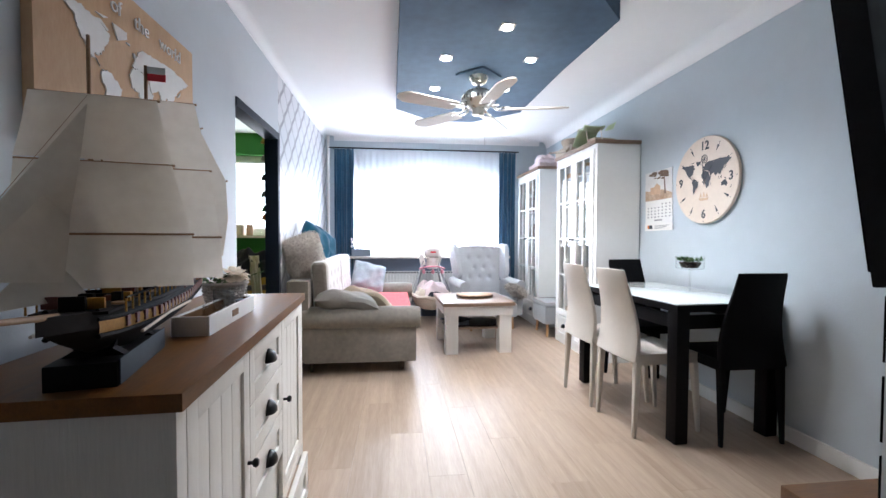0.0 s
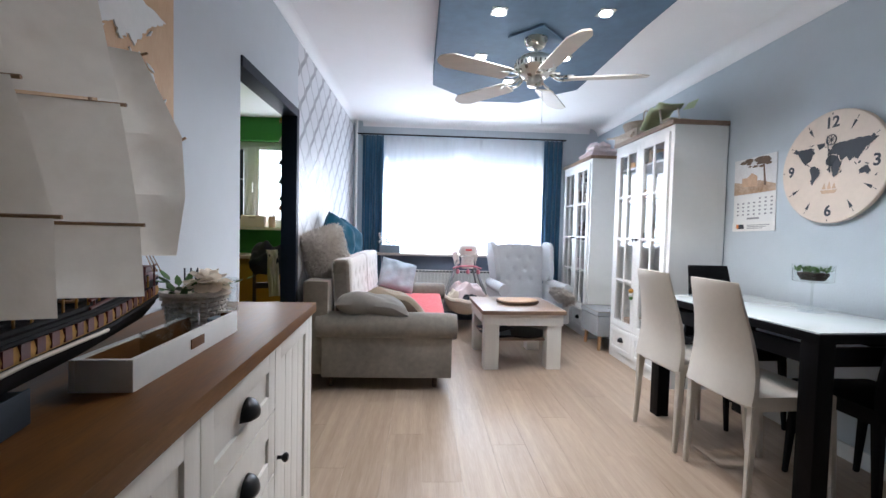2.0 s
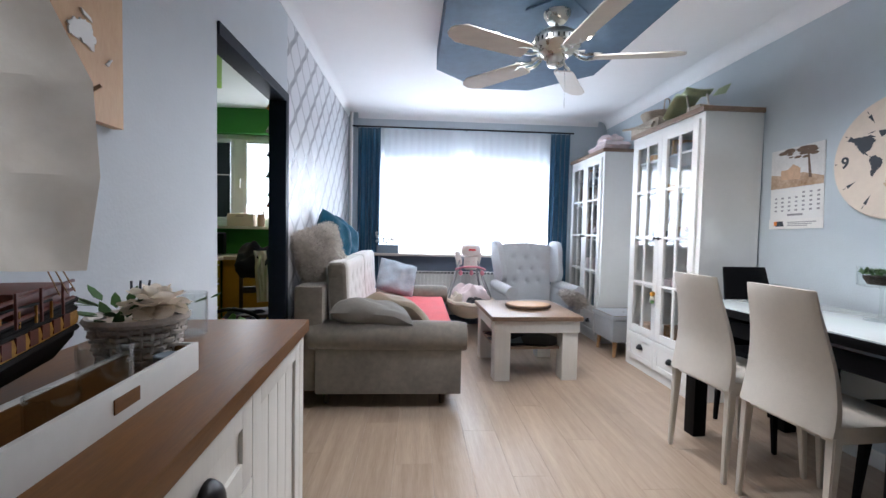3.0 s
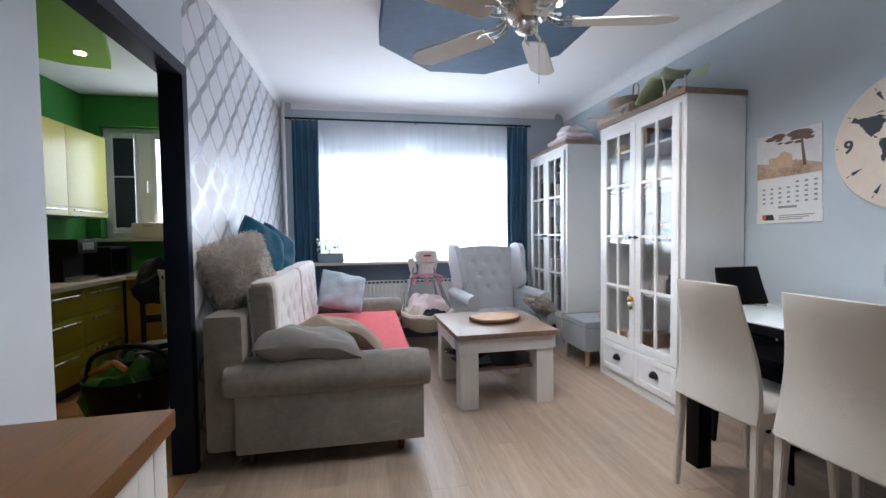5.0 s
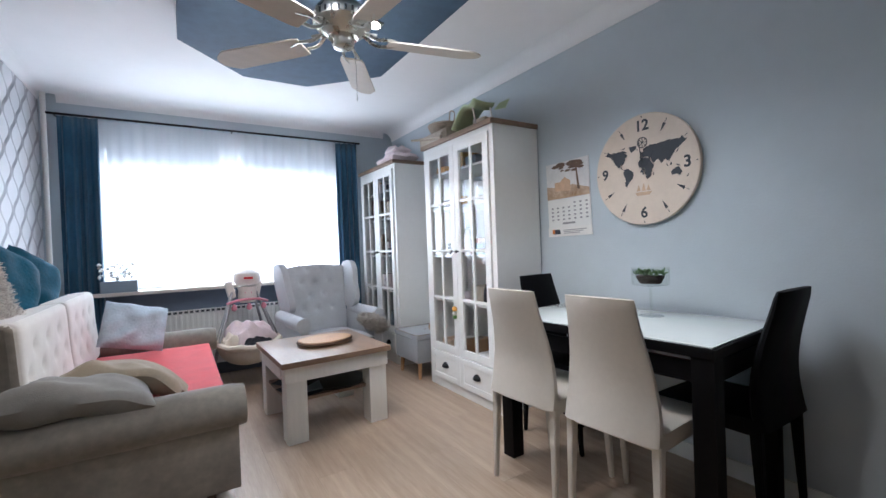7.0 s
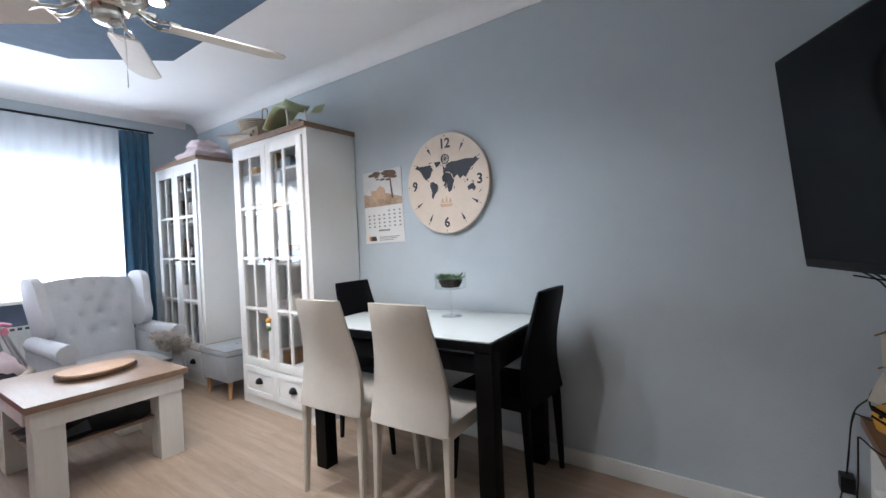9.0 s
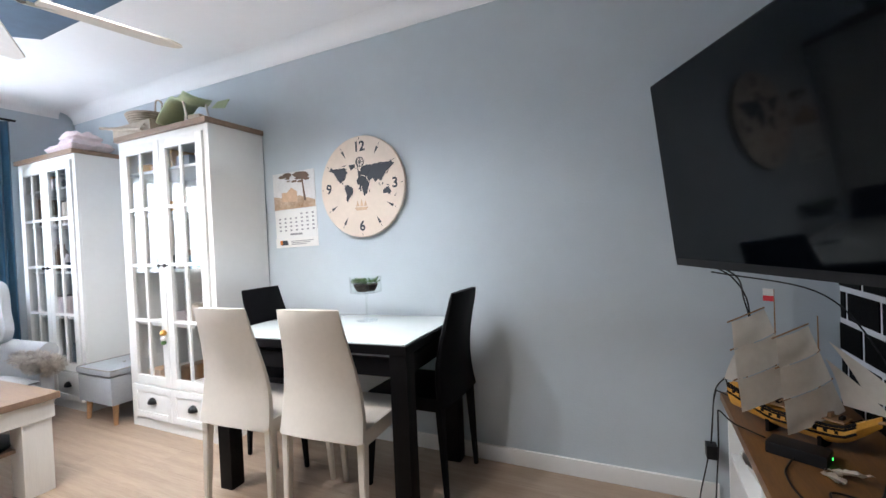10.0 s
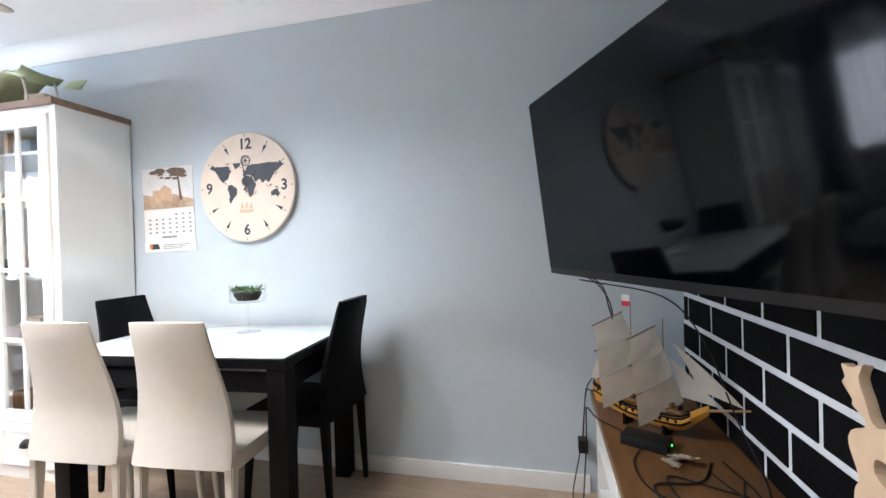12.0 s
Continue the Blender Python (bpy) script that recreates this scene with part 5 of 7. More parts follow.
# pine board with the map of the world, on the left wall; local x runs along y
WALLX = Matrix(((0, 0, 1, LX + 0.002), (1, 0, 0, 0), (0, 1, 0, 0), (0, 0, 0, 1)))
t = thing("world_map_board", WALLX, "pine wood board with a white raised world map", "wall art")
part("board", bx(1.645, 2.543, 1.44, 2.04, 0.0, 0.03, 0.003), M_PINE, t)
lands(t, Matrix.Translation((2.09, 1.705, 0.0305)), 0.82, 0.44, M_WHITEPAINT, 0.004, 3.0)
for s, x in (("Map", 1.81), ("of", 1.985), ("the", 2.135), ("world", 2.34)):
    letters(s, 0.072, Matrix.Translation((x, 1.965, 0.0325)), M_WHITEPAINT, t, "lettering", 0.002, "white raised wooden letters")


# sailing ship models
def sail(parent, corners, belly, name="sail", n=8):
    """Bellied canvas between (xl, xr, z, y) rows given from the top down; belly pushes toward -y."""
    b_ = bmesh.new()
    grid = []
    rows_ = []
    for (a, c_) in zip(corners, corners[1:]):
        for s in range(n):
            f = s / n
            rows_.append((*(a[i] + (c_[i] - a[i]) * f for i in range(4)), math.sin(math.pi * f)))
    rows_.append((*corners[-1], 0.0))
    for xl, xr, z, y, f in rows_:
        grid.append([b_.verts.new((xl + (xr - xl) * i / n, y - belly * (0.35 + 0.65 * f) * math.sin(math.pi * i / n) - 0.004 * noise.noise((i * 0.7, z * 9, xl)), z)) for i in range(n + 1)])
    for a, c_ in zip(grid, grid[1:]):
        for i in range(n):
            b_.faces.new((a[i], a[i + 1], c_[i + 1], c_[i]))
    return part(name, b_, M_SAIL, parent)


def jib(parent, p, q, r, name="jib"):
    b_ = bmesh.new()
    p, q, r = Vector(p), Vector(q), Vector(r)
    n = 6
    g = []
    out = (q - p).cross(r - p).normalized()
    for i in range(n + 1):
        g.append([b_.verts.new(p + (q - p) * (i / n) * (1 - j / max(1, i)) + (r - p) * (i / n) * (j / max(1, i)) + out * 0.012 * math.sin(math.pi * i / n)) if i else None for j in range(i + 1)])
    g[0] = [b_.verts.new(p)]
    for i in range(n):
        for j in range(i + 1):
            b_.faces.new((g[i][j], g[i + 1][j], g[i + 1][j + 1]))
            if j < i:
                b_.faces.new((g[i][j], g[i + 1][j + 1], g[i][j + 1]))
    part(name, b_, M_SAIL, parent)


def hull(parent, y0, y1, w, z0, z1, material, band, lift=0.05, port=(0.010, 0.007), deck_band=None, lid=None, ports=13):
    """Tapered hull from bow y0 to stern y1, keel at z0, rail at z1."""
    b_ = bmesh.new()
    n = 16
    grid = []
    for i in range(n + 1):
        f = i / n
        wid = w * min(1.0, (f / 0.36) ** 0.7 if f < 0.36 else 1.0) * (1.0 - 0.25 * max(0, f - 0.7) / 0.3)
        rise = lift * (1.2 * max(0, 0.2 - f) / 0.2 + max(0, f - 0.65) / 0.35)
        keel = (z1 - z0) * 0.85 * max(0.0, 1 - f / 0.34) ** 1.6
        prof = [(0.0, z0 + rise * 0.6 + keel), (0.45, z0 + 0.012 + rise * 0.6 + keel * 0.9), (0.9, z0 + (z1 - z0) * 0.42 + rise + keel * 0.5), (1.0, z0 + (z1 - z0) * 0.72 + rise), (0.9, z1 + rise)]
        line = [b_.verts.new((wid * u, y0 + (y1 - y0) * f, z)) for u, z in prof]
        left = [b_.verts.new((-wid * u, y0 + (y1 - y0) * f, z)) for u, z in prof[1:]]
        grid.append(left[::-1] + line)
    for a, c_ in zip(grid, grid[1:]):
        for k in range(len(a) - 1):
            b_.faces.new((a[k], a[k + 1], c_[k + 1], c_[k]))
        b_.faces.new((a[0], c_[0], c_[-1], a[-1]))
    b_.faces.new(grid[-1])
    bmesh.ops.recalc_face_normals(b_, faces=b_.faces[:])
    bmesh.ops.remove_doubles(b_, verts=b_.verts[:], dist=0.0002)
    part("hull", b_, material, parent)
    for s in (-1, 1):
        band_bm = bmesh.new()
        strip = []
        for i in range(2, n + 1):
            f = i / n
            wid = w * min(1.0, (f / 0.36) ** 0.7 if f < 0.36 else 1.0) * (1.0 - 0.25 * max(0, f - 0.7) / 0.3)
            rise = lift * (1.2 * max(0, 0.2 - f) / 0.2 + max(0, f - 0.65) / 0.35)
            strip.append([band_bm.verts.new((s * (wid * u + 0.0015), y0 + (y1 - y0) * f, z0 + (z1 - z0) * q + rise)) for u, q in ((0.967, 0.62), (1.0, 0.72), (0.945, 0.88))])
        for a, c_ in zip(strip, strip[1:]):
            for k in range(2):
                band_bm.faces.new((a[k], a[k + 1], c_[k + 1], c_[k]))
        part("gun_deck_band", band_bm, deck_band or M_GOLD, parent)
        for zz, mt, r in ((0.56, M_LINEN if band is M_GOLD else band, 0.005), (0.86, band, 0.004), (1.0, band, 0.005)):
            pts = []
            for i in range(2, n + 1):
                f = i / n
                wid = w * min(1.0, (f / 0.36) ** 0.7 if f < 0.36 else 1.0) * (1.0 - 0.25 * max(0, f - 0.7) / 0.3)
                rise = lift * (1.2 * max(0, 0.2 - f) / 0.2 + max(0, f - 0.65) / 0.35)
                pts.append((s * wid * (0.96 if zz < 0.7 else 0.95), y0 + (y1 - y0) * f, z0 + (z1 - z0) * zz + rise))
            part("wale", tube(pts, r, 6), mt, parent)
        for i in range(ports):
            f = 0.2 + 0.77 * (i + 0.5) / ports
            wid = w * (1.0 - 0.25 * max(0, f - 0.7) / 0.3) * min(1.0, (f / 0.36) ** 0.7)
            rise = lift * (1.2 * max(0, 0.2 - f) / 0.2 + max(0, f - 0.65) / 0.35)
            y = y0 + (y1 - y0) * f
            z = z0 + (z1 - z0) * 0.75 + rise
            part("gun_port", bx(min(s * wid * 0.97, s * (wid + 0.0022)), max(s * wid * 0.97, s * (wid + 0.0022)), y - port[0], y + port[0], z - port[1], z + port[1]), lid or M_REDWOOD, parent, smooth=False)


def big_ship():
    t = thing("ship_model", pose(-0.312, 1.44, 0.882, 0, 0, 13) @ Matrix.Diagonal((1.08, 1.08, 1.08, 1)), "large wooden sailing ship model with cream canvas sails", "ship model")
    st = part("stand", bx(-0.055, 0.055, -0.165, 0.125, 0.0, 0.046, 0.003), M_BLACKWOOD, t, "black stand with a slate edge")
    part("stand_edge", bx(0.0555, 0.0585, -0.16, 0.122, 0.002, 0.05, 0.001), M_SLATEEDGE, st)
    for y in (-0.10, 0.07):
        part("cradle", prism([(-0.05, 0.046), (0.05, 0.046), (0.03, 0.06), (0.045, 0.09), (0.0, 0.06), (-0.045, 0.09), (-0.03, 0.06)], -0.012, 0.012), M_BLACKWOOD, t, smooth=False, place=pose(0, y, 0, 90, 0, 0))
    hull(t, -0.30, 0.57, 0.080, 0.036, 0.138, M_HULL, M_HULL, 0.012, (0.0085, 0.010), M_OLDGOLD, None, 22)
    for s in (-1, 1):
        part("strake", tube([(s * 0.085, -0.13 + 0.04 * i, 0.098 - 0.001 * abs(i - 5)) for i in range(11)], 0.0032, 6), M_LINEN, t, "cream painted strake")
        for k in range(3):
            part("stern_rail", tube([(s * (0.082 - 0.003 * i), 0.22 + 0.055 * i, 0.138 + 0.013 * k + 0.003 * i) for i in range(7)], 0.0028, 5), M_REDWOOD, t, "red brown stern rail")
        for k in range(6):
            part("rail_post", rod((s * 0.079, 0.24 + 0.05 * k, 0.14), (s * 0.079, 0.24 + 0.05 * k, 0.185), 0.002, seg=5), M_REDWOOD, t)
    part("deck", bx(-0.055, 0.055, -0.20, 0.52, 0.139, 0.144), M_HULL, t)
    part("bowsprit", rod((0, -0.24, 0.145), (0.01, -0.56, 0.185), 0.006, 0.003), M_SPAR, t)
    part("stern_gallery", bx(-0.06, 0.06, 0.42, 0.55, 0.1445, 0.18, 0.004), M_REDWOOD, t)
    # crowded deck: hatches, guns, capstans, racks of spars, rope coils
    rs = random.Random(17)
    for i in range(34):
        y, x = -0.19 + i * 0.0185, rs.uniform(-0.05, 0.045)
        w, h = rs.uniform(0.006, 0.022), rs.uniform(0.010, 0.026)
        part("deck_fitting", bx(x - w, x + w, y, y + rs.uniform(0.006, 0.016), 0.1445, 0.1445 + h, 0.0015), (M_HULL, M_OLDGOLD, M_REDWOOD, M_HULL, M_SPAR)[i % 5], t)
    for s in (-1, 1):
        for i in range(20):
            y = -0.17 + i * 0.034
            part("stanchion", rod((s * 0.072, y, 0.138), (s * 0.072, y, 0.162), 0.0018, seg=5), M_OLDGOLD, t)
        part("hand_rail", tube([(s * 0.072, -0.17 + 0.0646 * i, 0.163) for i in range(11)], 0.0022, 5), M_HULL, t)
        part("gun", rod((s * 0.03, -0.05, 0.155), (s * 0.075, -0.05, 0.155), 0.005, 0.004, 8), M_IRON, t)
    for y in (-0.12, 0.06, 0.24):
        part("rope_coil", tube([(0.045 + 0.010 * math.cos(a), y + 0.010 * math.sin(a), 0.148) for a in [2 * math.pi * k / 12 for k in range(12)]], 0.003, 5, closed=True), M_SPAR, t, "tan rope coil")
    for x, y, h, r in ((-0.05, 0.03, 0.70, 0.006), (0.02, 0.15, 0.69, 0.006), (0.0, 0.41, 0.62, 0.005)):
        part("mast", rod((x, y, 0.16), (x, y, h), r, r * 0.6), M_SPAR, t)
    sets = (
        (0.02, [(-0.146, 0.078, 0.572), (-0.172, 0.105, 0.432), (-0.186, 0.141, 0.278), (-0.150, 0.144, 0.160)]),
        (0.14, [(-0.08, 0.127, 0.605), (-0.10, 0.159, 0.440), (-0.12, 0.181, 0.271), (-0.12, 0.187, 0.166)]),
    )
    # the mizzen swells out and narrows again, over a sloping gaff
    sail(t, [(0.0, 0.088, 0.602, 0.394), (0.03, 0.161, 0.446, 0.392), (0.045, 0.166, 0.330, 0.392), (0.055, 0.150, 0.212, 0.392)], 0.03, "mizzen_sail")
    part("gaff", rod((0.035, 0.404, 0.362), (0.164, 0.404, 0.448), 0.0034, 0.0024), M_SPAR, t)
    part("gaff", rod((0.05, 0.404, 0.585), (0.098, 0.404, 0.606), 0.003, 0.0022), M_SPAR, t)
    for y, rows_ in sets:
        for k, (a, c_) in enumerate(zip(rows_, rows_[1:])):
            sail(t, [(a[0], a[1], a[2] - 0.002, y - 0.006), (c_[0], c_[1], c_[2] + 0.003, y - 0.008)], 0.022)
            part("yard", rod((a[0] - 0.004, y + 0.004, a[2]), (a[1] + 0.003, y + 0.004, a[2]), 0.0034, 0.0026), M_SPAR, t)
    jib(t, (-0.035, -0.02, 0.545), (-0.150, -0.20, 0.245), (-0.050, -0.11, 0.215))
    jib(t, (-0.060, -0.05, 0.400), (-0.120, -0.26, 0.205), (-0.035, -0.13, 0.190))
    jib(t, (-0.085, -0.09, 0.235), (-0.105, -0.23, 0.150), (-0.010, -0.10, 0.160))
    # rigging
    for x, y, h in ((-0.05, 0.03, 0.60), (0.02, 0.15, 0.60), (0.0, 0.46, 0.5)):
        for s in (-1, 1):
            for k in (-0.02, 0.0, 0.02):
                part("shroud", rod((s * 0.085, y + 0.03 + k, 0.17), (x, y, h * 0.8), 0.0009, seg=4), M_SPAR, t)
    part("stay", rod((0.0, -0.54, 0.185), (-0.035, -0.02, 0.56), 0.0006, seg=4), M_SPAR, t)
    fl = part("flag", bx(0.022, 0.062, 0.149, 0.151, 0.655, 0.672), M_FLAGRED, t, "red and white flag")
    part("flag_white", bx(0.022, 0.062, 0.149, 0.151, 0.672, 0.689), M_WHITEPAINT, fl)


big_ship()


# white tray with a flower basket on the chest
def tray():
    t = thing("wooden_tray", pose(-0.218, 1.705, 0.882, 0, 0, 2.5), "white wooden tray with a brown bottom on the chest", "tray")
    L, W, Hh, th = 0.46, 0.105, 0.058, 0.010
    part("bottom", bx(-W + th, -th, th, L - th, 0, 0.008), M_BROWN, t)
    part("side", bx(-th, 0, 0, L, 0, Hh, 0.002), M_WHITEPAINT, t)
    part("side", bx(-W, -W + th, 0, L, 0, Hh, 0.002), M_WHITEPAINT, t)
    part("side", bx(-W + th, -th, 0, th, 0, Hh, 0.002), M_WHITEPAINT, t)
    part("side", bx(-W + th, -th, L - th, L, 0, Hh, 0.002), M_WHITEPAINT, t)
    # added brown sheets: the ship's shade inside the tray, put into colour
    for a, c_ in ((-W + th + 0.0005, -W + th + 0.004), (-th - 0.004, -th - 0.0005)):
        part("shade_liner", bx(a, c_, th + 0.0005, L - th - 0.0005, 0.0085, Hh - 0.004), M_BROWN, t, "brown inner face for the shade inside the tray")
    for a, c_ in ((th + 0.0005, th + 0.004), (L - th - 0.004, L - th - 0.0005)):
        part("shade_liner", bx(-W + th + 0.0045, -th - 0.0045, a, c_, 0.0085, Hh - 0.004), M_BROWN, t, "brown inner face for the shade inside the tray")
    part("name_plate", bx(0.0003, 0.002, 0.20, 0.26, 0.02, 0.042), M_BROWN, t, "small brown plate")


tray()


def basket(m, r0, r1, h, n=26, rows_=9):
    t = thing("flower_basket", m, "whitewashed wicker basket with a cream rose", "basket")
    part("lining", lathe([(r0 * 0.9, 0.002), (r1 * 0.9, h * 0.95)], 20), M_STRAW, t)
    for i in range(n):
        a = 2 * math.pi * i / n
        part("stake", rod((r0 * math.cos(a), r0 * math.sin(a), 0), (r1 * math.cos(a), r1 * math.sin(a), h), 0.0028, seg=5), M_WICKER, t)
    for k in range(rows_):
        z = 0.006 + (h - 0.008) * k / (rows_ - 1)
        r = r0 + (r1 - r0) * k / (rows_ - 1)
        pts = [((r + 0.004 * (-1) ** (i + k)) * math.cos(2 * math.pi * i / n), (r + 0.004 * (-1) ** (i + k)) * math.sin(2 * math.pi * i / n), z + 0.001 * math.sin(i * 2.1)) for i in range(n)]
        part("weaver", tube(pts, 0.0045, 5, closed=True), M_WICKER, t)
    part("rim", tube([(r1 * 1.05 * math.cos(a), r1 * 1.05 * math.sin(a), h) for a in [2 * math.pi * i / 20 for i in range(20)]], 0.007, 6, closed=True), M_WICKER, t)
    return t


t = basket(pose(-0.345, 2.15, 0.8825) @ Matrix.Diagonal((1.15, 1.15, 1.12, 1)), 0.048, 0.068, 0.098)
rng = random.Random(5)
def petal(L, W, curl):
    """Cupped petal standing on its base."""
    b_ = bmesh.new()
    g = []
    for j in range(6):
        f = j / 5
        wd = W * math.sin(math.pi * (0.12 + 0.66 * f)) ** 0.7
        g.append([b_.verts.new((-0.5 * wd * s_ * s_ + curl * L * f ** 3 + 0.10 * L * math.sin(math.pi * f), wd * s_, L * f + 0.004 * math.sin(5 * s_ + f * 9) * f)) for s_ in (-0.5, -0.25, 0.0, 0.25, 0.5)])
    for r0, r1 in zip(g, g[1:]):
        for i in range(4):
            b_.faces.new((r0[i], r0[i + 1], r1[i + 1], r1[i]))
    return b_


for count, tilt, L, W, curl in ((4, 4, 0.026, 0.030, 0.0), (5, 20, 0.032, 0.040, 0.15), (7, 40, 0.038, 0.046, 0.35), (8, 60, 0.044, 0.050, 0.45), (9, 80, 0.046, 0.050, 0.4)):
    for k in range(count):
        a = 360 * (k + 0.3 * (tilt % 7)) / count + rng.uniform(-8, 8)
        part("petal", petal(L, W, curl), M_PETAL, t, place=Matrix.Translation((0.036, -0.012, 0.122)) @ Matrix.Diagonal((0.9, 0.9, 1.15, 1)) @ pose(0, 0, 0, 0, 0, a) @ pose(0.006, 0, 0, 0, tilt + rng.uniform(-6, 6), 0))
for k in range(26):
    a = rng.uniform(0, 6.28)
    b = prism([(0, 0), (0.008, 0.012), (0.006, 0.030), (0, 0.042), (-0.006, 0.030), (-0.008, 0.012)], -0.0004, 0.0004)
    part("leaf", b, M_LEAF, t, smooth=False, place=Matrix.Translation((0.032 * math.cos(a) - 0.028, 0.036 * math.sin(a) - 0.012, 0.092 + rng.uniform(0, 0.035))) @ pose(0, 0, 0, rng.uniform(5, 45), 0, math.degrees(a) - 90))
for k in range(5):
    b = prism([(0, 0), (0.005, 0.010), (0, 0.024), (-0.005, 0.010)], -0.0004, 0.0004)
    part("leaf", b, M_LEAF, t, smooth=False, place=Matrix.Translation((0.055 + 0.012 * k, 0.02 + 0.004 * k, 0.112 + 0.004 * k)) @ pose(0, 0, 0, 20, 0, -90 + 55 * (-1) ** k))


def tumbler(m, r, h, label):
    ob = solid("glass_jar", lathe([(0, 0.002), (r * 0.9, 0.0), (r, 0.006), (r, h), (r - 0.003, h), (r - 0.003, 0.008), (0, 0.008)], 24), M_GLASSY, label, "jar", m, "glass jars on the chest")
    return ob


tumbler(pose(-0.272, 1.955, 0.892), 0.036, 0.10, "clear glass tea light jar on the tray")
tumbler(pose(-0.272, 1.86, 0.892), 0.030, 0.06, "small clear glass jar on the tray")
tumbler(pose(-0.405, 2.45, 0.882), 0.045, 0.115, "frosted glass jar behind the tray")
tumbler(pose(-0.455, 2.31, 0.882), 0.03, 0.09, "clear glass vase behind the tray")
for k in range(3):
    solid("reed_stick", rod((-0.46 + 0.005 * k, 2.31, 0.893), (-0.465 + 0.015 * k, 2.315 + 0.01 * k, 1.043), 0.0025, seg=6), M_INK, "dark reed stick standing in the vase", "stick", group="reeds in the vase")
solid("candle_cup", lathe([(0, 0), (0.022, 0), (0.024, 0.04), (0.020, 0.042), (0, 0.036)], 18), M_BLUEGREY, "pale blue candle cup on the tray", "candle", pose(-0.262, 2.10, 0.892))

# wood disc on the coffee table
pts = [(0.19 * (1 + 0.06 * math.sin(3 * a + 1)) * math.cos(a), 0.15 * (1 + 0.06 * math.sin(2 * a)) * math.sin(a)) for a in [2 * math.pi * i / 40 for i in range(40)]]
t = thing("wood_slice", pose(1.185, 4.93, 0.5175), "round slice of a tree trunk on the coffee table", "wood slice")
part("slice", prism(pts, 0.0, 0.036, 0.003), M_LOG, t)
part("bark", tube([(x * 1.0, y * 1.0, 0.018) for x, y in pts], 0.012, 6, closed=True), M_BARK, t)
# things on its lower shelf
solid("serving_tray", lathe([(0, 0), (0.20, 0), (0.215, 0.018), (0.20, 0.02), (0, 0.006)], 32), M_BLACKPLASTIC, "round black tray on the lower shelf", "tray", pose(1.22, 4.82, 0.256))
for k, (x, y, r, w, d) in enumerate(((0.97, 4.77, 14, 0.22, 0.30), (1.0, 4.80, -8, 0.20, 0.28), (0.98, 4.92, 30, 0.21, 0.29))):
    b = bx(-w / 2, w / 2, -d / 2, d / 2, 0, 0.006, 0.001)
    for v in b.verts:
        v.co.z += 0.03 * max(0, v.co.x / w) * (k + 1) / 2
    solid("magazine", b, (M_DARKCLOTH, M_BLUEGREY, M_DARKCLOTH)[k], "dark magazine lying on the lower shelf", "magazine", pose(x, y, 0.256 + 0.007 * k, 0, 0, r), "magazines on the shelf")

# stem glass with a small plant on the dining table
t = thing("stem_glass", pose(2.355, 3.105, 0.8005), "tall stem glass bowl with green succulents", "glass")
part("foot", lathe([(0, 0), (0.060, 0.0), (0.058, 0.003), (0.008, 0.008), (0.006, 0.02), (0.0055, 0.14), (0.012, 0.155), (0, 0.157)], 28), M_GLASSY, t)
p = part("bowl", lathe([(0.0, 0.158), (0.075, 0.158), (0.088, 0.163), (0.090, 0.25)], 32, closed=False), M_GLASSY, t)
part("soil", lathe([(0.0, 0.168), (0.05, 0.168), (0.066, 0.195), (0.068, 0.207), (0.0, 0.212)], 24), M_SOIL, t)
for k in range(60):
    a, r = rng.uniform(0, 6.28), 0.075 * math.sqrt(rng.random())
    b = prism([(0, 0), (0.008, 0.010), (0.005, 0.022), (0, 0.028), (-0.005, 0.022), (-0.008, 0.010)], -0.001, 0.001)
    part("leaf", b, M_LEAF, t, smooth=False, place=Matrix.Translation((r * math.cos(a), r * math.sin(a), 0.208 + rng.uniform(0, 0.016))) @ pose(0, 0, 0, rng.uniform(15, 75), 0, rng.uniform(0, 360)))

# things on top of the cabinets
def sheet_foam():
    """Bent pale green sheet, with two pegs."""
    t = thing("foam_wing", pose(2.25, 4.345, 2.073) @ Matrix.Diagonal((0.85, 0.85, 0.85, 1)), "bent pale green foam wing lying on the cabinet", "model wing")
    b_ = bmesh.new()
    n = 14
    g = []
    for i in range(n + 1):
        f = i / n
        y = 0.26 - 0.42 * f
        z = 0.02 + 0.15 * math.sin(min(1.0, f * 1.5) * math.pi / 2) - 0.03 * math.sin(max(0, f - 0.6) / 0.4 * math.pi)
        g.append([b_.verts.new((-0.14 + 0.26 * j / 4 - 0.05 * f, y + 0.04 * (j / 4), z + 0.05 * (j / 4 - 0.4) ** 2)) for j in range(5)])
    for a, c_ in zip(g, g[1:]):
        for j in range(4):
            b_.faces.new((a[j], a[j + 1], c_[j + 1], c_[j]))
    ob = part("wing", b_, M_GREENFOAM, t)
    sm = ob.modifiers.new("thick", "SOLIDIFY")
    sm.thickness = 0.008
    part("fin", prism([(0, 0), (0.10, 0.0), (0.14, 0.07), (0.05, 0.05)], -0.003, 0.003), M_GREENFOAM, t, smooth=False, place=Matrix.Translation((0.06, -0.12, 0.13)) @ pose(0, 0, 0, 90, 0, -60))
    for x, y, h in ((-0.10, -0.06, 0.155), (0.04, -0.12, 0.15)):
        part("peg", rod((x, y, 0), (x - 0.02, y + 0.01, h), 0.008), M_TOYWHITE, t)


sheet_foam()
solid("cardboard_box", bx(-0.11, 0.11, -0.06, 0.06, 0, 0.05, 0.003), M_STRAW, "flat cardboard box on the cabinet", "box", pose(2.30, 4.31, 2.073, 0, 0, 10))


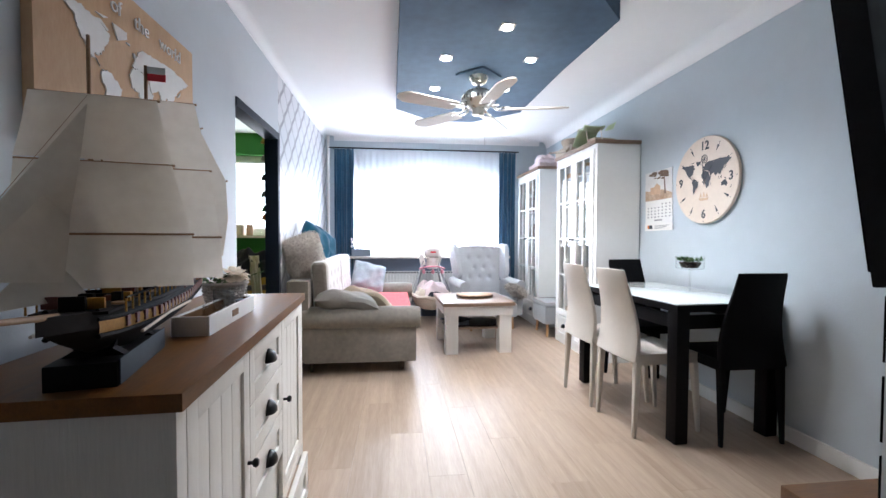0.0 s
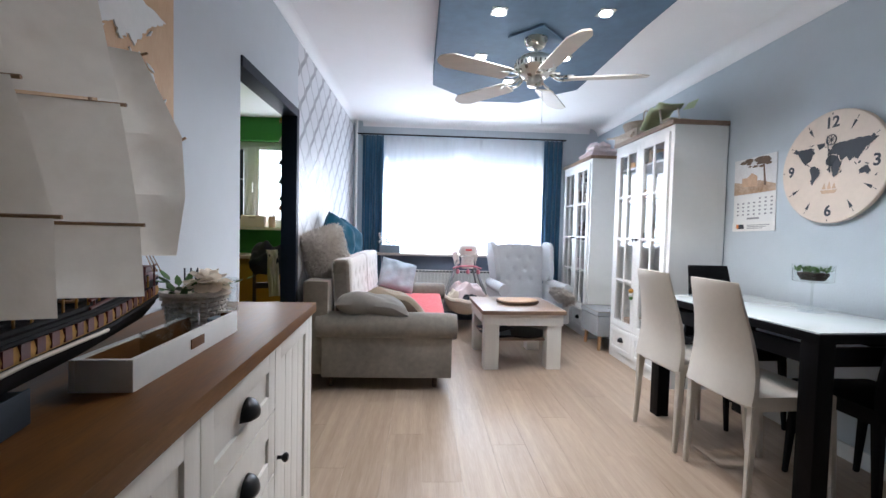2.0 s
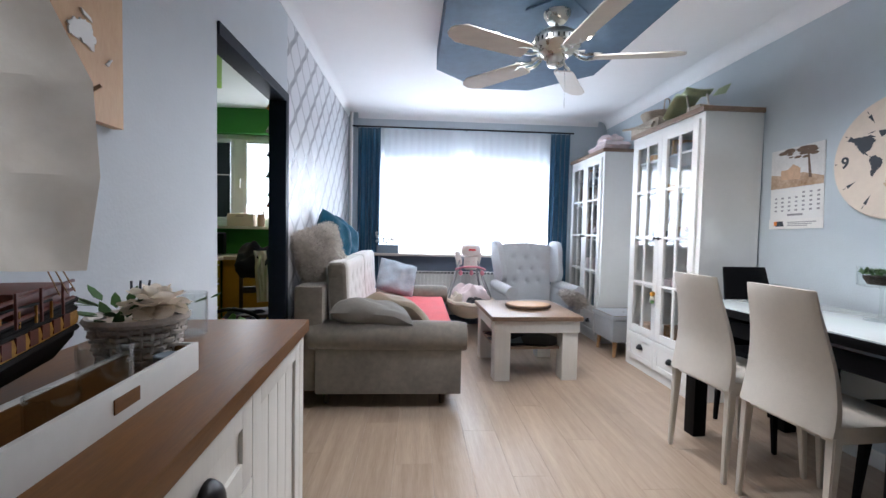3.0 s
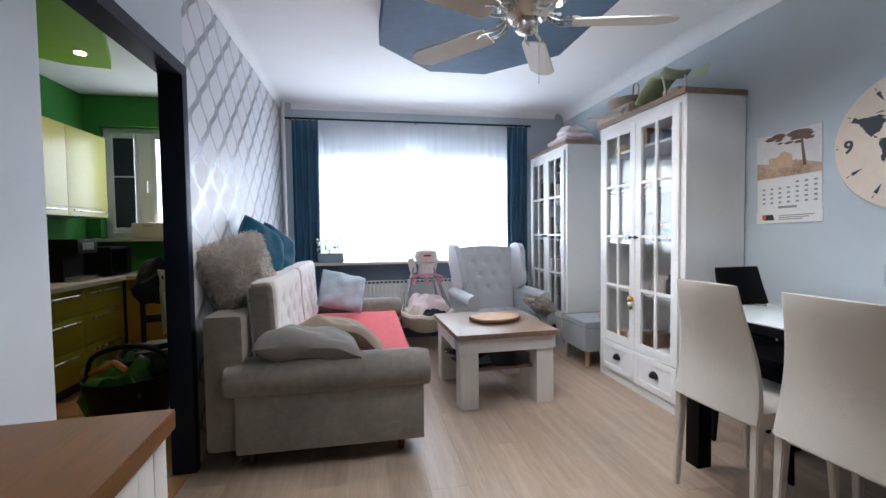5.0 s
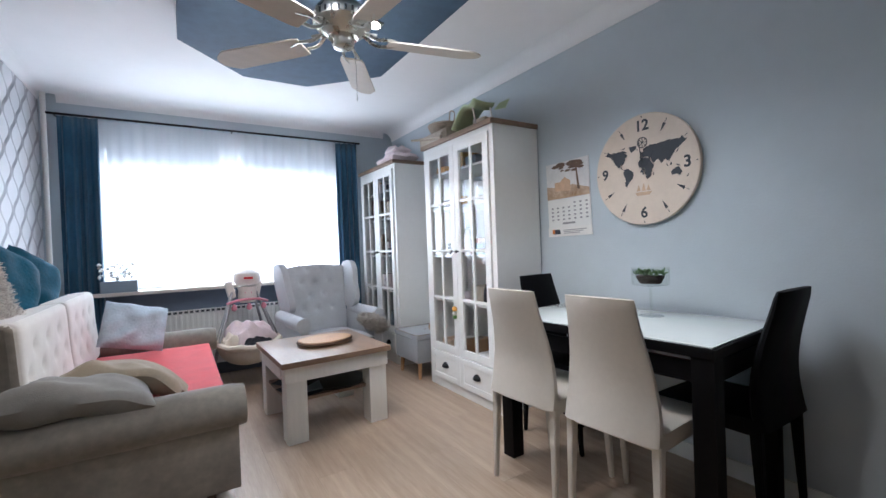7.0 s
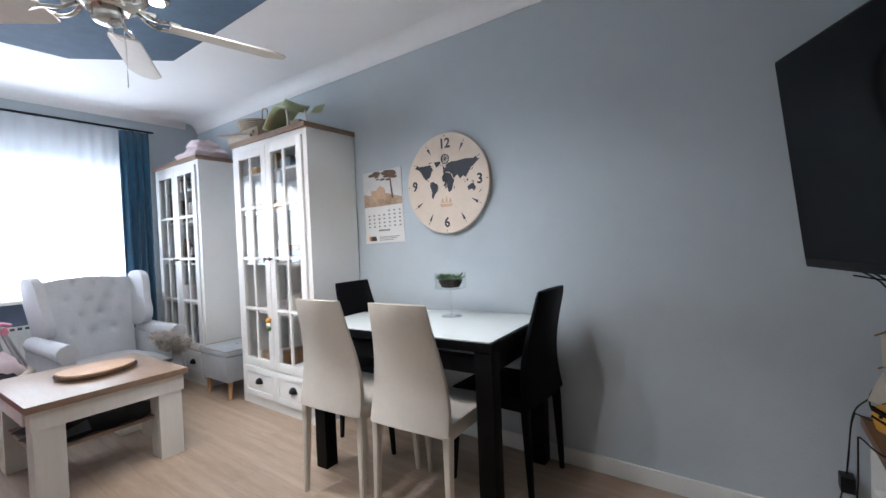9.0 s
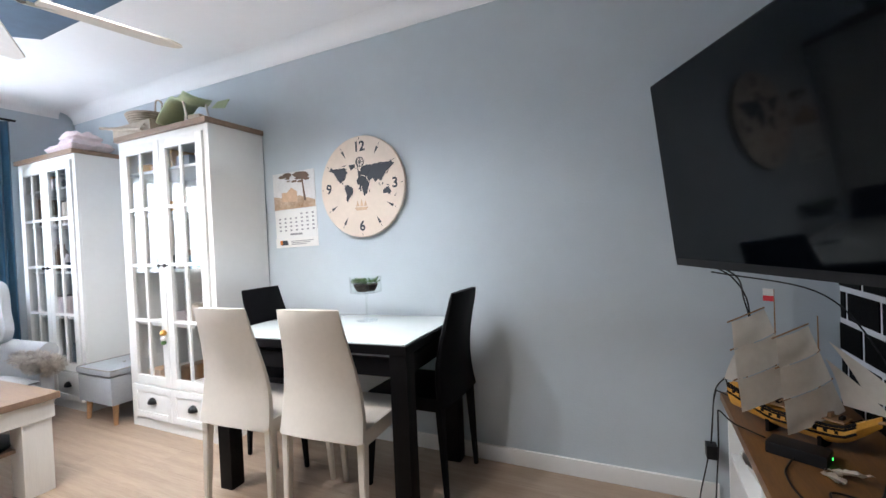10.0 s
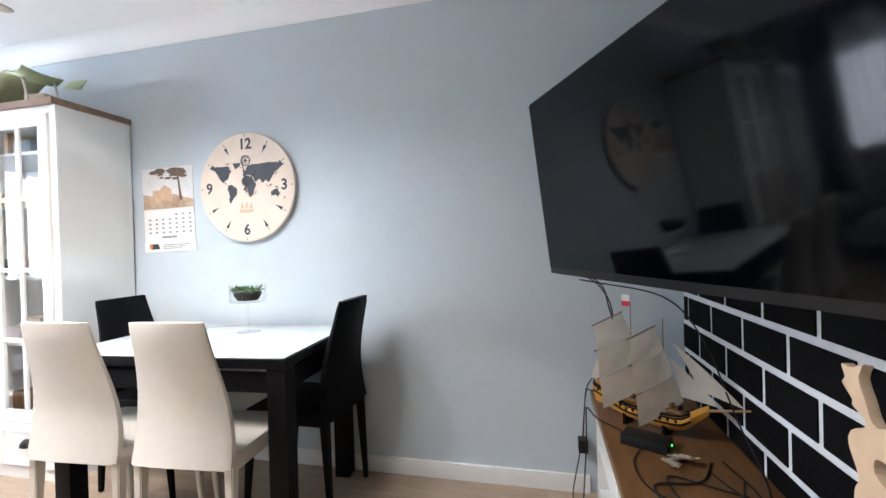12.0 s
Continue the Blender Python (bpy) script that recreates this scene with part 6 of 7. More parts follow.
def hat_basket(m, r, h):
    t = thing("straw_basket", m, "flat woven straw basket with a looped handle", "basket")
    for k in range(6):
        z = 0.008 + h * k / 6
        rr = r * (0.75 + 0.25 * k / 5)
        part("weaver", tube([(rr * math.cos(a), rr * 0.8 * math.sin(a), z) for a in [2 * math.pi * i / 22 for i in range(22)]], 0.008, 6, closed=True), M_STRAW, t)
    part("bottom", lathe([(0, 0.002), (r * 0.72, 0.002), (r * 0.72, 0.008), (0, 0.008)], 20), M_STRAW, t)
    part("handle", tube(curve([(-r, 0, h), (-r * 1.05, 0, h + 0.07), (-r * 0.7, 0, h + 0.09), (-r * 0.6, 0, h)], 6), 0.006, 6), M_STRAW, t)
    return t


solid("cardboard_box", bx(-0.12, 0.12, -0.22, 0.22, 0, 0.085, 0.003), M_STRAW, "shallow cardboard box under the straw basket", "box", pose(2.29, 4.92, 2.073))
hat_basket(pose(2.28, 4.92, 2.159, 0, 0, 100), 0.14, 0.085)
solid("wooden_rack", joined(rod((-0.03, -0.22, 0.012), (0.02, 0.22, 0.09), 0.012), joined(rod((0.05, -0.22, 0.012), (-0.05, 0.24, 0.08), 0.010), rod((0.0, -0.2, 0.05), (0.1, 0.2, 0.055), 0.010))), M_STRAW, "loose bundle of pale sticks on the cabinet", "sticks", pose(2.165, 4.95, 2.073))
solid("pink_blanket", cushion(0.32, 0.48, 0.12, 0.05, 21), M_PINK, "crumpled pale pink blanket on the cabinet", "blanket", pose(2.33, 5.94, 2.14))
solid("pink_blanket", cushion(0.22, 0.26, 0.09, 0.04, 23), M_PINK, "rolled pale pink blanket on the cabinet", "blanket", pose(2.30, 5.85, 2.205))

# contents of the cabinets
for (ya, yb) in ((4.15, 5.03), (5.71, 6.56)):
    for z in (0.326, 0.739, 1.119, 1.519, 1.819):
        y = ya + 0.02
        while y < yb - 0.10:
            w = rng.uniform(0.03, 0.14)
            h = rng.uniform(0.08, 0.24) if z < 1.8 else rng.uniform(0.06, 0.14)
            if rng.random() < 0.72:
                col = rng.choice((M_BROWN, M_STRAW, M_DARKCLOTH, M_PINK, M_PAPER, M_GOLD, M_BLUEGREY, M_REDWOOD, M_TEAL, M_TAN))
                x = rng.uniform(2.30, 2.40)
                if w < 0.06:
                    solid("book", bx(-0.08, 0.08, 0, w, 0, h, 0.003), col, "book standing on the cabinet shelf", "book", pose(x, y, z), "things in the glazed cabinets")
                elif w < 0.10:
                    solid("jar", lathe([(0, 0), (w * 0.45, 0), (w * 0.5, 0.01), (w * 0.5, h * 0.7), (w * 0.3, h * 0.85), (w * 0.32, h), (0, h)], 16), col, "jar standing on the cabinet shelf", "jar", pose(x, y + w / 2, z), "things in the glazed cabinets")
                else:
                    solid("storage_box", bx(-0.09, 0.09, 0, w, 0, h * 0.8, 0.006), col, "small storage box on the cabinet shelf", "box", pose(x, y, z), "things in the glazed cabinets")
            y += w + rng.uniform(0.004, 0.03)

# little toy hanging from a cabinet door knob
t = thing("hanging_charm", pose(2.136, 4.62, 0.66), "small colourful felt charm hanging on the cabinet", "charm")
part("cord", rod((0.003, 0, 0.05), (0.003, 0, 0.50), 0.001, seg=5), M_PAPER, t)
for z, r, mt in ((0.035, 0.022, M_GOLD), (0.0, 0.020, M_WHITEPAINT), (-0.03, 0.018, M_LEAF)):
    part("felt_ball", moved(lathe([(0, -r), (r * 0.7, -r * 0.7), (r, 0), (r * 0.7, r * 0.7), (0, r)], 14), Matrix.Translation((0, 0, z))), mt, t)


# baby swing in front of the radiator
def baby_swing():
    t = thing("baby_swing", pose(0.81, 6.16, 0) @ Matrix.Diagonal((0.97, 0.9, 0.97, 1)), "grey framed baby swing with a cream seat and pink trims", "baby swing")
    top = (0.0, 0.10, 0.90)
    for s in (-1, 1):
        part("leg", rod((s * 0.36, -0.28, 0.015), (s * 0.10, 0.06, 0.88), 0.014), M_GREYMETAL, t)
        part("leg", rod((s * 0.30, 0.38, 0.015), (s * 0.08, 0.12, 0.88), 0.014), M_GREYMETAL, t)
        part("foot", rod((s * 0.36, -0.30, 0.015), (s * 0.30, 0.40, 0.015), 0.015), M_TOYWHITE, t)
        part("hub", moved(bx(-0.035, 0.035, -0.05, 0.05, -0.09, 0.08, 0.028), Matrix.Translation((s * 0.12, 0.09, 0.89)) @ pose(0, 0, 0, 0, s * 12, 0)), M_TOYWHITE, t)
    part("motor_box", moved(lathe([(0, -0.06), (0.10, -0.05), (0.125, 0.0), (0.115, 0.06), (0.075, 0.095), (0, 0.105)], 20), Matrix.Translation((0.03, 0.06, 0.98))), M_TOYWHITE, t, "white plastic motor head")
    part("motor_lower", moved(lathe([(0, -0.10), (0.07, -0.095), (0.088, -0.05), (0.08, 0.02), (0.092, 0.06), (0, 0.075)], 20), Matrix.Translation((0.03, 0.06, 0.85))), M_TOYWHITE, t)
    part("badge", bx(-0.01, 0.07, -0.068, -0.055, 0.985, 1.005, 0.003), M_FLAGRED, t)
    part("badge", bx(0.0, 0.06, -0.018, -0.012, 0.84, 0.86, 0.002), M_TOYPINK, t)
    part("toy_bar", tube(curve([(-0.16, -0.02, 0.76), (-0.05, -0.05, 0.79), (0.10, -0.05, 0.79), (0.20, -0.02, 0.76)], 5), 0.012, 8), M_TOYPINK, t)
    for x in (-0.10, 0.03, 0.16):
        part("hanging_toy", moved(lathe([(0, -0.035), (0.022, -0.02), (0.026, 0), (0.012, 0.03), (0, 0.035)], 12), Matrix.Translation((x, -0.04, 0.72))), M_TOYPINK, t)
    # seat shell
    b_ = bmesh.new()
    n, m_ = 28, 8
    g = []
    for j in range(m_ + 1):
        f = j / m_
        rr = math.sin(f * math.pi / 2) ** 0.7
        g.append([b_.verts.new((0.27 * rr * math.cos(2 * math.pi * i / n), 0.30 * rr * math.sin(2 * math.pi * i / n), 0.20 + 0.22 * f ** 1.6 + 0.03 * math.sin(2 * math.pi * i / n) * f)) for i in range(n)])
    for a, c_ in zip(g[1:], g[2:]):
        for i in range(n):
            b_.faces.new((a[i], a[(i + 1) % n], c_[(i + 1) % n], c_[i]))
    b_.faces.new(g[1])
    for v in g[0]:
        b_.verts.remove(v)
    bmesh.ops.recalc_face_normals(b_, faces=b_.faces[:])
    sh = part("seat_shell", moved(b_, Matrix.Translation((0.0, -0.12, 0))), M_LINEN, t, "cream quilted seat")
    sm = sh.modifiers.new("thick", "SOLIDIFY")
    sm.thickness = 0.02
    part("seat_rim", tube([(0.28 * math.cos(a), -0.12 + 0.31 * math.sin(a), 0.425 + 0.03 * math.sin(a) + 0.008 * math.sin(a * 9)) for a in [2 * math.pi * i / 36 for i in range(36)]], 0.028, 8, closed=True), M_LINEN, sh)
    for s in (-1, 1):
        part("arm_rod", rod((s * 0.27, -0.12, 0.42), (s * 0.11, 0.06, 0.86), 0.008), M_GREYMETAL, t)


baby_swing()
b = cushion(0.38, 0.36, 0.22, 0.06, 31, n=30)
for v in b.verts:
    v.co += Vector((0.3, 0.3, 1.0)) * 0.014 * noise.noise(v.co * 16)
solid("baby_blanket", b, M_PINK, "crumpled pale pink blanket in the baby swing", "blanket", pose(0.83, 6.05, 0.44, 12, 0, 20))
solid("baby_blanket", cushion(0.22, 0.20, 0.14, 0.05, 35), M_LINEN, "folded cream muslin cloth in the baby swing", "cloth", pose(0.69, 5.96, 0.41))
solid("dark_cloth", cushion(0.24, 0.12, 0.06, 0.03, 37), M_DARKCLOTH, "dark folded cloth on the swing rim", "cloth", pose(0.865, 5.85, 0.41))

# fur throw on the armchair
b = cushion(0.22, 0.26, 0.08, 0.05, 41, n=22)
solid("fur_throw", b, M_FUR, "grey shaggy fur throw over the armchair arm", "throw", pose(1.86, 5.64, 0.485, 0, 30, 20))
shag(bpy.data.objects["fur_throw"], M_FUR, 2600, 0.035, 9)

# toy on the footstool
solid("green_toy", moved(lathe([(0, 0), (0.05, 0.0), (0.055, 0.05), (0.03, 0.09), (0.035, 0.15), (0, 0.17)], 14), pose(0, 0, 0)), M_LIMEPAINT, "bright green plush toy on the footstool", "toy", pose(2.40, 5.30, 0.406))
solid("brown_toy", moved(lathe([(0, 0), (0.03, 0.0), (0.035, 0.03), (0.02, 0.06), (0, 0.07)], 12), pose(0, 0, 0)), M_TAN, "small tan plush toy on the footstool", "toy", pose(2.33, 5.32, 0.406))

# box with dried flowers on the window sill
t = thing("planter_box", pose(-0.15, 6.49, 0.893), "pale planter box with white flowers on the sill", "planter")
part("box", bx(-0.13, 0.13, -0.05, 0.05, 0, 0.10, 0.004), M_BLUEGREY, t)
for k in range(40):
    a = rng.uniform(0, 6.28)
    r = rng.uniform(0.012, 0.022)
    part("blossom", moved(lathe([(0, -r), (r, 0), (0, r)], 7), Matrix.Translation((rng.uniform(-0.14, 0.14), rng.uniform(-0.06, 0.04), 0.13 + rng.uniform(-0.02, 0.12)))), M_PAPER, t)

# roller blinds behind the sheer curtain
for a, c_ in ((-0.24, 0.72), (0.86, 1.88)):
    t = thing("roller_blind", pose(0, 0, 0), "half-drawn blue grey roller blind behind the curtain", "blind", "roller blinds")
    part("cassette", bx(a, c_, 6.655, 6.705, 2.20, 2.26, 0.01), M_PVC, t)
    part("cloth", bx(a + 0.02, c_ - 0.02, 6.677, 6.679, 2.03, 2.20), M_BLUEGREY, t)
    part("bottom_bar", rod((a + 0.02, 6.678, 2.025), (c_ - 0.02, 6.678, 2.025), 0.009), M_PVC, t)

# added white bar where the wall folds in the window corner
setting("corner_fold_bar", rod((LX + 0.05, 6.53, 0), (LX + 0.05, 6.53, CZ - 0.02), 0.019), M_WHITEPAINT, "white round bar standing in for the wall corner fold", smooth=True)


# television bench and what stands on it
t = thing("television_bench", pose(0, 0, 0), "white open television bench with a brown wooden top", "bench")
bz = 0.52
part("top", bx(1.35, 2.55, BY + 0.006, 1.393, bz - 0.035, bz, 0.004), M_BENCHTOP, t, "brown wooden top")
for x in (1.365, 1.95, 2.515):
    part("side", bx(x, x + 0.02, BY + 0.02, 1.37, 0.0, bz - 0.035, 0.002), M_WHITE, t)
part("back", bx(1.385, 2.515, BY + 0.012, BY + 0.0195, 0.0, bz - 0.035), M_WHITE, t)
for z in (0.05, 0.25):
    part("shelf", bx(1.3855, 1.9495, BY + 0.02, 1.365, z, z + 0.018), M_WHITE, t)
    part("shelf", bx(1.9705, 2.5145, BY + 0.02, 1.365, z, z + 0.018), M_WHITE, t)
solid("white_bowl", lathe([(0, 0), (0.09, 0), (0.15, 0.10), (0.145, 0.10), (0.085, 0.006), (0, 0.006)], 28), M_WHITEPAINT, "white round bowl on the bench shelf", "bowl", pose(2.26, 1.22, 0.269))
solid("black_box", bx(-0.14, 0.14, -0.10, 0.10, 0, 0.07, 0.006), M_BLACKPLASTIC, "black set-top box on the bench shelf", "set-top box", pose(2.28, 1.22, 0.069))


def small_ship():
    t = thing("ship_model", pose(2.15, 1.225, bz, 0, 0, -38) @ Matrix.Diagonal((0.85, 0.86, 0.95, 1)), "yellow and brown sailing ship model with canvas sails", "ship model")
    for y in (-0.08, 0.09):
        part("cradle", bx(-0.04, 0.04, y - 0.006, y + 0.006, 0, 0.045), M_HULL, t)
    hull(t, -0.24, 0.24, 0.055, 0.018, 0.09, M_GOLD, M_HULL, 0.05, (0.006, 0.005), None, M_HULL)
    part("deck", bx(-0.035, 0.035, -0.15, 0.20, 0.102, 0.107), M_SPAR, t)
    part("bowsprit", rod((0, -0.20, 0.12), (0, -0.40, 0.17), 0.006, 0.003), M_SPAR, t)
    for i in range(10):
        part("deck_fitting", bx(-0.014, 0.014, -0.14 + i * 0.033, -0.128 + i * 0.033, 0.107, 0.118 + 0.006 * (i % 3), 0.001), (M_HULL, M_SPAR)[i % 2], t)
    for y, h, w in ((-0.07, 0.41, 0.108), (0.07, 0.45, 0.118)):
        part("mast", rod((0, y, 0.10), (0, y, h + 0.03), 0.004, 0.002), M_SPAR, t)
        zs = [h, h - 0.10, h - 0.21, h - 0.33]
        for k in range(3):
            wa, wb = w * (0.62 + 0.17 * k), w * (0.62 + 0.17 * (k + 1))
            ob = sail(t, [(-wa, wa, zs[k] - 0.002, 0.0), (-wb, wb, zs[k + 1] + 0.002, 0.0)], 0.03)
            ob.matrix_basis = Matrix.Translation((0, y - 0.006, 0)) @ pose(0, 0, 0, 0, -16, -22)
            part("yard", rod((-wa - 0.01, 0, zs[k]), (wa + 0.01, 0, zs[k]), 0.0028), M_SPAR, t, place=Matrix.Translation((0, y, 0)) @ pose(0, 0, 0, 0, -16, -22))
    part("mast", rod((0, 0.18, 0.11), (0, 0.18, 0.34), 0.003, 0.002), M_SPAR, t)
    sail(t, [(-0.06, 0.06, 0.32, 0.18), (-0.075, 0.075, 0.22, 0.18)], 0.02)
    jib(t, (0, -0.10, 0.36), (0, -0.36, 0.165), (0.015, -0.20, 0.19))
    jib(t, (0, -0.09, 0.30), (0, -0.27, 0.15), (0.02, -0.13, 0.15))
    jib(t, (0, 0.20, 0.30), (0.01, 0.28, 0.14), (0, 0.19, 0.14), "spanker")
    fl = part("flag", bx(-0.001, 0.001, 0.07, 0.11, 0.495, 0.521), M_WHITEPAINT, t, "white and red flag")
    part("flag_red", bx(-0.001, 0.001, 0.07, 0.11, 0.475, 0.4945), M_FLAGRED, fl)
    part("flag_staff", rod((0, 0.07, 0.46), (0, 0.07, 0.52), 0.0015), M_SPAR, t)
    for y, h in ((-0.07, 0.40), (0.07, 0.44)):
        for s in (-1, 1):
            for k in (0.0, 0.02):
                part("shroud", rod((s * 0.045, y + 0.02 + k, 0.105), (0, y, h * 0.85), 0.0007, seg=4), M_SPAR, t)


small_ship()
t = thing("router_box", pose(2.0, 1.265, bz, 0, 0, 62), "black plastic box with a green light", "router")
part("body", bx(-0.075, 0.075, -0.04, 0.04, 0, 0.038, 0.008), M_BLACKPLASTIC, t)
part("light", bx(-0.0765, -0.0755, -0.02, -0.014, 0.014, 0.019), glow("green_led", (0.05, 1.0, 0.1), 4), t)
for k, (x, y, r) in enumerate(((1.90, 1.18, 30), (1.86, 1.225, -20))):
    solid("canvas_scrap", cushion(0.095, 0.055, 0.006, 0.012, 70 + k, 10, rnd=0.0), M_SAIL, "crumpled scrap of white canvas on the bench", "scrap", pose(x, y, bz + 0.018, 12, 20, r), "canvas scraps on the bench")


# carved wooden deer
def deer():
    """Flat sawn figure: leg, chest, neck, head with branching antlers."""
    body = [(0.008, 0.0), (0.008, 0.12), (0.006, 0.198), (0.012, 0.237), (0.024, 0.259), (0.016, 0.282), (0.001, 0.316), (0.012, 0.344), (0.048, 0.364), (0.046, 0.378), (0.018, 0.392), (0.018, 0.404), (-0.006, 0.426), (0.002, 0.440), (-0.005, 0.462), (0.018, 0.460), (0.049, 0.473), (0.038, 0.446), (0.052, 0.412), (0.062, 0.385), (0.078, 0.374), (0.110, 0.385), (0.150, 0.380), (0.165, 0.355), (0.150, 0.325), (0.110, 0.318), (0.070, 0.318), (0.065, 0.290), (0.100, 0.272), (0.150, 0.270), (0.185, 0.245), (0.190, 0.12), (0.188, 0.0), (0.160, 0.0), (0.158, 0.12), (0.120, 0.215), (0.070, 0.225), (0.048, 0.12), (0.045, 0.0)]
    out = curve([(a, c, 0) for a, c in body], 3)
    return prism([(p.x, p.y) for p in out], -0.009, 0.009, 0.001)


solid("wooden_deer", deer(), M_PLY, "pale plywood deer figure standing on the bench", "figure", pose(1.376, BY + 0.062, bz + 0.002, 92, 0, 180))

# wall arm of the television and its cables
part("wall_arm", bx(0.45, 0.75, 0.05, 0.09, 0.2, 0.5, 0.005), M_BLACKPLASTIC, tv)
t = thing("steel_bracket", pose(0, 0, 0), "black steel bracket between brick wall and television", "bracket")
part("wall_plate", bx(1.66, 1.86, BY + 0.005, BY + 0.02, 1.30, 1.55, 0.003), M_IRON, t)
part("arm", rod((1.76, BY + 0.02, 1.42), (1.74, 1.23, 1.42), 0.025), M_IRON, t)


def cable(name, pts, r=0.0029):
    line = [Vector(p) for p in curve(pts, 8)]
    for p in line:
        if 1.25 < p.x < 2.56 and p.y < 1.44 and p.z > 0.40:
            p.z = max(p.z, bz + r + 0.0005)
    return solid(name, tube(line, r, 6), M_BLACKPLASTIC, "thin black cable hanging by the television bench", "cable", group="cables by the television")


cable("cable", [(2.16, 1.47, 1.11), (2.30, 1.37, 1.04), (2.39, 1.31, 0.93), (2.40, 1.316, 0.79), (2.42, 1.385, 0.64), (2.46, 1.37, 0.54), (2.565, 1.41, 0.50), (2.575, 1.43, 0.28), (2.56, 1.48, 0.03), (2.50, 1.48, 0.006)])
cable("cable", [(2.12, 1.45, 1.11), (2.22, 1.37, 1.05), (2.36, 1.33, 0.96), (2.385, 1.31, 0.84), (2.43, 1.36, 0.66), (2.565, 1.405, 0.53), (2.575, 1.42, 0.40), (2.575, 1.43, 0.27)])
cable("cable", [(2.14, 1.46, 1.08), (2.26, 1.14, 1.00), (2.18, 1.03, 0.86), (1.92, 1.02, 0.66), (1.72, 1.02, 0.53), (1.74, 1.10, 0.521), (1.80, 1.25, 0.521), (1.62, 1.22, 0.521), (1.66, 1.08, 0.521), (1.84, 1.12, 0.521)])
cable("cable", [(1.90, 1.10, 0.525), (1.78, 1.17, 0.525), (1.74, 1.30, 0.525), (1.60, 1.26, 0.525), (1.66, 1.12, 0.525), (1.80, 1.05, 0.525)])
cable("cable", [(1.98, 1.28, 0.53), (1.86, 1.33, 0.521), (1.70, 1.30, 0.521), (1.60, 1.12, 0.521), (1.72, 1.04, 0.521), (1.92, 1.06, 0.521)])
cable("cable", [(2.09, 1.33, 0.53), (2.20, 1.40, 0.521), (2.30, 1.425, 0.49), (2.31, 1.44, 0.30), (2.28, 1.46, 0.10), (2.34, 1.48, 0.006)])
solid("power_adapter", bx(-0.03, 0.03, -0.022, 0.022, -0.03, 0.03, 0.006), M_BLACKPLASTIC, "black power adapter plugged in beside the bench", "adapter", pose(RX - 0.031, 1.43, 0.245))

# ---------------------------------------------------------------- kitchen beyond the opening


def front(parent, name, x, y0, y1, z0, z1, material, handle=True):
    d = part(name, bx(x, x + 0.018, y0 + 0.002, y1 - 0.002, z0 + 0.002, z1 - 0.002, 0.002), material, parent)
    if handle:
        part("handle", rod((x + 0.035, y0 + 0.08, z1 - 0.05), (x + 0.035, y1 - 0.08, z1 - 0.05), 0.006), M_METAL, d)
        for y in (y0 + 0.10, y1 - 0.10):
            part("handle_post", rod((x + 0.018, y, z1 - 0.05), (x + 0.035, y, z1 - 0.05), 0.004, seg=6), M_METAL, d)
    return d


for ya, yb in ((4.50, 5.10), (5.10, 5.70), (5.70, 6.30)):
    t = thing("kitchen_cabinet", KIT @ pose(0, 0, 0), "olive green kitchen base cabinet with drawers", "kitchen cabinet", "kitchen base cabinets")
    part("body", bx(KX + 0.01, -2.16, ya, yb, 0.10, 0.83), M_WHITE, t)
    part("plinth", bx(KX + 0.01, -2.21, ya, yb, 0.0, 0.10), M_INK, t)
    for z0, z1 in ((0.10, 0.36), (0.36, 0.62), (0.62, 0.83)):
        front(t, "drawer", -2.16, ya, yb, z0, z1, M_OLIVE)
t = thing("kitchen_worktop", KIT @ pose(0, 0, 0), "pale stone effect kitchen worktop", "worktop")
part("slab", bx(KX + 0.002, -2.11, 4.48, 6.90 - 0.002, 0.832, 0.87, 0.004), M_COUNTER, t)
part("slab", bx(-2.1099, -0.755, 6.30, 6.90 - 0.002, 0.832, 0.87, 0.004), M_COUNTER, t)
for xa, xb in ((-2.14, -1.44), (-1.44, -0.78)):
    t = thing("kitchen_cabinet", KIT @ pose(0, 0, 0), "ochre yellow kitchen base cabinet under the window", "kitchen cabinet", "kitchen base cabinets")
    part("body", bx(xa, xb, 6.36, 6.90 - 0.01, 0.10, 0.83), M_WHITE, t)
    part("door", bx(xa + 0.002, xb - 0.002, 6.342, 6.36, 0.102, 0.828, 0.002), M_OCHRE, t)
    part("plinth", bx(xa, xb, 6.40, 6.90 - 0.01, 0, 0.10), M_INK, t)
for ya, yb in ((5.43, 6.03), (6.03, 6.63)):
    t = thing("wall_cabinet", KIT @ pose(0, 0, 0), "glossy lime yellow kitchen wall cabinet", "kitchen cabinet", "kitchen wall cabinets")
    part("body", bx(KX + 0.01, -2.44, ya, yb, 1.42, 2.20), M_WHITE, t)
    part("door", bx(-2.44, -2.422, ya + 0.002, yb - 0.002, 1.50, 2.198, 0.002), M_LIME, t)
    d = part("flap", bx(-2.44, -2.422, ya + 0.002, yb - 0.002, 1.422, 1.496, 0.002), M_LIME, t)
    part("handle", rod((-2.405, ya + 0.05, 1.47), (-2.405, yb - 0.05, 1.47), 0.007), M_METAL, d)
    for y in (ya + 0.08, yb - 0.08):
        part("handle_post", rod((-2.422, y, 1.47), (-2.405, y, 1.47), 0.004, seg=6), M_METAL, d)
t = thing("coffee_machine", KIT @ pose(-2.34, 5.93, 0.871), "black coffee machine on the kitchen worktop", "coffee machine")
part("body", bx(-0.18, 0.0, -0.14, 0.14, 0, 0.35, 0.015), M_BLACKPLASTIC, t)
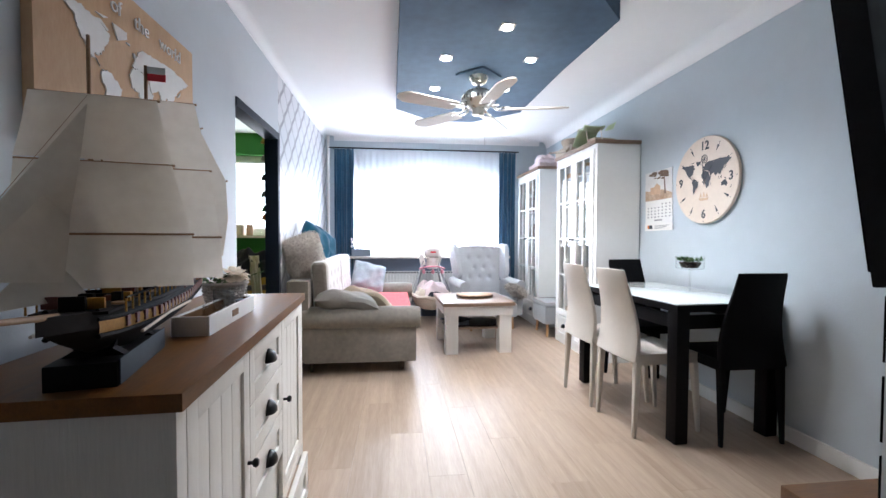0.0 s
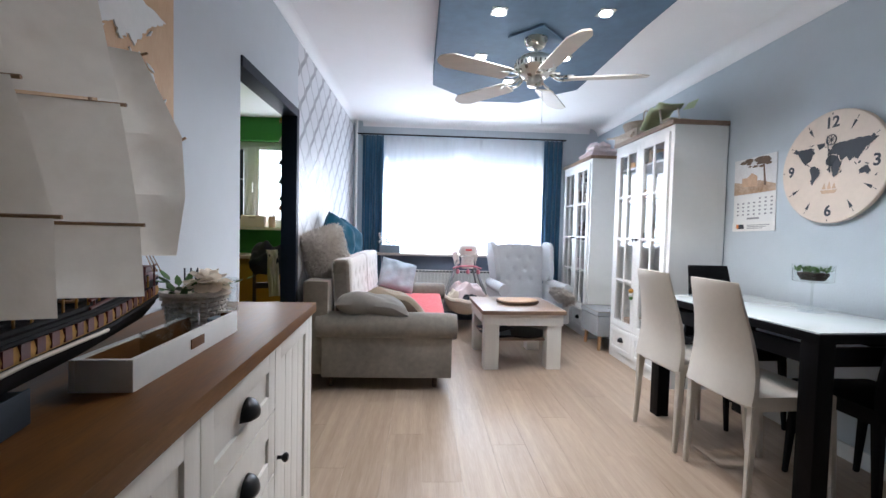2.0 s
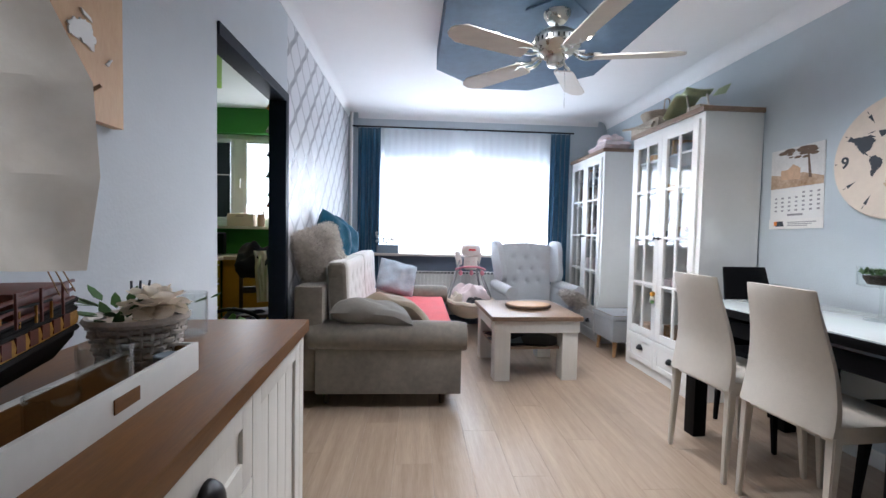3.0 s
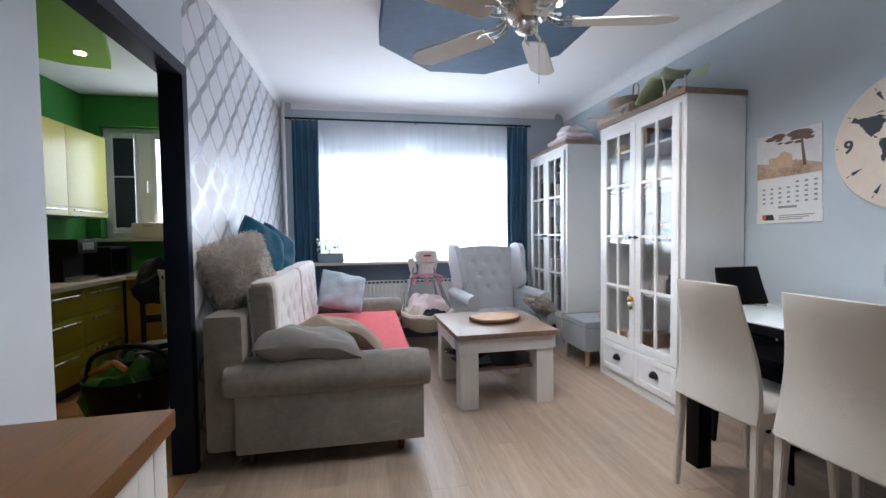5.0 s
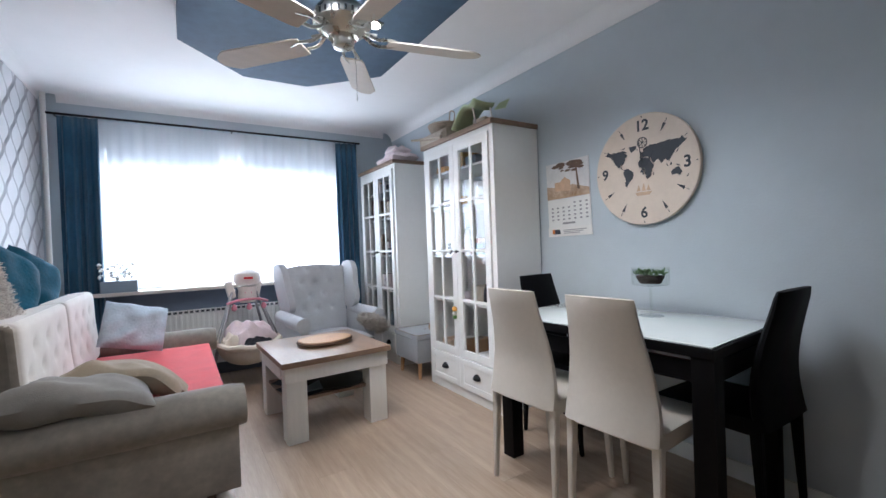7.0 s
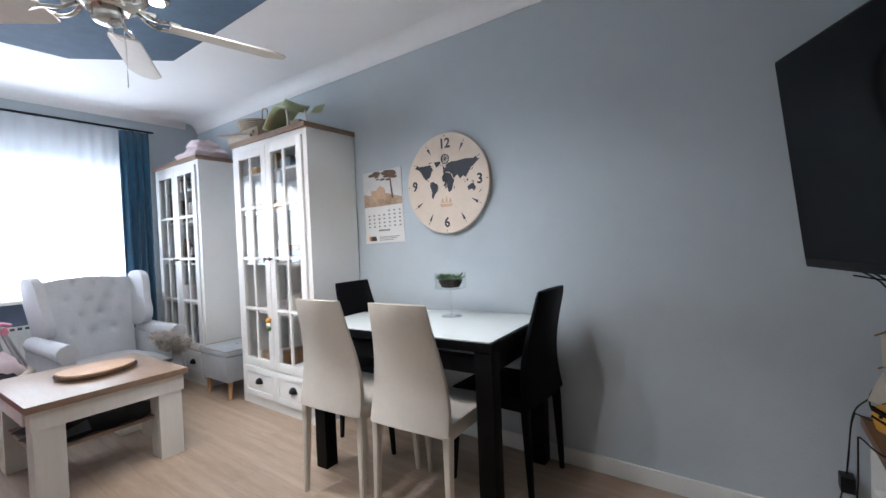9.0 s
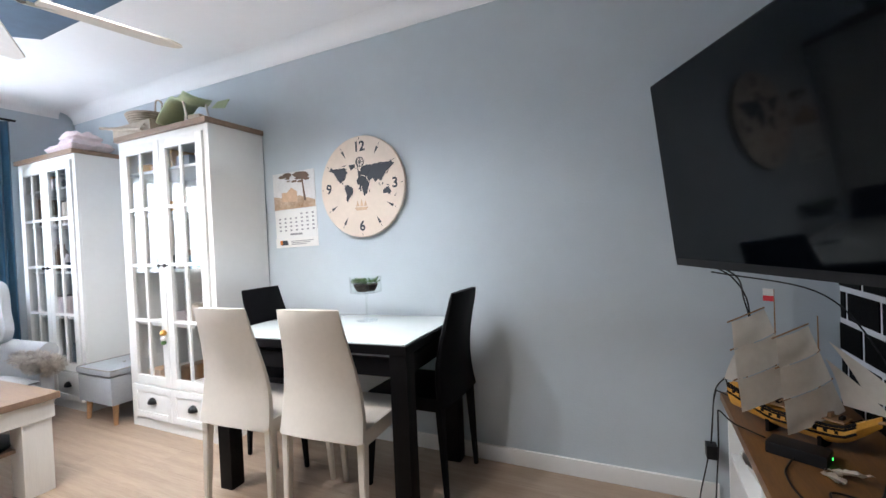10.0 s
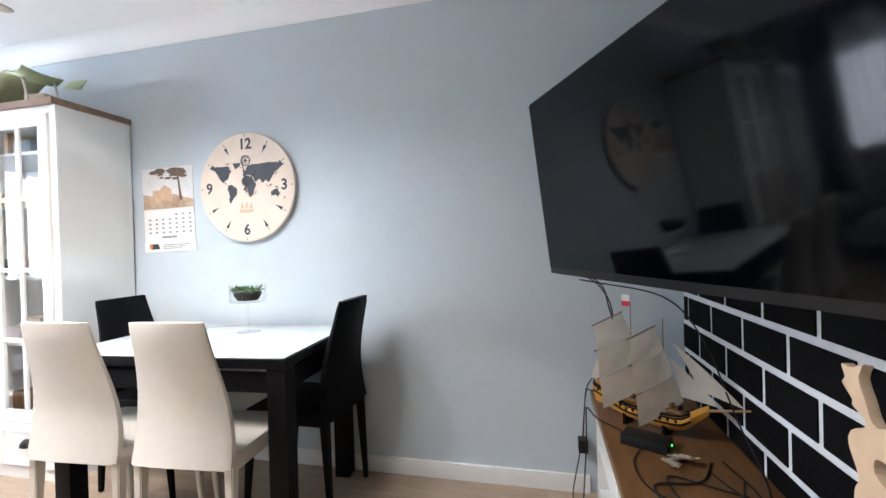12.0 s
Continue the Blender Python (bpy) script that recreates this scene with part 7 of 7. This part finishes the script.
part("head", bx(0.0, 0.12, -0.14, 0.14, 0.23, 0.35, 0.015), M_BLACKPLASTIC, t)
part("drip_tray", bx(0.0, 0.13, -0.13, 0.13, 0, 0.035, 0.006), M_METAL, t)
part("panel", bx(0.121, 0.124, -0.08, 0.08, 0.26, 0.32), M_GREYMETAL, t)
t = thing("microwave", KIT @ pose(-2.36, 6.40, 0.871), "dark microwave in the kitchen corner", "microwave")
part("body", bx(-0.20, 0.16, -0.17, 0.19, 0.01, 0.27, 0.008), M_BLACKPLASTIC, t)
part("door_glass", bx(0.161, 0.166, -0.15, 0.10, 0.03, 0.25), M_SCREEN, t)
for a in (-0.12, 0.14):
    part("foot", bx(-0.15, 0.10, a - 0.01, a + 0.01, 0, 0.01), M_BLACKPLASTIC, t)

# kitchen window
tk = tagged(thing("window_2", KIT @ pose(0, 0, 0), "white plastic kitchen window, one casement shaded", "window"), kind="structure")
b = bx(KW0, KW1, 7.00, 7.07, KWZ0, KWZ0 + 0.06, 0.004)
b = bx(KW0, KW1, 7.00, 7.07, KWZ1 - 0.06, KWZ1, 0.004, bm=b)
b = bx(KW0, KW0 + 0.06, 7.00, 7.07, KWZ0 + 0.06, KWZ1 - 0.06, 0.004, bm=b)
b = bx(KW1 - 0.06, KW1, 7.00, 7.07, KWZ0 + 0.06, KWZ1 - 0.06, 0.004, bm=b)
b = bx(-2.27, -2.15, 7.00 - 0.02, 7.07, KWZ0 + 0.06, KWZ1 - 0.06, 0.004, bm=b)
part("window_frame", b, M_PVC, tk)
for a, c_ in ((KW0 + 0.06, -2.27), (-2.15, KW1 - 0.06)):
    p = part("pane", bx(a, c_, 7.03, 7.036, KWZ0 + 0.06, KWZ1 - 0.06), M_CLEAR, tk)
    p.visible_shadow = False
    b = bx(a, a + 0.05, 7.00 - 0.02, 7.00, KWZ0 + 0.06, KWZ1 - 0.06, 0.004)
    b = bx(c_ - 0.05, c_, 7.00 - 0.02, 7.00, KWZ0 + 0.06, KWZ1 - 0.06, 0.004, bm=b)
    b = bx(a + 0.05, c_ - 0.05, 7.00 - 0.02, 7.00, KWZ0 + 0.06, KWZ0 + 0.11, 0.004, bm=b)
    b = bx(a + 0.05, c_ - 0.05, 7.00 - 0.02, 7.00, KWZ1 - 0.11, KWZ1 - 0.06, 0.004, bm=b)
    part("casement", b, M_PVC, tk)
part("window_handle", bx(-2.20, -2.18, 7.00 - 0.06, 7.00 - 0.02, 1.70, 1.82, 0.005), M_PVC, tk)
part("window_sill", bx(KW0 - 0.05, KW1 + 0.05, 6.72, 7.0, 1.185, 1.218, 0.005), M_SILL, tk)
t = thing("roller_blind", KIT @ pose(0, 0, 0), "dark drawn roller blind on the kitchen window", "blind")
M_DARKBLIND = mat("dark_blind", (0.018, 0.028, 0.038), 0.7, var=0.1)
part("cloth", bx(KW0 + 0.11, -2.32, 6.972, 6.975, 1.33, 2.27), M_DARKBLIND, t)
part("bottom_bar", bx(KW0 + 0.11, -2.32, 6.966, 6.971, 1.86, 1.872), M_PVC, t)
t = thing("bread_bin", KIT @ pose(-2.09, 6.80, 1.219), "cream bread bin on the kitchen window sill", "bread bin")
part("body", bx(-0.17, 0.17, -0.07, 0.07, 0, 0.155, 0.02), M_LINEN, t)
part("handle", bx(-0.05, 0.05, -0.078, -0.0705, 0.115, 0.13, 0.003), M_STRAW, t)
solid("dish_soap_bottle", lathe([(0, 0), (0.045, 0), (0.05, 0.02), (0.045, 0.13), (0.02, 0.18), (0.018, 0.23), (0, 0.235)], 16), M_PINK, "pink plastic bottle on the kitchen sill", "bottle", KIT @ pose(-2.09, 6.92, 1.219))
solid("utensil_pot", lathe([(0, 0), (0.045, 0), (0.05, 0.15), (0.045, 0.15), (0.04, 0.01), (0, 0.01)], 18), M_TAN, "terracotta utensil pot on the kitchen sill", "pot", KIT @ pose(-1.84, 6.80, 1.219))
for k in range(3):
    solid("kitchen_spoon", rod((-1.84 + 0.012 * (k - 1), 6.80, 1.23), (-1.84 + 0.03 * (k - 1), 6.79 + 0.01 * k, 1.45), 0.005, 0.009, 6), M_OAKLEG, "wooden spoon standing in the pot", "spoon", KIT, "spoons in the pot")

# kitchen ceiling: lime panel with a warm downlight
t = thing("kitchen_ceiling_panel", KIT @ pose(0, 0, 0), "lime green ceiling panel with a downlight", "ceiling panel")
part("board", prism([(KX + 0.05, 3.2), (-1.10, 3.2), (-1.44, 4.80), (-1.90, 5.80), (-2.20, 5.74), (KX + 0.05, 5.30)], 2.60, 2.73), M_LIMEPAINT, t, smooth=False)
downlamp(*(KIT @ Vector((-1.94, 5.46, 2.585))), KITCHEN_SPOT, (1.0, 0.78, 0.50))
t = thing("downlight", KIT @ pose(-1.94, 5.46, 2.60), "small lit warm downlight in the kitchen ceiling", "downlight")
part("bezel", lathe([(0.05, -0.005), (0.05, -0.001), (0, -0.001)], 24), M_METAL, t)
part("bulb", lathe([(0.036, -0.010), (0.036, -0.0055), (0, -0.0055)], 20), M_KITCHENSPOT, t)

# chair with clothes, basket with a shopping bag
t = thing("kitchen_chair", KIT @ pose(-1.26, 5.18, 0, 0, 0, 20), "dark wooden kitchen chair draped with clothes", "chair")
part("seat", bx(-0.20, 0.20, -0.20, 0.20, 0.43, 0.46, 0.008), M_DARKLEG, t)
for a in (-0.17, 0.17):
    part("leg", bx(a - 0.018, a + 0.018, -0.19, -0.155, 0, 0.43, 0.003), M_DARKLEG, t)
    part("leg", bx(a - 0.018, a + 0.018, 0.155, 0.19, 0, 0.90, 0.003), M_DARKLEG, t)
part("back_rail", bx(-0.17, 0.17, 0.16, 0.185, 0.80, 0.90, 0.004), M_DARKLEG, t)
part("back_rail", bx(-0.17, 0.17, 0.16, 0.185, 0.60, 0.66, 0.004), M_DARKLEG, t)
solid("draped_jacket", moved(cushion(0.46, 0.40, 0.18, 0.09, 51, n=22), pose(0, 0, 0, 20, 0, 0)), M_DARKCLOTH, "dark jacket draped over the kitchen chair", "jacket", KIT @ pose(-1.30, 5.30, 0.90, 0, 10, 20))
solid("draped_scarf", cushion(0.12, 0.5, 0.09, 0.05, 53), M_LINEN, "beige striped cloth hanging over the kitchen chair", "scarf", KIT @ pose(-1.22, 5.12, 0.78, 70, 0, 30))
t = thing("laundry_basket", KIT @ pose(-1.40, 4.90, 0), "black plastic carry basket with a curved handle", "basket")
part("tub", lathe([(0, 0), (0.20, 0), (0.24, 0.10), (0.27, 0.34), (0.26, 0.34), (0.22, 0.10), (0, 0.02)], 28), M_BLACKPLASTIC, t)
part("handle", tube(curve([(-0.27, 0, 0.32), (-0.22, 0, 0.46), (0.0, 0, 0.52), (0.22, 0, 0.46), (0.27, 0, 0.32)], 6), 0.016, 8), M_BLACKPLASTIC, t)
solid("shopping_bag", moved(cushion(0.40, 0.36, 0.30, 0.12, 61, n=24), pose(0, 0, 0)), M_LIMEBAG, "crumpled green shopping bag in the basket", "bag", KIT @ pose(-1.42, 4.86, 0.26))
solid("orange_strap", tube(curve([(-0.12, -0.12, 0.40), (-0.04, -0.14, 0.43), (0.02, -0.12, 0.46), (0.10, -0.14, 0.42)], 6), 0.018, 6), M_ORANGE, "orange strap lying over the green bag", "strap", KIT @ pose(-1.42, 4.84, 0.0))
solid("dark_blanket", cushion(0.40, 0.34, 0.16, 0.05, 63), M_DARKCLOTH, "dark quilted cloth lying in the basket", "blanket", KIT @ pose(-1.36, 5.02, 0.38, 20, 0, 0))

# hanging rack with small pots beside the opening
t = thing("hanging_rack", KIT @ pose(-0.93, 4.56, 0), "black hanging rack with small pots and lamps", "rack")
part("rail", rod((0.05, 0, 1.35), (0.05, 0, 2.22), 0.010), M_IRON, t)
for z, r, mt in ((2.15, 0.05, M_GOLD), (1.98, 0.055, M_GREYMETAL), (1.80, 0.05, M_IRON), (1.64, 0.055, M_GREYMETAL), (1.50, 0.045, M_LEAF), (1.42, 0.05, M_ORANGE)):
    part("pot", moved(lathe([(0, 0), (r * 0.5, 0), (r, -0.05), (r * 0.95, -0.055), (0, -0.03)], 18), Matrix.Translation((0, 0, z))), mt, t)
    part("arm", rod((0.05, 0, z), (0, 0, z), 0.005, seg=6), M_IRON, t)
part("wall_bracket", rod((0.05, 0, 1.8), (0.19, 0.0, 1.8), 0.008), M_IRON, t)

# ---------------------------------------------------------------- floor planks, bricks and tiles
PW, PL = 0.192, 1.29
plank_mesh = {}


def plank(w, l):
    key = (round(w, 3), round(l, 3))
    if key not in plank_mesh:
        b_ = bx(0.0004, w - 0.0004, 0.0004, l - 0.0004, -0.012, 0.0, 0.0006)
        me = bpy.data.meshes.new("plank")
        b_.to_mesh(me)
        b_.free()
        me.materials.append(M_PLANK)
        plank_mesh[key] = me
    return plank_mesh[key]


x, k = LX, 0
while x < RX - 0.01:
    w = min(PW, RX - x)
    y = -1.2 - (k * 0.47) % PL
    while y < WY:
        a, c_ = max(y, -1.2), min(y + PL, WY)
        if c_ - a > 0.02:
            ob = new("plank", plank(w, c_ - a))
            ob.parent = part_floor
            ob.location = (x, a, 0)
        y += PL
    x += PW
    k += 1

# bricks: painted courses, a little proud of the joints
brick_mesh = {}


def brick(w, h):
    key = (round(w, 3), round(h, 3))
    if key not in brick_mesh:
        b_ = bx(0, w, 0, 0.004, 0, h, 0.0015)
        me = bpy.data.meshes.new("brick")
        b_.to_mesh(me)
        b_.free()
        me.materials.append(M_BRICK)
        brick_mesh[key] = me
    return brick_mesh[key]


CH, BL, JT = 0.127, 0.265, 0.022
row, z = 0, 0.846 + JT / 2 - 7 * CH
while z < CZ - 0.02:
    za, zb = max(z, 0.0), min(z + CH - JT, CZ - 0.005)
    x = 2.52 if row % 2 else 2.6525
    if row % 2:
        spans = [(max(1.09, x + JT), RX - 0.015)]
    else:
        spans = [(2.4095, RX - 0.003)]
        x -= BL
    while x > 1.09 + 0.01:
        spans.append((max(1.09, x - BL + JT), x))
        x -= BL
    for a, c_ in spans:
        if c_ - a > 0.02:
            ob = new("brick", brick(c_ - a, zb - za))
            ob.parent = wall_brick
            ob.location = (a, BY + 0.0005, za)
    # end face of the wall beside the passage
    ob = new("brick", brick(0.116, zb - za))
    ob.parent = wall_brick
    ob.matrix_basis = pose(1.0895, BY - 0.128, za, 0, 0, 90)
    z += CH
    row += 1

# kitchen floor tiles
tile_me = None
for i in range(6):
    for j in range(14):
        if tile_me is None:
            b_ = bx(0.003, 0.303, 0.003, 0.303, -0.012, 0.0, 0.002)
            tile_me = bpy.data.meshes.new("tile")
            b_.to_mesh(tile_me)
            b_.free()
            tile_me.materials.append(M_TILE)
        ob = new("tile", tile_me)
        ob.parent = kitchen_floor
        ob.location = (LX - 0.019 - 0.306 * (i + 1), 2.25 + 0.306 * j, 0)
